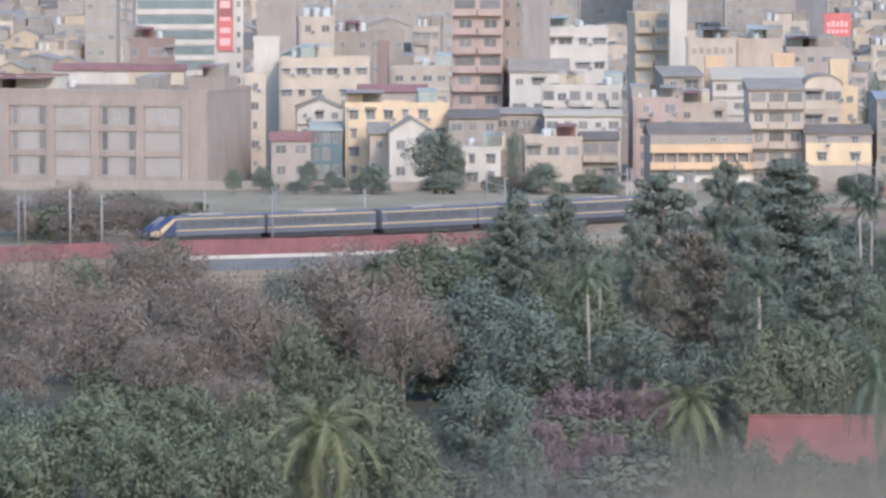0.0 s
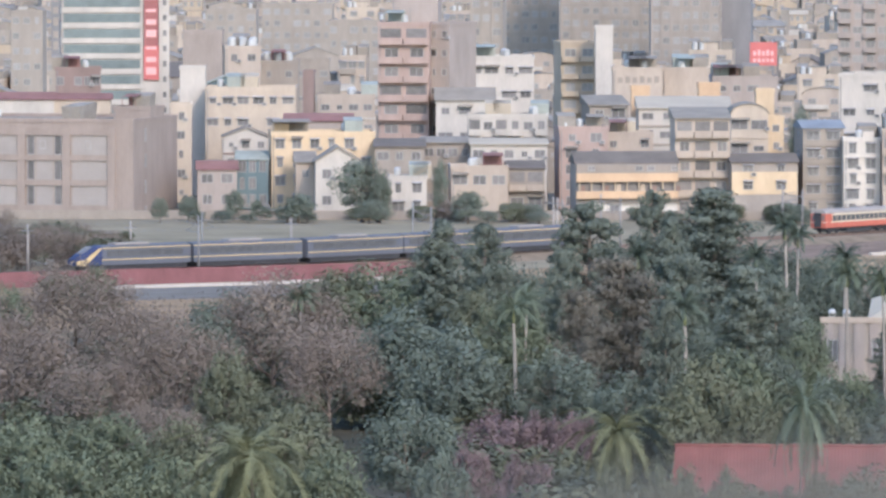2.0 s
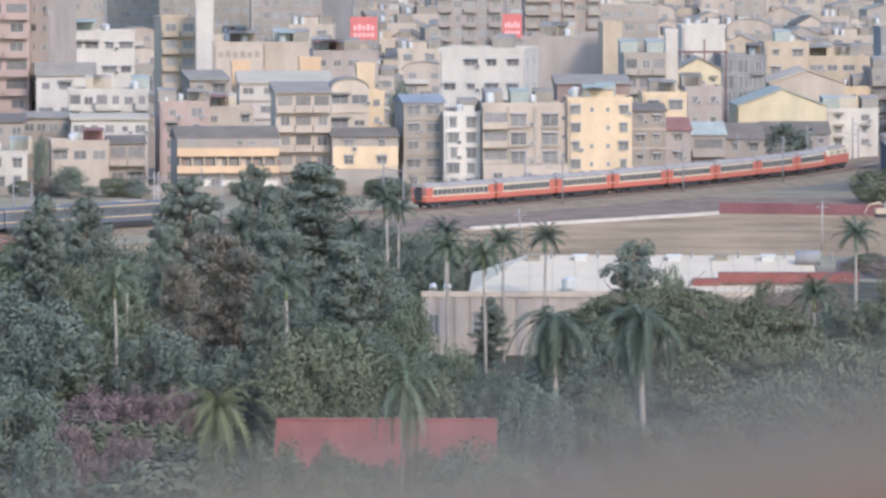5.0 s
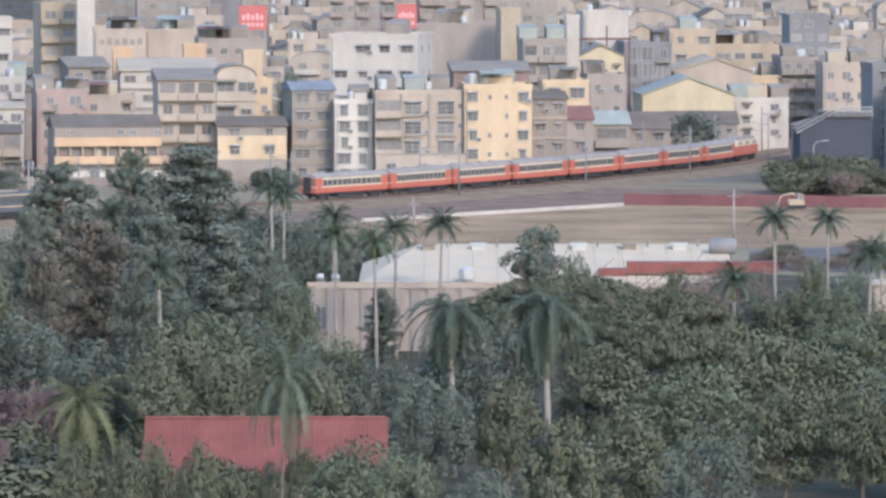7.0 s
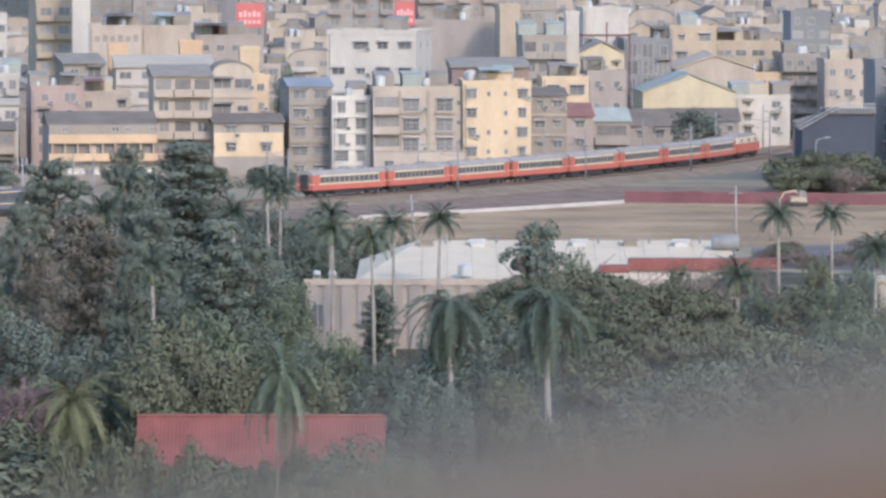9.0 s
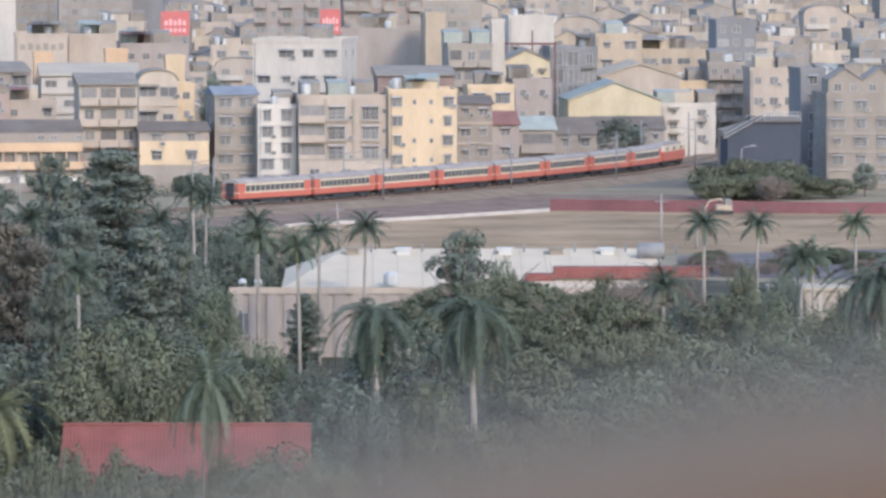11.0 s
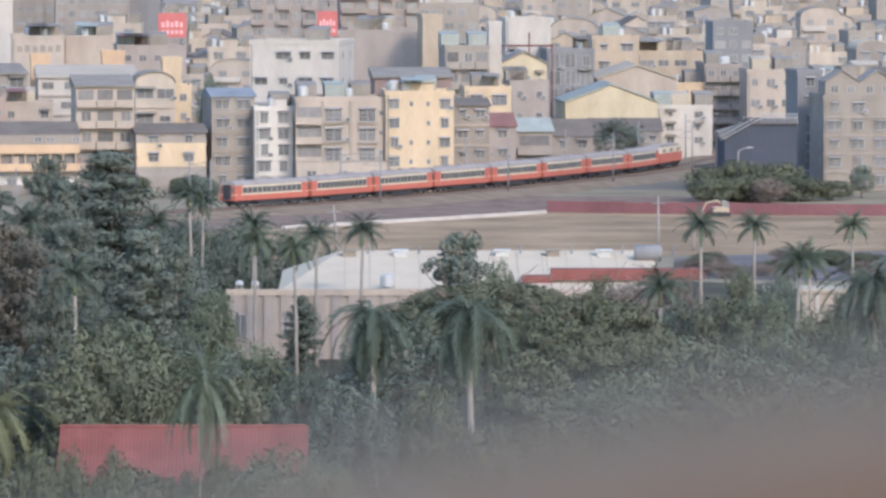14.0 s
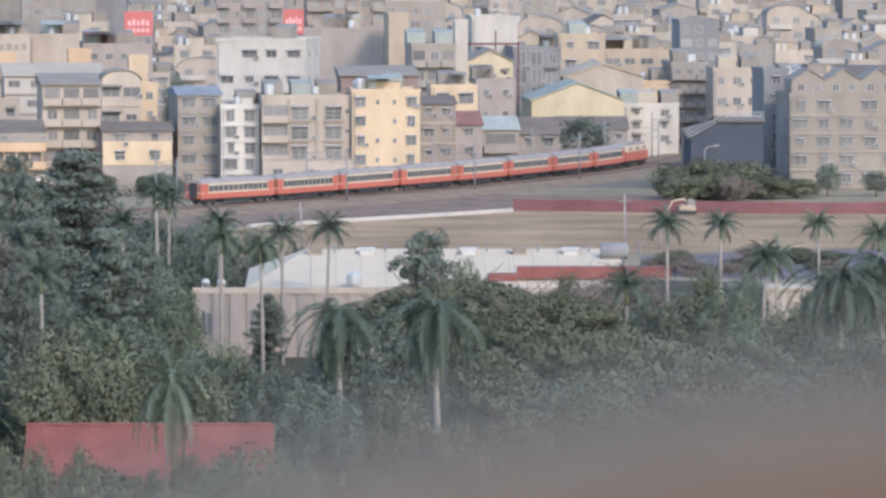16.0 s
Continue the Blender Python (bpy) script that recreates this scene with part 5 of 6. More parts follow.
# pale pipe railing along the dark hall's roof
dw = max(v.co.x for v in wall_of(dark_hall).data.vertices)
dh = max(v.co.z for v in wall_of(dark_hall).data.vertices)
rl = Shape()
for z in (.5, 1.1):
    rl.tube([(-dw - 5, -.3, dh - 3.2 + z), (-dw + 1.5, -.3, dh + .3 + z), (dw, -.3, dh + .3 + z)], [.07] * 3, 5)
for k in range(12):
    px = -dw + 1.5 + k * (2 * dw - 1.5) / 11
    rl.tube([(px, -.3, dh - .1), (px, -.3, dh + 1.45)], [.06, .06], 5)
part("roof_railing", rl.mesh("roof_railing", FRAME), dark_hall, None, "pale pipe railing")


# the low yellow house
hw = max(v.co.x for v in wall_of(low_yellow).data.vertices)
box_part("front_panel", low_yellow, -hw + .05, hw - .05, -.12, -.004, 3.9, 7.7, WALLS["yellow"])
for k in range(2):
    put_window(low_yellow, -hw + (k + .5) * hw, 5.4, 1.5, 1.4, "hood", -.12)
# three gabled rooms stand on the long grey block's roof
lw = max(v.co.x for v in wall_of(long_block).data.vertices)
lh = max(v.co.z for v in wall_of(long_block).data.vertices)
for k in range(4):
    gx = -lw + 3.4 + k * 5.6
    part("roof_gable", Shape().prism([(gx - 2.8, lh + .15), (gx + 2.8, lh + .15), (gx + 2.8, lh + 2.6), (gx, lh + 4.4), (gx - 2.8, lh + 2.6)], 2.2, 9).mesh("roof_gable", WALLS["concrete"]), long_block)
    part("gable_cap", Shape().prism([(gx - 2.79, lh + 2.62), (gx, lh + 4.42), (gx + 2.79, lh + 2.62), (gx + 2.79, lh + 2.8), (gx, lh + 4.62), (gx - 2.79, lh + 2.8)], 1.9, 9.3).mesh("gable_cap", ROOFS["concrete"]), long_block)
    for px in (-1.3, 1.3):
        put_window(long_block, gx + px, lh + 1.5, 1.3, 1.2, "plain", 2.19)


def billboard(x0, x1, z0, z1, y, label):
    b = empty("billboard", pose((x0 + x1) / 2, y, 0), label, "billboard")
    w = (x1 - x0) / 2
    box_part("board", b, -w, w, -.2, .2, z0, z1, RED_SIGN)
    for k in range(5):
        box_part("lettering_bar", b, -w * .75 + k * w * .32, -w * .75 + k * w * .32 + w * .22, -.24, -.204, z0 + (z1 - z0) * .42, z0 + (z1 - z0) * (.62 + .06 * (k % 2)), SIGN_INK)
        box_part("lettering_bar", b, -w * .75 + k * w * .32, -w * .75 + k * w * .32 + w * .22, -.24, -.204, z0 + (z1 - z0) * .14, z0 + (z1 - z0) * .30, SIGN_INK)
    for x in (-w * .7, w * .7):
        part("post", Shape().tube([(x, .45, 0), (x, .45, z1 - .3)], [.25, .2], 6).mesh("post", GALV), b)
    return b


billboard(-43.55, -37.59, 15.7, 20.79, 1655, "large red billboard on steel posts with pale bars")
billboard(-10.67, -6.14, 14.35, 19.8, 1735, "tall red sign board with rows of pale bars")


def steel_frame(x, y, w, h):
    f = empty("steel_frame", pose(x, y, 0), "maroon steel gantry frame between workshops", "gantry")
    for px in (-w, w * .1, w):
        part("post", Shape().box(px - .13, px + .13, -.15, .15, 0, h + (2.0 if px == w * .1 else 0)).mesh("post", MAROON), f)
    part("beam", Shape().box(-w - .3, w + .3, -.28, -.16, h - .5, h - .15).mesh("beam", MAROON), f)
    return f


steel_frame(28.3, 1384.0, 4.4, 20.2)


# ---- the white-roofed hall ----
HALL_ROOF = paint("bright_white_roof_sheet", (0.54, 0.44, 0.315), .9, .1, .2, spec=.08)
ROOF_SEAM = paint("dull_roof_seam", (0.43, 0.37, 0.28), .95, .1, .3, spec=.08)
def hall(x0, x1, z0, z1, y, label):
    w = x1 - x0
    b = empty("hall", pose(x0, y, 0), label, "hall")
    wall = paint("ribbed_beige_wall", (0.33, 0.28, 0.235), .85, .12, .5, .5)
    box_part("wall", b, 5.2, w, 0, 44, -1, z1, wall)
    box_part("end_wall", b, 0, 5.196, 0, 4, -1, z1, wall)
    for k in range(int(w / 1.75)):
        box_part("pilaster", b, .2 + k * 1.75, 1.35 + k * 1.75, -.22, -.004, -1, z1 - .35, WALLS["pink"])
    box_part("cornice", b, -.15, w + .15, -.3, -.004, z1 - .3, z1 + .35, WALLS["beige"])
    for px in (1.3, 6.3, 8.1, 15.2, 17.0):
        put_window(b, px, z1 - 3.4, 1.1, 2.4, "plain", -.225)
    # white sheet roof, hipped at its near end, with two low steps
    r = Shape()
    r.add([(5.2, .6, z1 + .1), (w + 1, .6, z1 + .1), (w + 1, 26, z1 + 3.1), (11.6, 26, z1 + 3.1), (5.2, 44, z1 + .1), (w + 1, 44, z1 + .1)], [(0, 1, 2, 3), (3, 2, 5, 4), (0, 3, 4)])
    part("roof", r.mesh("roof", HALL_ROOF), b, None, "white metal sheet roof")
    sm = once("roof_seam", lambda: Shape().add([(0, .6, .13), (.09, .6, .13), (.09, 26, 3.13), (0, 26, 3.13)], [(0, 1, 2, 3)]).mesh("seam", ROOF_SEAM))
    for k in range(13):
        part("seam", sm, b, pose(12 + k * 2.6, 0, z1 + .012))
    for k in range(7):
        px = 12.5 + k * 5.4
        v = Shape().box(px - .7, px + .7, 22, 23.6, z1 + 2.3, z1 + 3.2, 0, .12).box(px - .9, px + .9, 21.8, 23.8, z1 + 3.2, z1 + 3.35)
        part("roof_vent", v.mesh("roof_vent", STEEL if k % 2 else ROOFS["grey"]), b)
        part("vent_pipe", Shape().tube([(px + 2, 24, z1 + 2.6), (px + 2, 24, z1 + 3.7)], [.12, .12], 6).mesh("pipe", GALV), b)
    box_part("upper_wall", b, 31, 46, 6, 6.4, z1 - 2, z1 + .99, WALLS["white"])
    box_part("red_roof_edge", b, 33.5, 49.4, 5.4, 9, z1 + 1.0, z1 + 2.1, ROOFS["rust"], "rust-red sheet roof edge")
    box_part("lower_red_edge", b, 30.5, 33.49, 5.4, 9, z1 + .7, z1 + 1.4, ROOFS["rust"])
    water_tank(b, 16.5, 1.6, z1 + .1, .8, 1.5)
    t = Shape().tube([(42.6, 20, z1 + 3.1), (42.7, 20, z1 + 3.1), (45.4, 20, z1 + 3.1), (45.5, 20, z1 + 3.1)], [.7, .9, .9, .7], 14)
    t.box(43, 43.2, 19.4, 20.6, z1 + 1.7, z1 + 2.5).box(44.9, 45.1, 19.4, 20.6, z1 + 1.7, z1 + 2.5)
    part("steel_tank", t.mesh("steel_tank", GALV, True), b, None, "horizontal stainless steel tank")
    for px in (1.2, 2.8):
        water_tank(b, px, 1.2, z1 + .2, .45, .7)
    return b


hall(-14.23, 29.49, 1.02, 6.86, 812, "long beige ribbed hall with white metal roof")


def tiled_house(x0, x1, z0, z1, y, label):
    """A long low house seen from above: its red tiled roof slopes to the front."""
    b = empty("long_house", pose(x0, y, 0), label, "house")
    w = x1 - x0
    box_part("wall", b, .6, w, .8, 9, -1, z0 + .1, WALLS["white"])
    r = Shape().add([(0, 0, z0), (w, 0, z0), (w, 5, z1), (0.4, 5, z1), (0, 10, z0), (w, 10, z0), (0, 0, z0 - .2), (w, 0, z0 - .2), (w, 10, z0 - .2), (0, 10, z0 - .2)],
                    [(0, 1, 2, 3), (3, 2, 5, 4), (0, 6, 7, 1), (0, 3, 4, 9, 6)])
    part("roof", r.mesh("roof", ROOFS["rust"]), b, None, "rust-red tiled roof")
    n = int(w / .3)
    rib = once("tile_rib", lambda: Shape().add([(0, -.02, z0 + .0), (.08, -.02, z0 + .02), (.16, -.02, z0), (.16, 4.98, z1), (.08, 4.98, z1 + .025), (0, 4.98, z1)], [(0, 1, 4, 5), (1, 2, 3, 4)]).mesh("roof_tile", ROOFS["rust"]))
    for k in range(n):
        part("roof_tile", rib, b, pose(.3 + k * .3, 0, .012))
    part("ridge_cap", Shape().tube([(0.3, 5, z1 + .02), (w, 5, z1 + .02)], [.16, .16], 8).mesh("ridge_cap", ROOFS["rust"]), b)
    return b


tiled_house(-23.8, -4.6, 3.4, 7.53, 600, "long low house with rust-red tiled roof")


def pale_wall(x0, x1, z0, z1, y, label):
    b = empty("outbuilding", pose(x0, y, 0), label, "building")
    w = x1 - x0
    box_part("wall", b, 0, w, 0, 7, -1, z1, WALLS["beige"])
    box_part("roof", b, -.3, w + .3, -.3, 7.3, z1, z1 + .35, ROOFS["white"])
    for k in range(int(w / 2.2)):
        box_part("pilaster", b, .4 + k * 2.2, .8 + k * 2.2, -.18, -.004, -1, z1 - .1, WALLS["white"])
    return b


pale_wall(40.94, 51.29, 3.43, 7.45, 800, "pale low outbuilding behind palms")


# ---- by the railway and the field ----
def low_wall(name, pts, h, t, mat, label):
    """A low wall or kerb along a line."""
    b = empty(name, pose(pts[0][0], pts[0][1], 0), label, "wall")
    o = Vector((*pts[0], 0))
    for (ax, ay), (bx, by) in zip(pts, pts[1:]):
        a, e = Vector((ax, ay, 0)) - o, Vector((bx, by, 0)) - o
        q = math.degrees(math.atan2(e.y - a.y, e.x - a.x))
        part("wall_length", Shape().box(0, (e - a).length, 0, t, -.3, h, 0, .04).mesh("wall_length", mat), b, pose(a.x, a.y, 0, 0, 0, q))
    return b


low_wall("kerb", [(-11.44, 1107.34), (-5.13, 1116.22), (11.92, 1138.12), (26.69, 1158.96)], .55, .5, CURB, "pale concrete kerb along the bare field")
low_wall("kerb", [(-115.94, 1003.63), (-95.28, 1017.12), (-75.66, 1035.54), (-63.95, 1047.49)], .5, .6, CURB, "pale concrete kerb beside the road")
low_wall("boundary_wall", [(-170.0, 1228.0), (-100.0, 1229.0), (-40.0, 1231.0), (-5.0, 1234.0)], 1.5, .25, WALLS["concrete"], "stained concrete wall before the houses")


def parked_car(x, y, turn, body, label):
    c = empty("car", pose(x, y, 0, 0, 0, turn), label, "car")
    part("body", Shape().prism([(-2.1, .3), (2.1, .3), (2.15, .75), (1.2, .9), (-2.05, .95)], -.82, .82).mesh("body", body), c)
    part("cabin", Shape().prism([(-1.7, .93), (1.15, .9), (.5, 1.42), (-1.2, 1.45)], -.7, .7).mesh("cabin", GLASS), c)
    part("roof", Shape().prism([(-1.15, 1.45), (.48, 1.42), (.4, 1.5), (-1.05, 1.52)], -.68, .68).mesh("roof", body), c)
    for px in (-1.3, 1.3):
        for py in (-.84, .66):
            part("wheel", Shape().add([(px + .31 * math.cos(q * math.pi / 6), py + e, .31 + .31 * math.sin(q * math.pi / 6)) for e in (0, .18) for q in range(12)],
                 [tuple(range(12)), tuple(range(23, 11, -1))] + [(q, q + 12, (q + 1) % 12 + 12, (q + 1) % 12) for q in range(12)]).mesh("wheel", BLACK_CAR), c)
    return c


parked_car(-114.47, 1245.85, 4, WALLS["white"], "white car parked before the houses")
parked_car(-94.94, 1218.6, -6, WALLS["orange"], "tan car parked by the railway side")


def utility_pole(x, y, h, lean, label):
    p = empty("utility_pole", pose(x, y, 0, 0, lean, 0), label, "pole", "poles in the yard")
    part("pole", Shape().tube([(0, 0, 0), (0, 0, h)], [.2, .12], 8).mesh("pole", WEATHERED, True), p)
    part("crossarm", Shape().box(-.9, .9, -.2, -.06, h - 1.0, h - .86).mesh("crossarm", GALV), p)
    return p


utility_pole(-3.83, 1047.36, 6.02, -4, 'weathered concrete pole with a crossarm')
utility_pole(38.94, 1047.36, 7.15, 0, 'weathered concrete pole with a crossarm')
utility_pole(-135.55, 1042.81, 8.07, 0, 'weathered concrete pole with a crossarm')
utility_pole(-130.11, 1035.15, 7.61, 0, 'weathered concrete pole with a crossarm')
utility_pole(-117.24, 1052.14, 7.32, 0, 'weathered concrete pole with a crossarm')
utility_pole(-95.61, 1070.16, 7.17, 0, 'weathered concrete pole with a crossarm')
utility_pole(-59.96, 1134.67, 7.65, 0, 'weathered concrete pole with a crossarm')
utility_pole(-60.46, 1132.57, 7.73, 0, 'weathered concrete pole with a crossarm')
utility_pole(-59.48, 1141.86, 6.97, 0, 'weathered concrete pole with a crossarm')
utility_pole(59.77, 1314.25, 7.07, 0, 'weathered concrete pole with a crossarm')
utility_pole(61.16, 1289.92, 5.55, 2, 'weathered concrete pole with a crossarm')
utility_pole(43.61, 1046.5, 4.89, 0, 'weathered concrete pole with a crossarm')



def street_lamp(x, y, h, label):
    """A slim post whose arm curves over the lane."""
    p = empty("street_lamp", pose(x, y, 0), label, "street lamp")
    part("pole", Shape().tube([(0, 0, 0), (0, 0, h - .8), (.15, 0, h - .25), (.6, 0, h)], [.11, .08, .07, .06], 8).mesh("pole", FRAME, True), p)
    part("arm", Shape().tube([(.6, 0, h), (1.5, 0, h + .2)], [.06, .05], 6).mesh("arm", FRAME, True), p)
    part("lamp_head", Shape().prism([(1.4, h + .08), (2.3, h + .18), (2.3, h + .3), (1.5, h + .32)], -.18, .18).mesh("lamp_head", FRAME), p)
    return p


street_lamp(57.5, 1215.0, 7.6, "pale street lamp with a curved arm by the dark hall")


def excavator(x, y, turn, label):
    e = empty("excavator", pose(x, y, 0, 0, 0, turn), label, "excavator")
    for sy in (-.85, .5):
        part("track", Shape().prism([(-1.2, .1), (-1.0, 0), (1.0, 0), (1.2, .1), (1.2, .45), (1.0, .58), (-1.0, .58), (-1.2, .45)], sy, sy + .38).mesh("track", BLACK_CAR), e)
    part("house", Shape().prism([(-1.3, .62), (1.0, .62), (1.0, 1.2), (.2, 1.45), (-1.2, 1.45), (-1.35, 1.2)], -.8, .8).mesh("house", WALLS["tan"]), e)
    # the cab borrows the haze-paled colour of the far panes
    part("cab", Shape().prism([(.1, 1.451), (1.0, 1.21), (.95, 2.2), (.2, 2.4), (-.1, 2.4), (-.1, 1.46)], -.75, .05).mesh("cab", HAZED_GLASS), e)
    part("boom", Shape().tube([(.9, .3, 1.1), (-.6, .3, 2.3), (-2.2, .3, 2.0)], [.16, .18, .12], 6).mesh("boom", WALLS["tan"]), e)
    part("stick", Shape().tube([(-2.2, .3, 2.0), (-2.9, .3, .7)], [.12, .09], 6).mesh("stick", WALLS["tan"]), e)
    part("bucket", Shape().prism([(-3.2, .1), (-2.6, .0), (-2.5, .6), (-2.9, .75)], 0.0, .6).mesh("bucket", RAIL), e)
    return e


excavator(52.0, 1150.0, 8, "small tan excavator standing on the bare field")


def shed(x, y, w, h, d, wall, roof, label):
    """A low lean-to between the houses."""
    b = empty("shed", pose(x, y, 0), label, "shed")
    box_part("wall", b, -w / 2, w / 2, 0, d, -.5, h, WALLS[wall])
    part("roof", Shape().add([(-w / 2 - .3, -.5, h), (w / 2 + .3, -.5, h), (w / 2 + .3, d, h + .9), (-w / 2 - .3, d, h + .9), (-w / 2 - .3, -.5, h - .1), (w / 2 + .3, -.5, h - .1), (w / 2 + .3, d, h - .1), (-w / 2 - .3, d, h - .1)],
         [(0, 1, 2, 3), (0, 4, 5, 1), (1, 5, 6, 2), (3, 7, 4, 0), (7, 6, 5, 4)]).mesh("roof", ROOFS[roof]), b)
    put_window(b, -w * .2, h * .5, 1.4, 1.2, "plain")
    box_part("door", b, w * .2, w * .2 + .9, -.05, -.004, 0, 2.0, WALLS["brown"])
    return b


lean = random.Random(12)
for k in range(46):
    sx = lean.uniform(-112, 12)
    sy = 1233.5 + lean.uniform(-1.0, 1.5)
    sw = lean.uniform(3.5, 8)
    if all(abs(sx - fx) > fw * .8 + sw / 2 or fy - fd > sy + 5 for fx, fy, fw, fd in FOOT):
        FOOT.append((sx, sy + 2, sw / 2 + .4, 2))
        shed(sx, sy, sw, lean.uniform(2.3, 3.6), 3.2, lean.choice(("white", "concrete", "grey", "cream", "beige")), lean.choice(("grey", "slate", "white", "red", "concrete")), "low lean-to shed with sheet roof by the railway")

# ---- lookout: the ledge that the camera stands at ----
LEDGE_PAINT = paint("weathered_grey_coping", (0.190, 0.146, 0.095), .9, .1, 3.0)
RAIL_PAINT = paint("brown_handrail", (0.115, 0.062, 0.036), .7, .15, 4.0)


def lookout(line, y, rail, ry, label):
    """A slim coping that juts from a tower; only its blurred edge shows."""
    b = empty("lookout_ledge", pose(0, y, 0), label, "ledge")
    pts = line + [(5.2, line[-1][1])]
    part("coping", Shape().prism([(pts[0][0], pts[0][1] - .12), (5.2, line[-1][1] - .3)] + pts[::-1], -.05, .35).mesh("coping", LEDGE_PAINT), b)
    part("tower", Shape().box(4.6, 8.6, .4, 4.4, -1, line[-1][1] - .31).mesh("tower", WALLS["concrete"]), b)
    part("bracket", Shape().box(4.6, 5.2, -.05, .39, line[-1][1] - 1.2, line[-1][1] - .305).box(4.65, 5.15, .3, .5, line[-1][1] - 1.2, line[-1][1] - .31).mesh("bracket", WALLS["concrete"]), b)
    pr = rail + [(5.2, rail[-1][1])]
    part("handrail", Shape().prism([(pr[0][0], pr[0][1] - .1), (5.2, rail[-1][1] - .12)] + pr[::-1], ry - y - .03, ry - y + .03).mesh("handrail", RAIL_PAINT), b)
    part("rail_arm", Shape().box(5.0, 5.2, ry - y + .031, .1, rail[-1][1] - .1, rail[-1][1] - .04).mesh("rail_arm", RAIL_PAINT), b)
    return b


lookout([(-0.385, 55.945), (-0.2466, 55.992), (-0.1314, 56.0170), (-0.0393, 56.0290), (0.0527, 56.0450), (0.1372, 56.0600), (0.305, 56.0840)], -70.8, [(-0.0467, 56.0764), (0.0395, 56.0955), (0.1029, 56.1085), (0.2289, 56.1285)], -71.6, "blurred grey coping and brown rail of a lookout")
lookout([(-0.2264, 49.6816), (-0.1114, 49.7090), (-0.055, 49.7270), (0.0037, 49.7420), (0.0957, 49.7580), (0.1802, 49.7740), (0.3484, 49.7900)], 3.2, [(-0.0145, 49.7861), (0.0718, 49.8051), (0.1352, 49.8172), (0.2614, 49.838)], 2.4, "blurred grey coping and brown rail close to the lens")

# ---- the houses behind, row on row ----
def filler(seed):
    g = random.Random(seed)
    w, h, d = g.uniform(7, 13), g.choice((6.6, 9.8, 9.8, 12.8)), g.uniform(9, 13)
    wall = g.choice(("beige", "beige", "tan", "concrete", "haze", "tan", "concrete", "pink", "beige", "cream", "grey", "haze", "tan"))
    top = g.choice(("flat", "flat", "flat", "shed", "ridge", "gable", "arch"))
    roof = g.choice(("concrete", "grey", "white", "concrete", "green", "slate", "grey", "concrete"))
    kind = g.choice(("plain", "hood", "hood", "cage"))
    n = round(h / 3.2)
    label = "%s %s house with %s roof in the crowded town" % (g.choice(("small", "plain", "weathered", "stepped")), {"haze": "pale grey", "slate": "slate-blue"}.get(wall, wall), {"flat": "flat", "shed": "sloping", "ridge": "ridged", "gable": "gabled", "arch": "arched"}[top])
    b = building(0, -600, w, h, d, 0, wall, label, rows=0, top=top, roof=roof, rise=g.uniform(1.0, 2.2), category="house", tanks=g.choice((0, 1, 2)) if top == "flat" else 0,
                 rooms=[(g.uniform(-w / 4, w / 4), w * g.uniform(.3, .55), g.uniform(2.0, 2.9), g.choice((wall, "concrete", "white", "tan")))] if top == "flat" and g.random() < .8 else ())
    for k in range(max(0, n - 2), n):
        c = g.choice((2, 3))
        for j in range(c):
            if g.random() < .85:
                put_window(b, -w / 2 + (j + .5) * w / c + g.uniform(-.5, .5), h - (n - k - .55) * 3.1, g.choice((1.4, 2.0, 2.6)), 1.4, kind, plain=True)
    if g.random() < .5:
        z = h - 3.1
        part("balcony", Shape().box(-w * .45, w * .1, -1.1, -.004, z - .15, z + .9).mesh("balcony", WALLS[g.choice(("white", "haze", wall, "tan"))]), b)
    return b


FILL = [filler(100 + k) for k in range(26)]
placed = set()
pick = random.Random(3)


class Heap:
    """Gathers copies of finished houses into one mesh, for the far quarters."""

    def __init__(self):
        self.v, self.f, self.i, self.mats, self.n = [], [], [], [], 0
        self.store = {}

    def source(self, ob):
        if ob.name not in self.store:
            rows = []
            for o in ob.children_recursive:
                m = o.matrix_basis if o.parent == ob else o.parent.matrix_basis @ o.matrix_basis
                me = o.data
                co = np.array([tuple(m @ v.co) for v in me.vertices])
                for mt in me.materials:
                    if mt not in self.mats:
                        self.mats.append(mt)
                rows.append((co, [tuple(p.vertices) for p in me.polygons], [self.mats.index(me.materials[p.material_index]) for p in me.polygons]))
            self.store[ob.name] = rows
        return self.store[ob.name]

    def drop(self, ob, m):
        r, t = np.array(m.to_3x3()), np.array(m.translation)
        for co, faces, ids in self.source(ob):
            self.v.append(co @ r.T + t)
            self.f += [tuple(k + self.n for k in f) for f in faces]
            self.i += ids
            self.n += len(co)

    def build(self, name, label):
        me = bpy.data.meshes.new(name)
        me.from_pydata(np.concatenate(self.v).tolist(), [], self.f)
        for mt in self.mats:
            me.materials.append(mt)
        me.polygons.foreach_set("material_index", self.i)
        me.update()
        return tagged(new(name, me), label, "houses", kind="stuff")


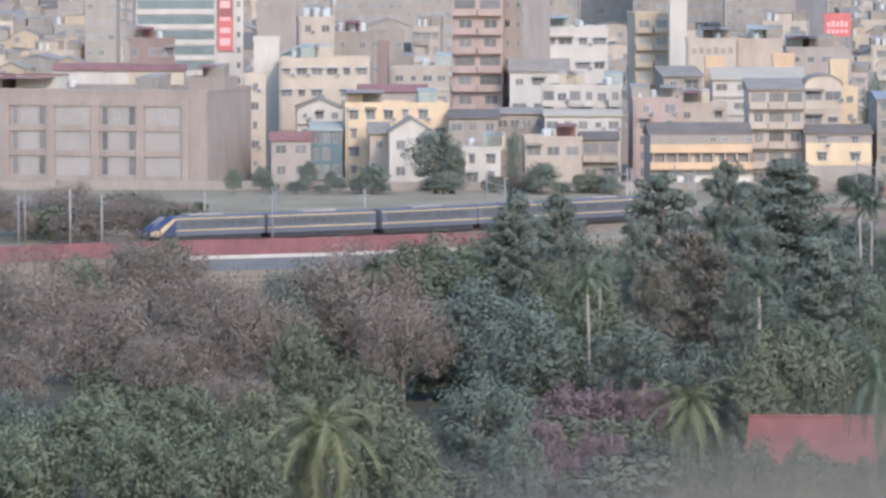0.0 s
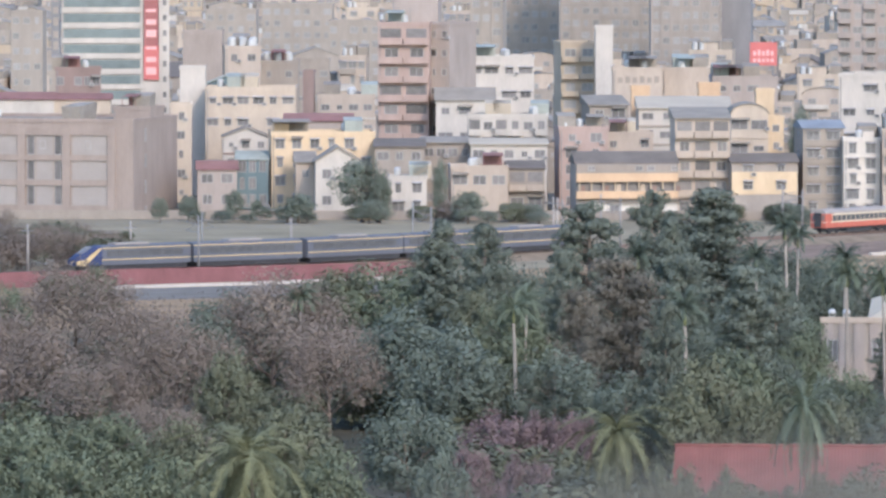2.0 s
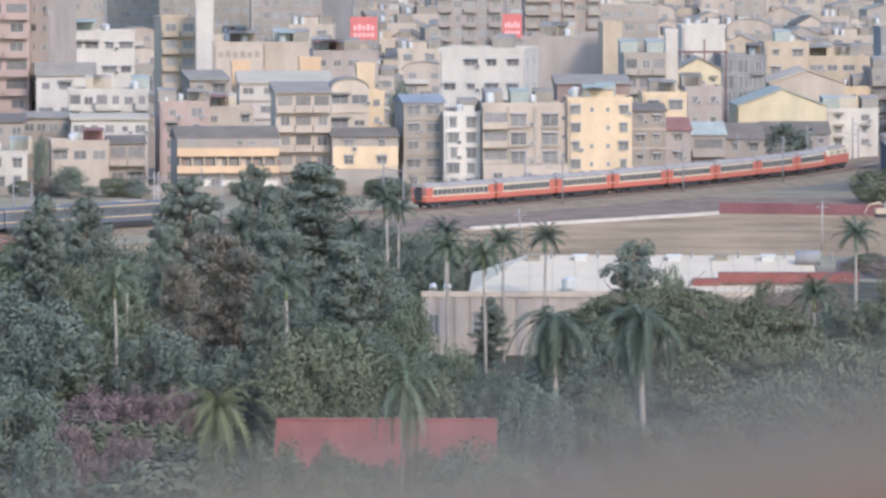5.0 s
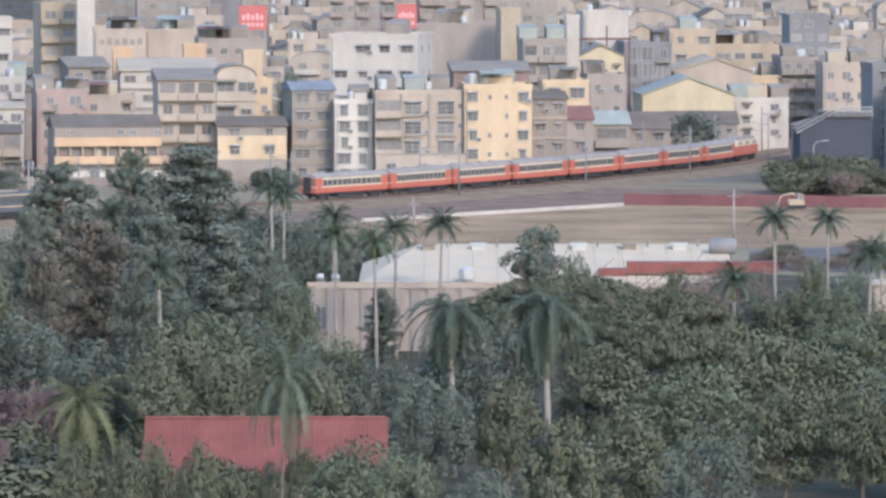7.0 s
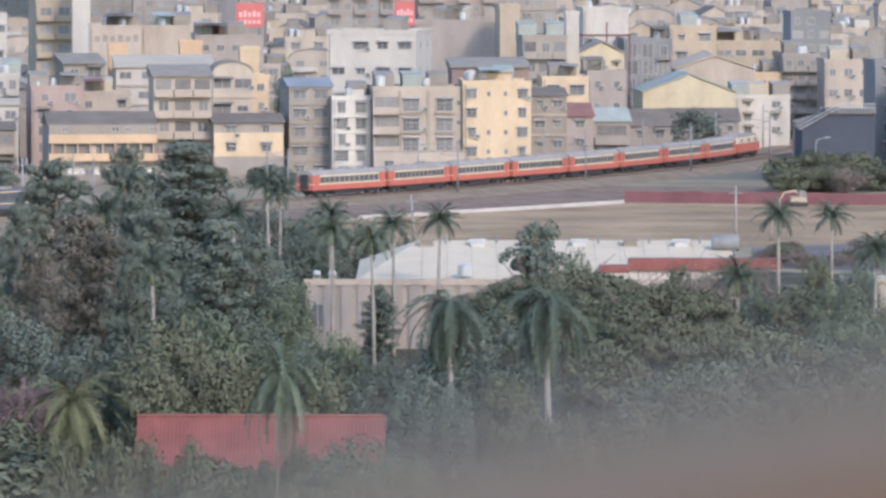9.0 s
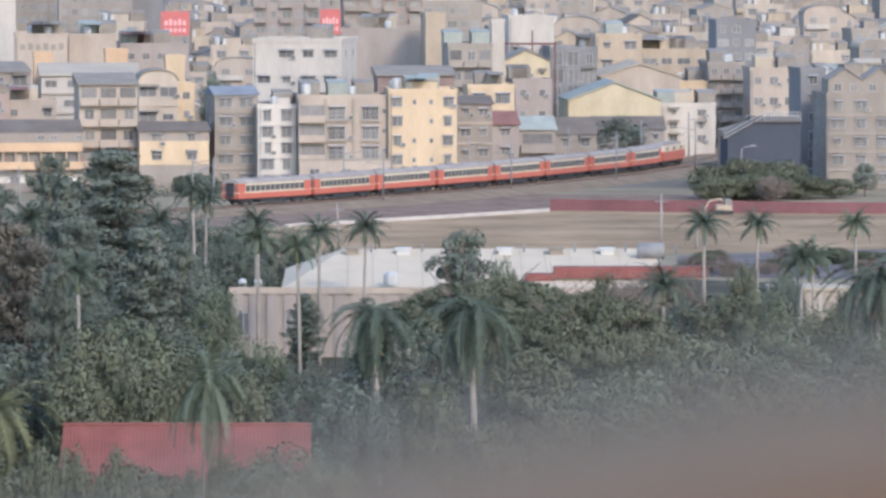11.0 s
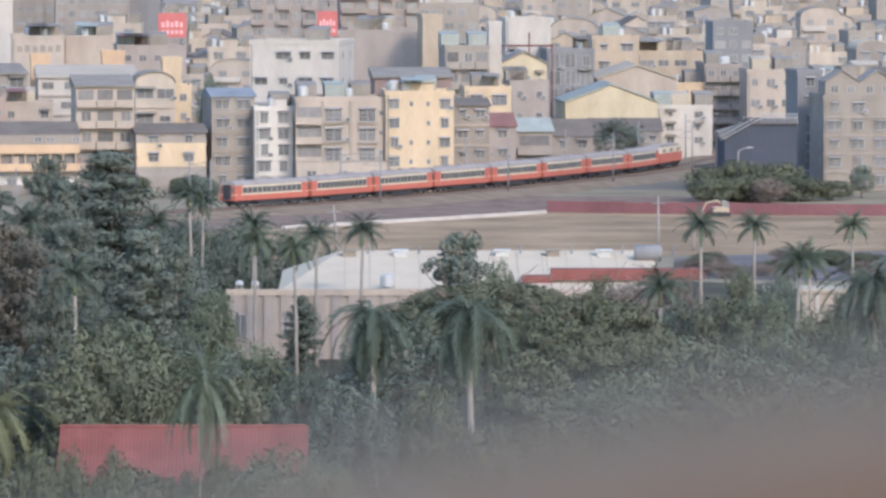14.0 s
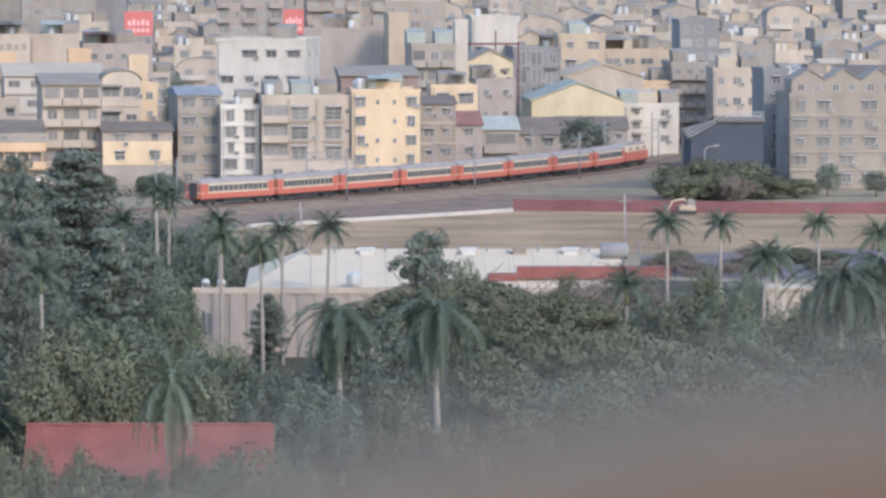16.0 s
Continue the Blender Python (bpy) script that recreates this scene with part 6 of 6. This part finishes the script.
far_town = Heap()
depth = 1312.0
while depth < 3700:
    px = -.132 * (depth + 80) + pick.uniform(-8, 4)
    while px < .074 * depth + 8:
        k = pick.randrange(len(FILL))
        src = FILL[k]
        py = depth + pick.uniform(-13, 13)
        wide = 7.8
        # low houses only among the nearer rows, where the named ones stand
        sc = .78 if depth > 1450 else .62
        clear = all(abs(px + wide / 2 - fx) > fw + 4 or abs(py + 6 - fy) > fd + 6 for fx, fy, fw, fd in FOOT[:NAMED])
        if clear and (depth > 1450 or pick.random() < .5):
            tall = pick.uniform(.8, 1.3) if depth < 1700 else pick.uniform(.8, 1.5)
            m = pose(px + wide / 2, py, 0, 0, 0, pick.uniform(-12, 16)) @ Matrix.Diagonal((sc * pick.uniform(.9, 1.2), sc, sc * tall, 1))
            if k not in placed:
                placed.add(k)
                src.matrix_basis = m
            elif depth < 1560:
                copy_thing(src, m)
            else:
                far_town.drop(src, m)
        px += wide + pick.uniform(.6, 4)
    depth += 42 if depth < 1700 else (52 if depth < 2600 else 90)
far_town.build("distant_houses", "crowded low houses of the hazy town far off")


# ---- trees set out ----
plant('pine', -54.58, 771.17, 0.97, 183, 0.99)
plant('pom', -46.61, 950.09, 1.17, 333, 1.07)
plant('pine', -29.64, 775.53, 1.01, 14, 0.8)
plant('pine', -27.75, 859.66, 1.0, 127, 1.69)
plant('pine_b', -51.96, 809.32, 0.96, 80, 0.78)
plant('pom', -39.3, 970.96, 1.06, 240, 0.6)
plant('pine_rust', -34.27, 757.97, 0.99, 194, 0.98)
plant('pine_rust', -36.97, 713.52, 0.94, 293, 0.58)
plant('pine_b', -17.38, 722.56, 0.91, 110, 0.99)
plant('pine', -19.6, 697.55, 0.94, 93, 1.07)
plant('pine_b', -27.0, 736.79, 1.0, 199, 0.99)
plant('royal', -53.06, 817.19, 0.92, 36)
plant('royal', -43.93, 742.81, 0.92, 316)
plant('royal', -43.48, 718.51, 0.96, 67)
plant('royal', -68.15, 752.96, 0.9, 2)
plant('royal', -58.27, 794.32, 0.93, 110)
plant('royal_b', -33.83, 792.5, 1.0, 84)
plant('royal_b', -25.34, 690.52, 0.99, 148)
plant('royal_b', -19.82, 897.76, 0.91, 101)
plant('royal', -11.11, 788.86, 0.97, 347)
plant('royal_b', -18.22, 878.68, 0.9, 196)
plant('royal_b', -11.7, 819.7, 0.91, 184)
plant('royal', -6.77, 773.08, 0.96, 74)
plant('royal_b', -4.98, 797.54, 0.91, 169)
plant('royal_b', -0.52, 806.18, 0.91, 308)
plant('royal_b', 34.15, 801.28, 0.96, 173)
plant('royal_b', 40.75, 825.53, 0.88, 181)
plant('royal_b', 24.95, 673.52, 0.98, 246)
plant('royal_b', -21.09, 803.05, 0.96, 94)
plant('royal', 42.43, 747.53, 0.97, 90)
plant('royal', 52.06, 840.62, 0.91, 11)
plant('royal', 54.01, 777.42, 1.03, 183)
plant('royal_big', 44.07, 679.88, 1.05, 9)
plant('royal_big', 48.79, 698.53, 1.01, 214)
plant('royal_b', 40.42, 738.3, 0.92, 296)
plant('royal', 53.39, 706.25, 1.02, 231)
plant('royal_big', 0.74, 641.69, 0.94, 92)
plant('royal_big', 8.43, 624.59, 1.02, 100)
plant('coco', -54.1, 541.0, 1.15, 125)
plant('coco', -28.28, 601.04, 0.82, 236)
plant('coco_b', -12.36, 584.0, 1.21, 176, 0.61)
plant('umbrella', 10.97, 707.47, 1.09, 268, 0.98)
plant('umbrella', 19.01, 668.75, 1.05, 236, 0.76)
plant('broad_b', 3.19, 672.98, 0.87, 188, 1.02)
plant('broad', 24.32, 669.29, 0.96, 18, 0.96)
plant('bare', 27.86, 767.14, 0.91, 46, 0.98)
plant('pom', 9.15, 770.0, 1.04, 262, 0.66)
plant('broad_b', 16.9, 733.57, 0.94, 75, 0.32)
plant('broad', 13.8, 798.08, 0.9, 359, 0.37)
plant('broad_c', 32.89, 731.88, 1.01, 159, 0.85)
plant('broad', 36.41, 728.67, 0.94, 156, 0.69)
plant('broad_c', 23.37, 782.55, 0.95, 40, 0.48)
plant('pine', -6.47, 790.0, 0.39, 320, 1.37)
plant('broad_b', -9.11, 881.28, 0.88, 352, 0.66)
plant('broad_b', -14.89, 868.01, 0.9, 247, 0.69)
plant('broad_b', -20.72, 839.48, 0.88, 24, 0.74)
plant('broad_b', -3.9, 849.07, 0.87, 307, 0.32)
plant('broad', -9.57, 653.48, 0.92, 207, 0.72)
plant('broad_c', -17.62, 673.99, 0.93, 304, 1.03)
plant('broad_b', -4.74, 634.32, 0.9, 128, 0.58)
plant('broad', -21.37, 655.5, 0.91, 215, 0.73)
plant('broad_b', -1.05, 610.7, 0.88, 326, 0.69)
plant('broad_c', -10.12, 628.96, 0.93, 252, 0.7)
plant('broad_c', 13.38, 651.44, 0.98, 106, 1.04)
plant('broad', 20.06, 626.11, 0.87, 288, 1.12)
plant('broad_c', 27.93, 652.69, 1.06, 322, 1.04)
plant('broad', 33.93, 660.04, 0.97, 211, 0.98)
plant('broad_c', 5.11, 613.69, 0.94, 222, 0.68)
plant('broad_c', 41.05, 712.11, 0.98, 30, 0.85)
plant('broad', 43.05, 656.63, 0.96, 150, 0.98)
plant('broad_b', 37.13, 620.82, 0.88, 317, 1.09)
plant('broad_c', 46.38, 650.31, 1.05, 267, 1.05)
plant('broad', 35.44, 692.57, 0.91, 249, 0.68)
plant('broad', -64.53, 811.5, 1.10, 162, 1.13)
plant('broad_c', -69.49, 809.57, 1.17, 149, 0.79)
plant('broad_b', -54.99, 728.25, 1.08, 75, 1.22)
plant('broad_b', -48.54, 699.11, 1.02, 272, 0.97)
plant('bare_b', -71.13, 754.29, 1.19, 321, 0.99)
plant('bare', -61.06, 702.36, 1.13, 173, 0.8)
plant('broad_b', -78.16, 746.35, 1.03, 251, 0.79)
plant('broad_b', -76.9, 771.67, 1.04, 280, 0.71)
plant('bare', -99.24, 748.55, 0.96, 184, 0.86)
plant('bare_b', -98.3, 809.85, 0.9, 182, 1.06)
plant('bare', -84.44, 738.14, 1.10, 339, 0.95)
plant('shrub', -118.28, 969.18, 0.93, 156, 1.22)
plant('broad_c', -100.69, 855.68, 0.98, 342, 0.63)
plant('bare_b', -91.94, 697.23, 0.93, 248, 1.0)
plant('bare', -81.78, 680.94, 0.89, 353, 1.02)
plant('bare_b', -74.77, 687.57, 0.98, 174, 0.82)
plant('bare', -69.05, 613.96, 0.94, 297, 0.8)
plant('broad_c', -68.68, 675.21, 1.05, 242, 0.71)
plant('bare_b', -104.22, 750.12, 0.96, 128, 0.88)
plant('broad_b', -110.27, 773.61, 0.9, 140, 0.76)
plant('bare', -97.36, 665.93, 0.91, 256, 1.05)
plant('broad', -105.6, 801.32, 0.94, 182, 0.56)
plant('broad', -78.32, 590.92, 0.9, 329, 0.9)
plant('broad', -71.99, 594.95, 0.9, 209, 0.87)
plant('broad_b', -85.47, 590.16, 0.9, 88, 0.86)
plant('broad_c', -63.9, 581.57, 1.05, 352, 0.72)
plant('broad', -70.7, 549.28, 0.91, 186, 0.87)
plant('broad', -60.93, 533.05, 0.98, 265, 0.75)
plant('broad', -79.61, 555.26, 0.87, 85, 0.91)
plant('broad_c', -56.46, 594.61, 1.06, 244, 0.73)
plant('broad_b', -47.36, 616.82, 0.9, 40, 0.91)
plant('broad_b', -40.07, 549.96, 0.95, 213, 0.51)
plant('broad', -49.6, 556.58, 0.87, 297, 0.76)
plant('broad', -56.31, 555.09, 0.92, 215, 0.72)
plant('plum', -40.11, 633.97, 0.92, 283, 0.85)
plant('plum', -36.12, 635.76, 0.98, 326, 0.72)
plant('plum', -33.81, 646.47, 0.91, 14, 0.55)
plant('plum', -41.05, 603.28, 0.9, 300, 0.61)
plant('plum', -35.25, 586.09, 0.94, 332, 0.69)
plant('broad_b', -38.45, 697.79, 0.88, 351, 0.87)
plant('broad_b', -29.77, 661.78, 0.88, 21, 0.83)
plant('broad_c', -22.53, 650.0, 1.17, 241, 0.8)
plant('broad', -19.69, 660.0, 1.06, 115, 0.71)
plant('broad_c', -23.49, 632.0, 1.03, 84, 0.68)
plant('broad_c', -17.97, 634.0, 1.01, 27, 0.73)
plant('broad_b', -11.08, 648.0, 0.91, 68, 0.71)
plant('broad', -45.59, 746.28, 1.02, 92, 0.87)
plant('broad_c', -50.22, 764.43, 1.17, 280, 0.65)
plant('broad', -15.6, 719.64, 0.86, 238, 0.75)
plant('broad_b', -23.45, 755.62, 0.9, 339, 0.74)
plant('broad_b', -20.67, 905.01, 0.94, 302, 0.8)
plant('broad_b', -15.06, 904.98, 0.88, 191, 0.68)
plant('broad_b', -58.05, 872.4, 0.86, 207, 0.67)
plant('broad_b', -50.59, 818.95, 1.15, 209, 0.64)
plant('broad_b', -47.61, 835.58, 0.97, 352, 0.62)
plant('pine_b', -40.6, 752.8, 0.99, 191, 0.66)
plant('broad_b', -38.51, 860.81, 0.98, 281, 0.68)
plant('broad_b', -34.43, 859.33, 0.94, 48, 0.61)
plant('broad', -58.42, 796.61, 1.04, 262, 0.8)
plant('broad_b', -22.93, 828.6, 0.9, 297, 0.61)
plant('broad_b', -17.7, 785.53, 0.9, 180, 0.72)
plant('broad_b', -22.58, 778.92, 0.96, 214, 0.67)
plant('broad', -14.49, 736.69, 0.91, 288, 0.63)
plant('broad_b', -16.17, 674.24, 0.94, 189, 0.59)
plant('broad_b', -25.58, 736.19, 0.92, 80, 0.62)
plant('pine_b', -26.31, 661.58, 0.96, 288, 0.74)
plant('broad', -3.14, 519.73, 0.93, 179, 0.62)
plant('broad', -6.37, 540.47, 0.87, 289, 0.81)
plant('broad_b', 2.8, 512.51, 0.9, 288, 0.59)
plant('broad_c', 8.5, 547.53, 1.07, 252, 0.75)
plant('broad_c', 13.91, 576.42, 0.98, 81, 0.83)
plant('broad_b', 18.64, 545.2, 0.95, 154, 0.64)
plant('broad_c', 26.66, 602.41, 0.93, 157, 0.94)
plant('broad_c', 32.55, 599.32, 1.0, 62, 0.74)
plant('broad_c', 39.79, 606.8, 0.96, 20, 0.94)
plant('broad', 43.9, 591.58, 0.96, 6, 0.85)
plant('broad_c', 53.85, 673.57, 1.0, 140, 1.0)
plant('broad_c', -20.51, 542.64, 0.96, 242, 0.4)
plant('broad_c', -17.05, 530.01, 1.04, 125, 0.37)
plant('broad_c', -25.94, 534.81, 1.0, 79, 0.38)
plant('broad_c', -22.39, 533.66, 1.03, 146, 0.37)
plant('street', -97.5, 1231.0, 1.0, 30, 1.0)
plant('street', -106.49, 1215.0, 0.49, 150, 1.24)
plant('street', -93.94, 1228.0, 0.74, 252, 0.64)
plant('street', -79.22, 1225.0, 0.46, 311, 1.09)
plant('street', -129.32, 1215.0, 0.41, 243, 0.85)
plant('street', -125.33, 1222.0, 0.42, 64, 0.96)
plant('street', -118.11, 1225.0, 0.5, 153, 0.8)
plant('street', -114.26, 1224.0, 0.35, 144, 0.77)
plant('shrub', -71.57, 1222.0, 0.84, 273, 1.14)
plant('street', -68.31, 1222.0, 0.3, 172, 1.37)
plant('street', 42.85, 1325.0, 0.88, 314, 1.25)
plant('street', -24.89, 1222.0, 0.3, 151, 1.55)
plant('shrub', -28.35, 1220.0, 0.79, 271, 1.01)
plant('shrub', 58.19, 1200.0, 1.09, 13, 1.01)
plant('shrub', 52.8, 1195.0, 1.03, 237, 1.06)
plant('shrub_b', 61.38, 1195.0, 0.92, 349, 1.0)
plant('street', 76.53, 1215.0, 0.51, 67, 0.92)
plant('street', 83.96, 1215.0, 0.39, 18, 1.21)
plant('street', -84.3, 1231.0, 1.0, 130, .3)
plant('street', -70.5, 1226.0, .27, 60, 2.0)
plant('shrub', 52.5, 1206.0, 1.35, 50, .9)
plant('shrub', 57.0, 1209.0, 1.6, 150, .8)
plant('shrub', 63.5, 1209.0, 1.5, 250, .9)
plant('street', 60.0, 1212.0, .55, 250, .7)
plant('shrub', 66.5, 1203.0, 1.0, 80, 1.3)
plant('shrub', 71.5, 1207.0, .8, 200, 1.4)
plant('shrub', 56.0, 1204.0, .7, 20, 1.5)
plant('shrub', 60.76, 1205.0, 1.14, 1, 0.83)
plant('street', -26.0, 1300.0, 1.7, 129, 0.3)
plant('shrub', -133.59, 1100.87, 0.57, 279, 0.88)
plant('shrub_b', -137.47, 1090.92, 0.47, 323, 1.06)
plant('shrub_b', -119.92, 1089.42, 0.42, 100, 1.16)
plant('shrub_b', -136.5, 1094.9, 0.55, 355, 1.11)
plant('shrub_b', -132.75, 1103.93, 0.57, 73, 0.87)
plant('shrub_b', -126.09, 1085.29, 0.46, 217, 1.03)
plant('shrub', -128.46, 1152.93, 0.38, 43, 1.12)
plant('shrub_b', -135.15, 1156.25, 0.43, 35, 1.2)
plant('shrub', -133.33, 1154.32, 0.37, 330, 1.13)
plant('shrub_b', -149.42, 1083.29, 0.51, 224, 0.86)
plant('shrub', -133.72, 1123.09, 0.32, 109, 0.82)
plant('shrub', -154.87, 1124.61, 0.38, 292, 1.03)
plant('shrub_b', 43.99, 978.84, 0.48, 27, 1.88)
plant('shrub_b', 55.65, 992.93, 0.21, 208, 1.65)
plant('shrub_b', 54.58, 975.58, 0.25, 260, 1.84)
plant('shrub', 43.84, 1005.42, 0.44, 44, 1.74)
plant('shrub_b', 62.85, 988.24, 0.39, 225, 1.74)
plant('shrub', 51.2, 989.48, 0.36, 67, 1.93)
plant('shrub', 63.49, 1001.89, 0.47, 114, 1.75)
plant('shrub', 41.98, 993.6, 0.45, 160, 1.33)
plant('shrub_b', 52.8, 994.14, 0.44, 295, 1.87)
plant('shrub_b', 45.68, 993.15, 0.21, 102, 2.0)
plant('shrub_b', 60.99, 975.11, 0.33, 160, 1.58)
plant('shrub', 60.45, 1016.75, 0.4, 67, 1.77)
plant('shrub_b', 49.43, 978.22, 0.42, 359, 1.63)
plant('shrub_b', 40.5, 978.74, 0.3, 156, 1.37)
plant('shrub', 44.93, 984.66, 0.21, 277, 1.96)
plant('shrub_b', 54.49, 1015.4, 0.49, 182, 1.64)
plant('shrub_b', 44.25, 972.14, 0.27, 219, 1.33)
plant('shrub_b', 43.94, 999.48, 0.38, 83, 1.93)
plant('shrub_b', 40.72, 991.4, 0.39, 73, 1.65)
plant('shrub_b', 62.74, 979.22, 0.3, 228, 2.11)
plant('shrub', 50.84, 995.9, 0.21, 342, 2.14)
plant('shrub_b', 51.48, 971.33, 0.23, 214, 1.89)
plant('shrub_b', 44.87, 1016.7, 0.34, 181, 1.59)
plant('shrub_b', 44.5, 1003.35, 0.29, 264, 1.56)
plant('shrub', 59.25, 1005.04, 0.44, 339, 2.04)
plant('shrub', 60.87, 987.32, 0.3, 73, 2.03)
plant('broad_b', 29.35, 735.45, 0.92, 19, 0.4)
plant('broad_b', 41.86, 792.4, 0.87, 203, 0.45)
plant('broad_b', 41.29, 774.36, 0.87, 144, 0.39)
plant('broad_b', 45.11, 736.71, 0.97, 102, 0.46)
plant('broad_c', 37.17, 781.41, 1.04, 165, 0.39)
plant('broad', 50.18, 749.08, 0.91, 240, 0.69)
plant('shrub', -10.21, 1227.36, 0.56, 5, 0.95)
plant('street', -44.49, 1227.35, 0.14, 347, 0.91)
plant('street', -83.49, 1225.68, 0.26, 353, 1.1)
plant('shrub_b', 5.66, 1228.71, 0.66, 31, 1.17)
plant('street', -18.78, 1225.54, 0.11, 267, 1.0)
plant('shrub', -86.91, 1223.19, 0.69, 211, 1.05)
plant('shrub_b', -1.42, 1224.92, 0.48, 19, 1.28)
plant('shrub', -35.9, 1229.7, 0.73, 310, 1.21)
plant('street', -97.24, 1226.62, 0.15, 278, 1.11)
plant('street', 3.89, 1227.7, 0.18, 334, 1.16)
plant('shrub', -97.44, 1227.74, 0.56, 55, 1.32)
plant('shrub', -6.73, 1227.82, 0.49, 51, 1.01)
plant('street', -84.36, 1224.87, 0.12, 85, 0.94)
plant('shrub_b', -70.07, 1224.3, 0.38, 289, 1.21)
plant('street', -39.89, 1226.82, 0.23, 217, 1.14)
plant('street', -45.7, 1224.71, 0.2, 309, 1.34)
plant('shrub', -81.02, 1225.95, 0.41, 288, 1.18)
plant('shrub', -50.07, 1226.04, 0.68, 330, 1.29)
plant('street', -81.09, 1223.53, 0.17, 265, 1.38)
plant('shrub_b', -82.65, 1228.95, 0.56, 117, 1.35)
plant('street', -43.17, 1228.58, 0.11, 344, 0.98)
plant('street', -112.65, 1224.06, 0.24, 294, 1.28)
plant('shrub', -27.08, 1228.71, 0.74, 281, 1.38)
plant('street', -41.86, 1229.76, 0.17, 33, 1.0)
plant('shrub_b', -81.88, 1224.21, 0.89, 42, 1.02)
plant('street', 0.21, 1226.26, 0.13, 305, 1.38)
plant('street', -107.34, 1223.02, 0.35, 36, 1.15)
plant('street', -0.3, 1227.99, 0.13, 245, 1.4)
plant('shrub', -25.13, 1224.37, 0.56, 148, 1.35)
plant('street', -39.55, 1228.36, 0.21, 151, 1.1)
plant('shrub', -23.92, 588.0, 1.49, 112, 0.38)
plant('broad_c', -21.73, 588.0, 0.54, 341, 0.61)
plant('shrub', -19.54, 588.0, 1.25, 138, 0.49)
plant('shrub', -17.35, 588.0, 1.49, 92, 0.5)
plant('shrub', -15.17, 588.0, 1.32, 47, 0.49)
plant('broad', -12.98, 588.0, 0.45, 42, 0.6)
plant('broad_c', -10.8, 588.0, 0.61, 8, 0.58)
plant('broad', -8.62, 588.0, 0.51, 234, 0.72)
plant('shrub', -6.43, 588.0, 1.39, 111, 0.4)
plant('shrub', -4.25, 588.0, 1.47, 241, 0.37)
plant('shrub', -2.07, 588.0, 1.35, 306, 0.49)
plant('street', -123.36, 1216.0, 0.2, 351, 1.98)
plant('street', -119.16, 1216.0, 0.2, 260, 2.21)
plant('street', -114.96, 1216.0, 0.15, 27, 2.62)
plant('street', -108.44, 1216.0, 0.3, 201, 1.82)
plant('street', -105.18, 1216.0, 0.2, 303, 2.17)
plant('street', -94.93, 1216.0, 0.38, 110, 1.59)
plant('street', -93.07, 1216.0, 0.26, 215, 1.81)
plant('street', -78.67, 1216.0, 0.53, 221, 1.23)
plant('street', -75.41, 1216.0, 0.21, 7, 2.1)
plant('street', -67.06, 1216.0, 0.2, 155, 2.38)
plant('street', -26.78, 1216.0, 0.37, 216, 1.27)
plant('street', -23.55, 1216.0, 0.18, 189, 2.22)
# scrub behind the railway's far side and undergrowth between the trees
under = random.Random(41)
for k in range(13):
    plant(("shrub", "bare_b", "shrub_b", "bare")[k % 4], -152 + k * 2.7 + under.uniform(-1, 1), 1048 + (k % 3) * 11, (1.5, .5, 1.4, .45)[k % 4] * under.uniform(.85, 1.15), under.uniform(0, 360), under.uniform(.9, 1.3))
for k in range(64):
    uy = under.uniform(560, 800)
    ux = under.uniform(-.118, -.035) * (uy + 74)
    plant("shrub", ux, uy, under.uniform(.9, 1.7), under.uniform(0, 360), under.uniform(.9, 1.4), 0.0, "low green undergrowth bush among the trees")
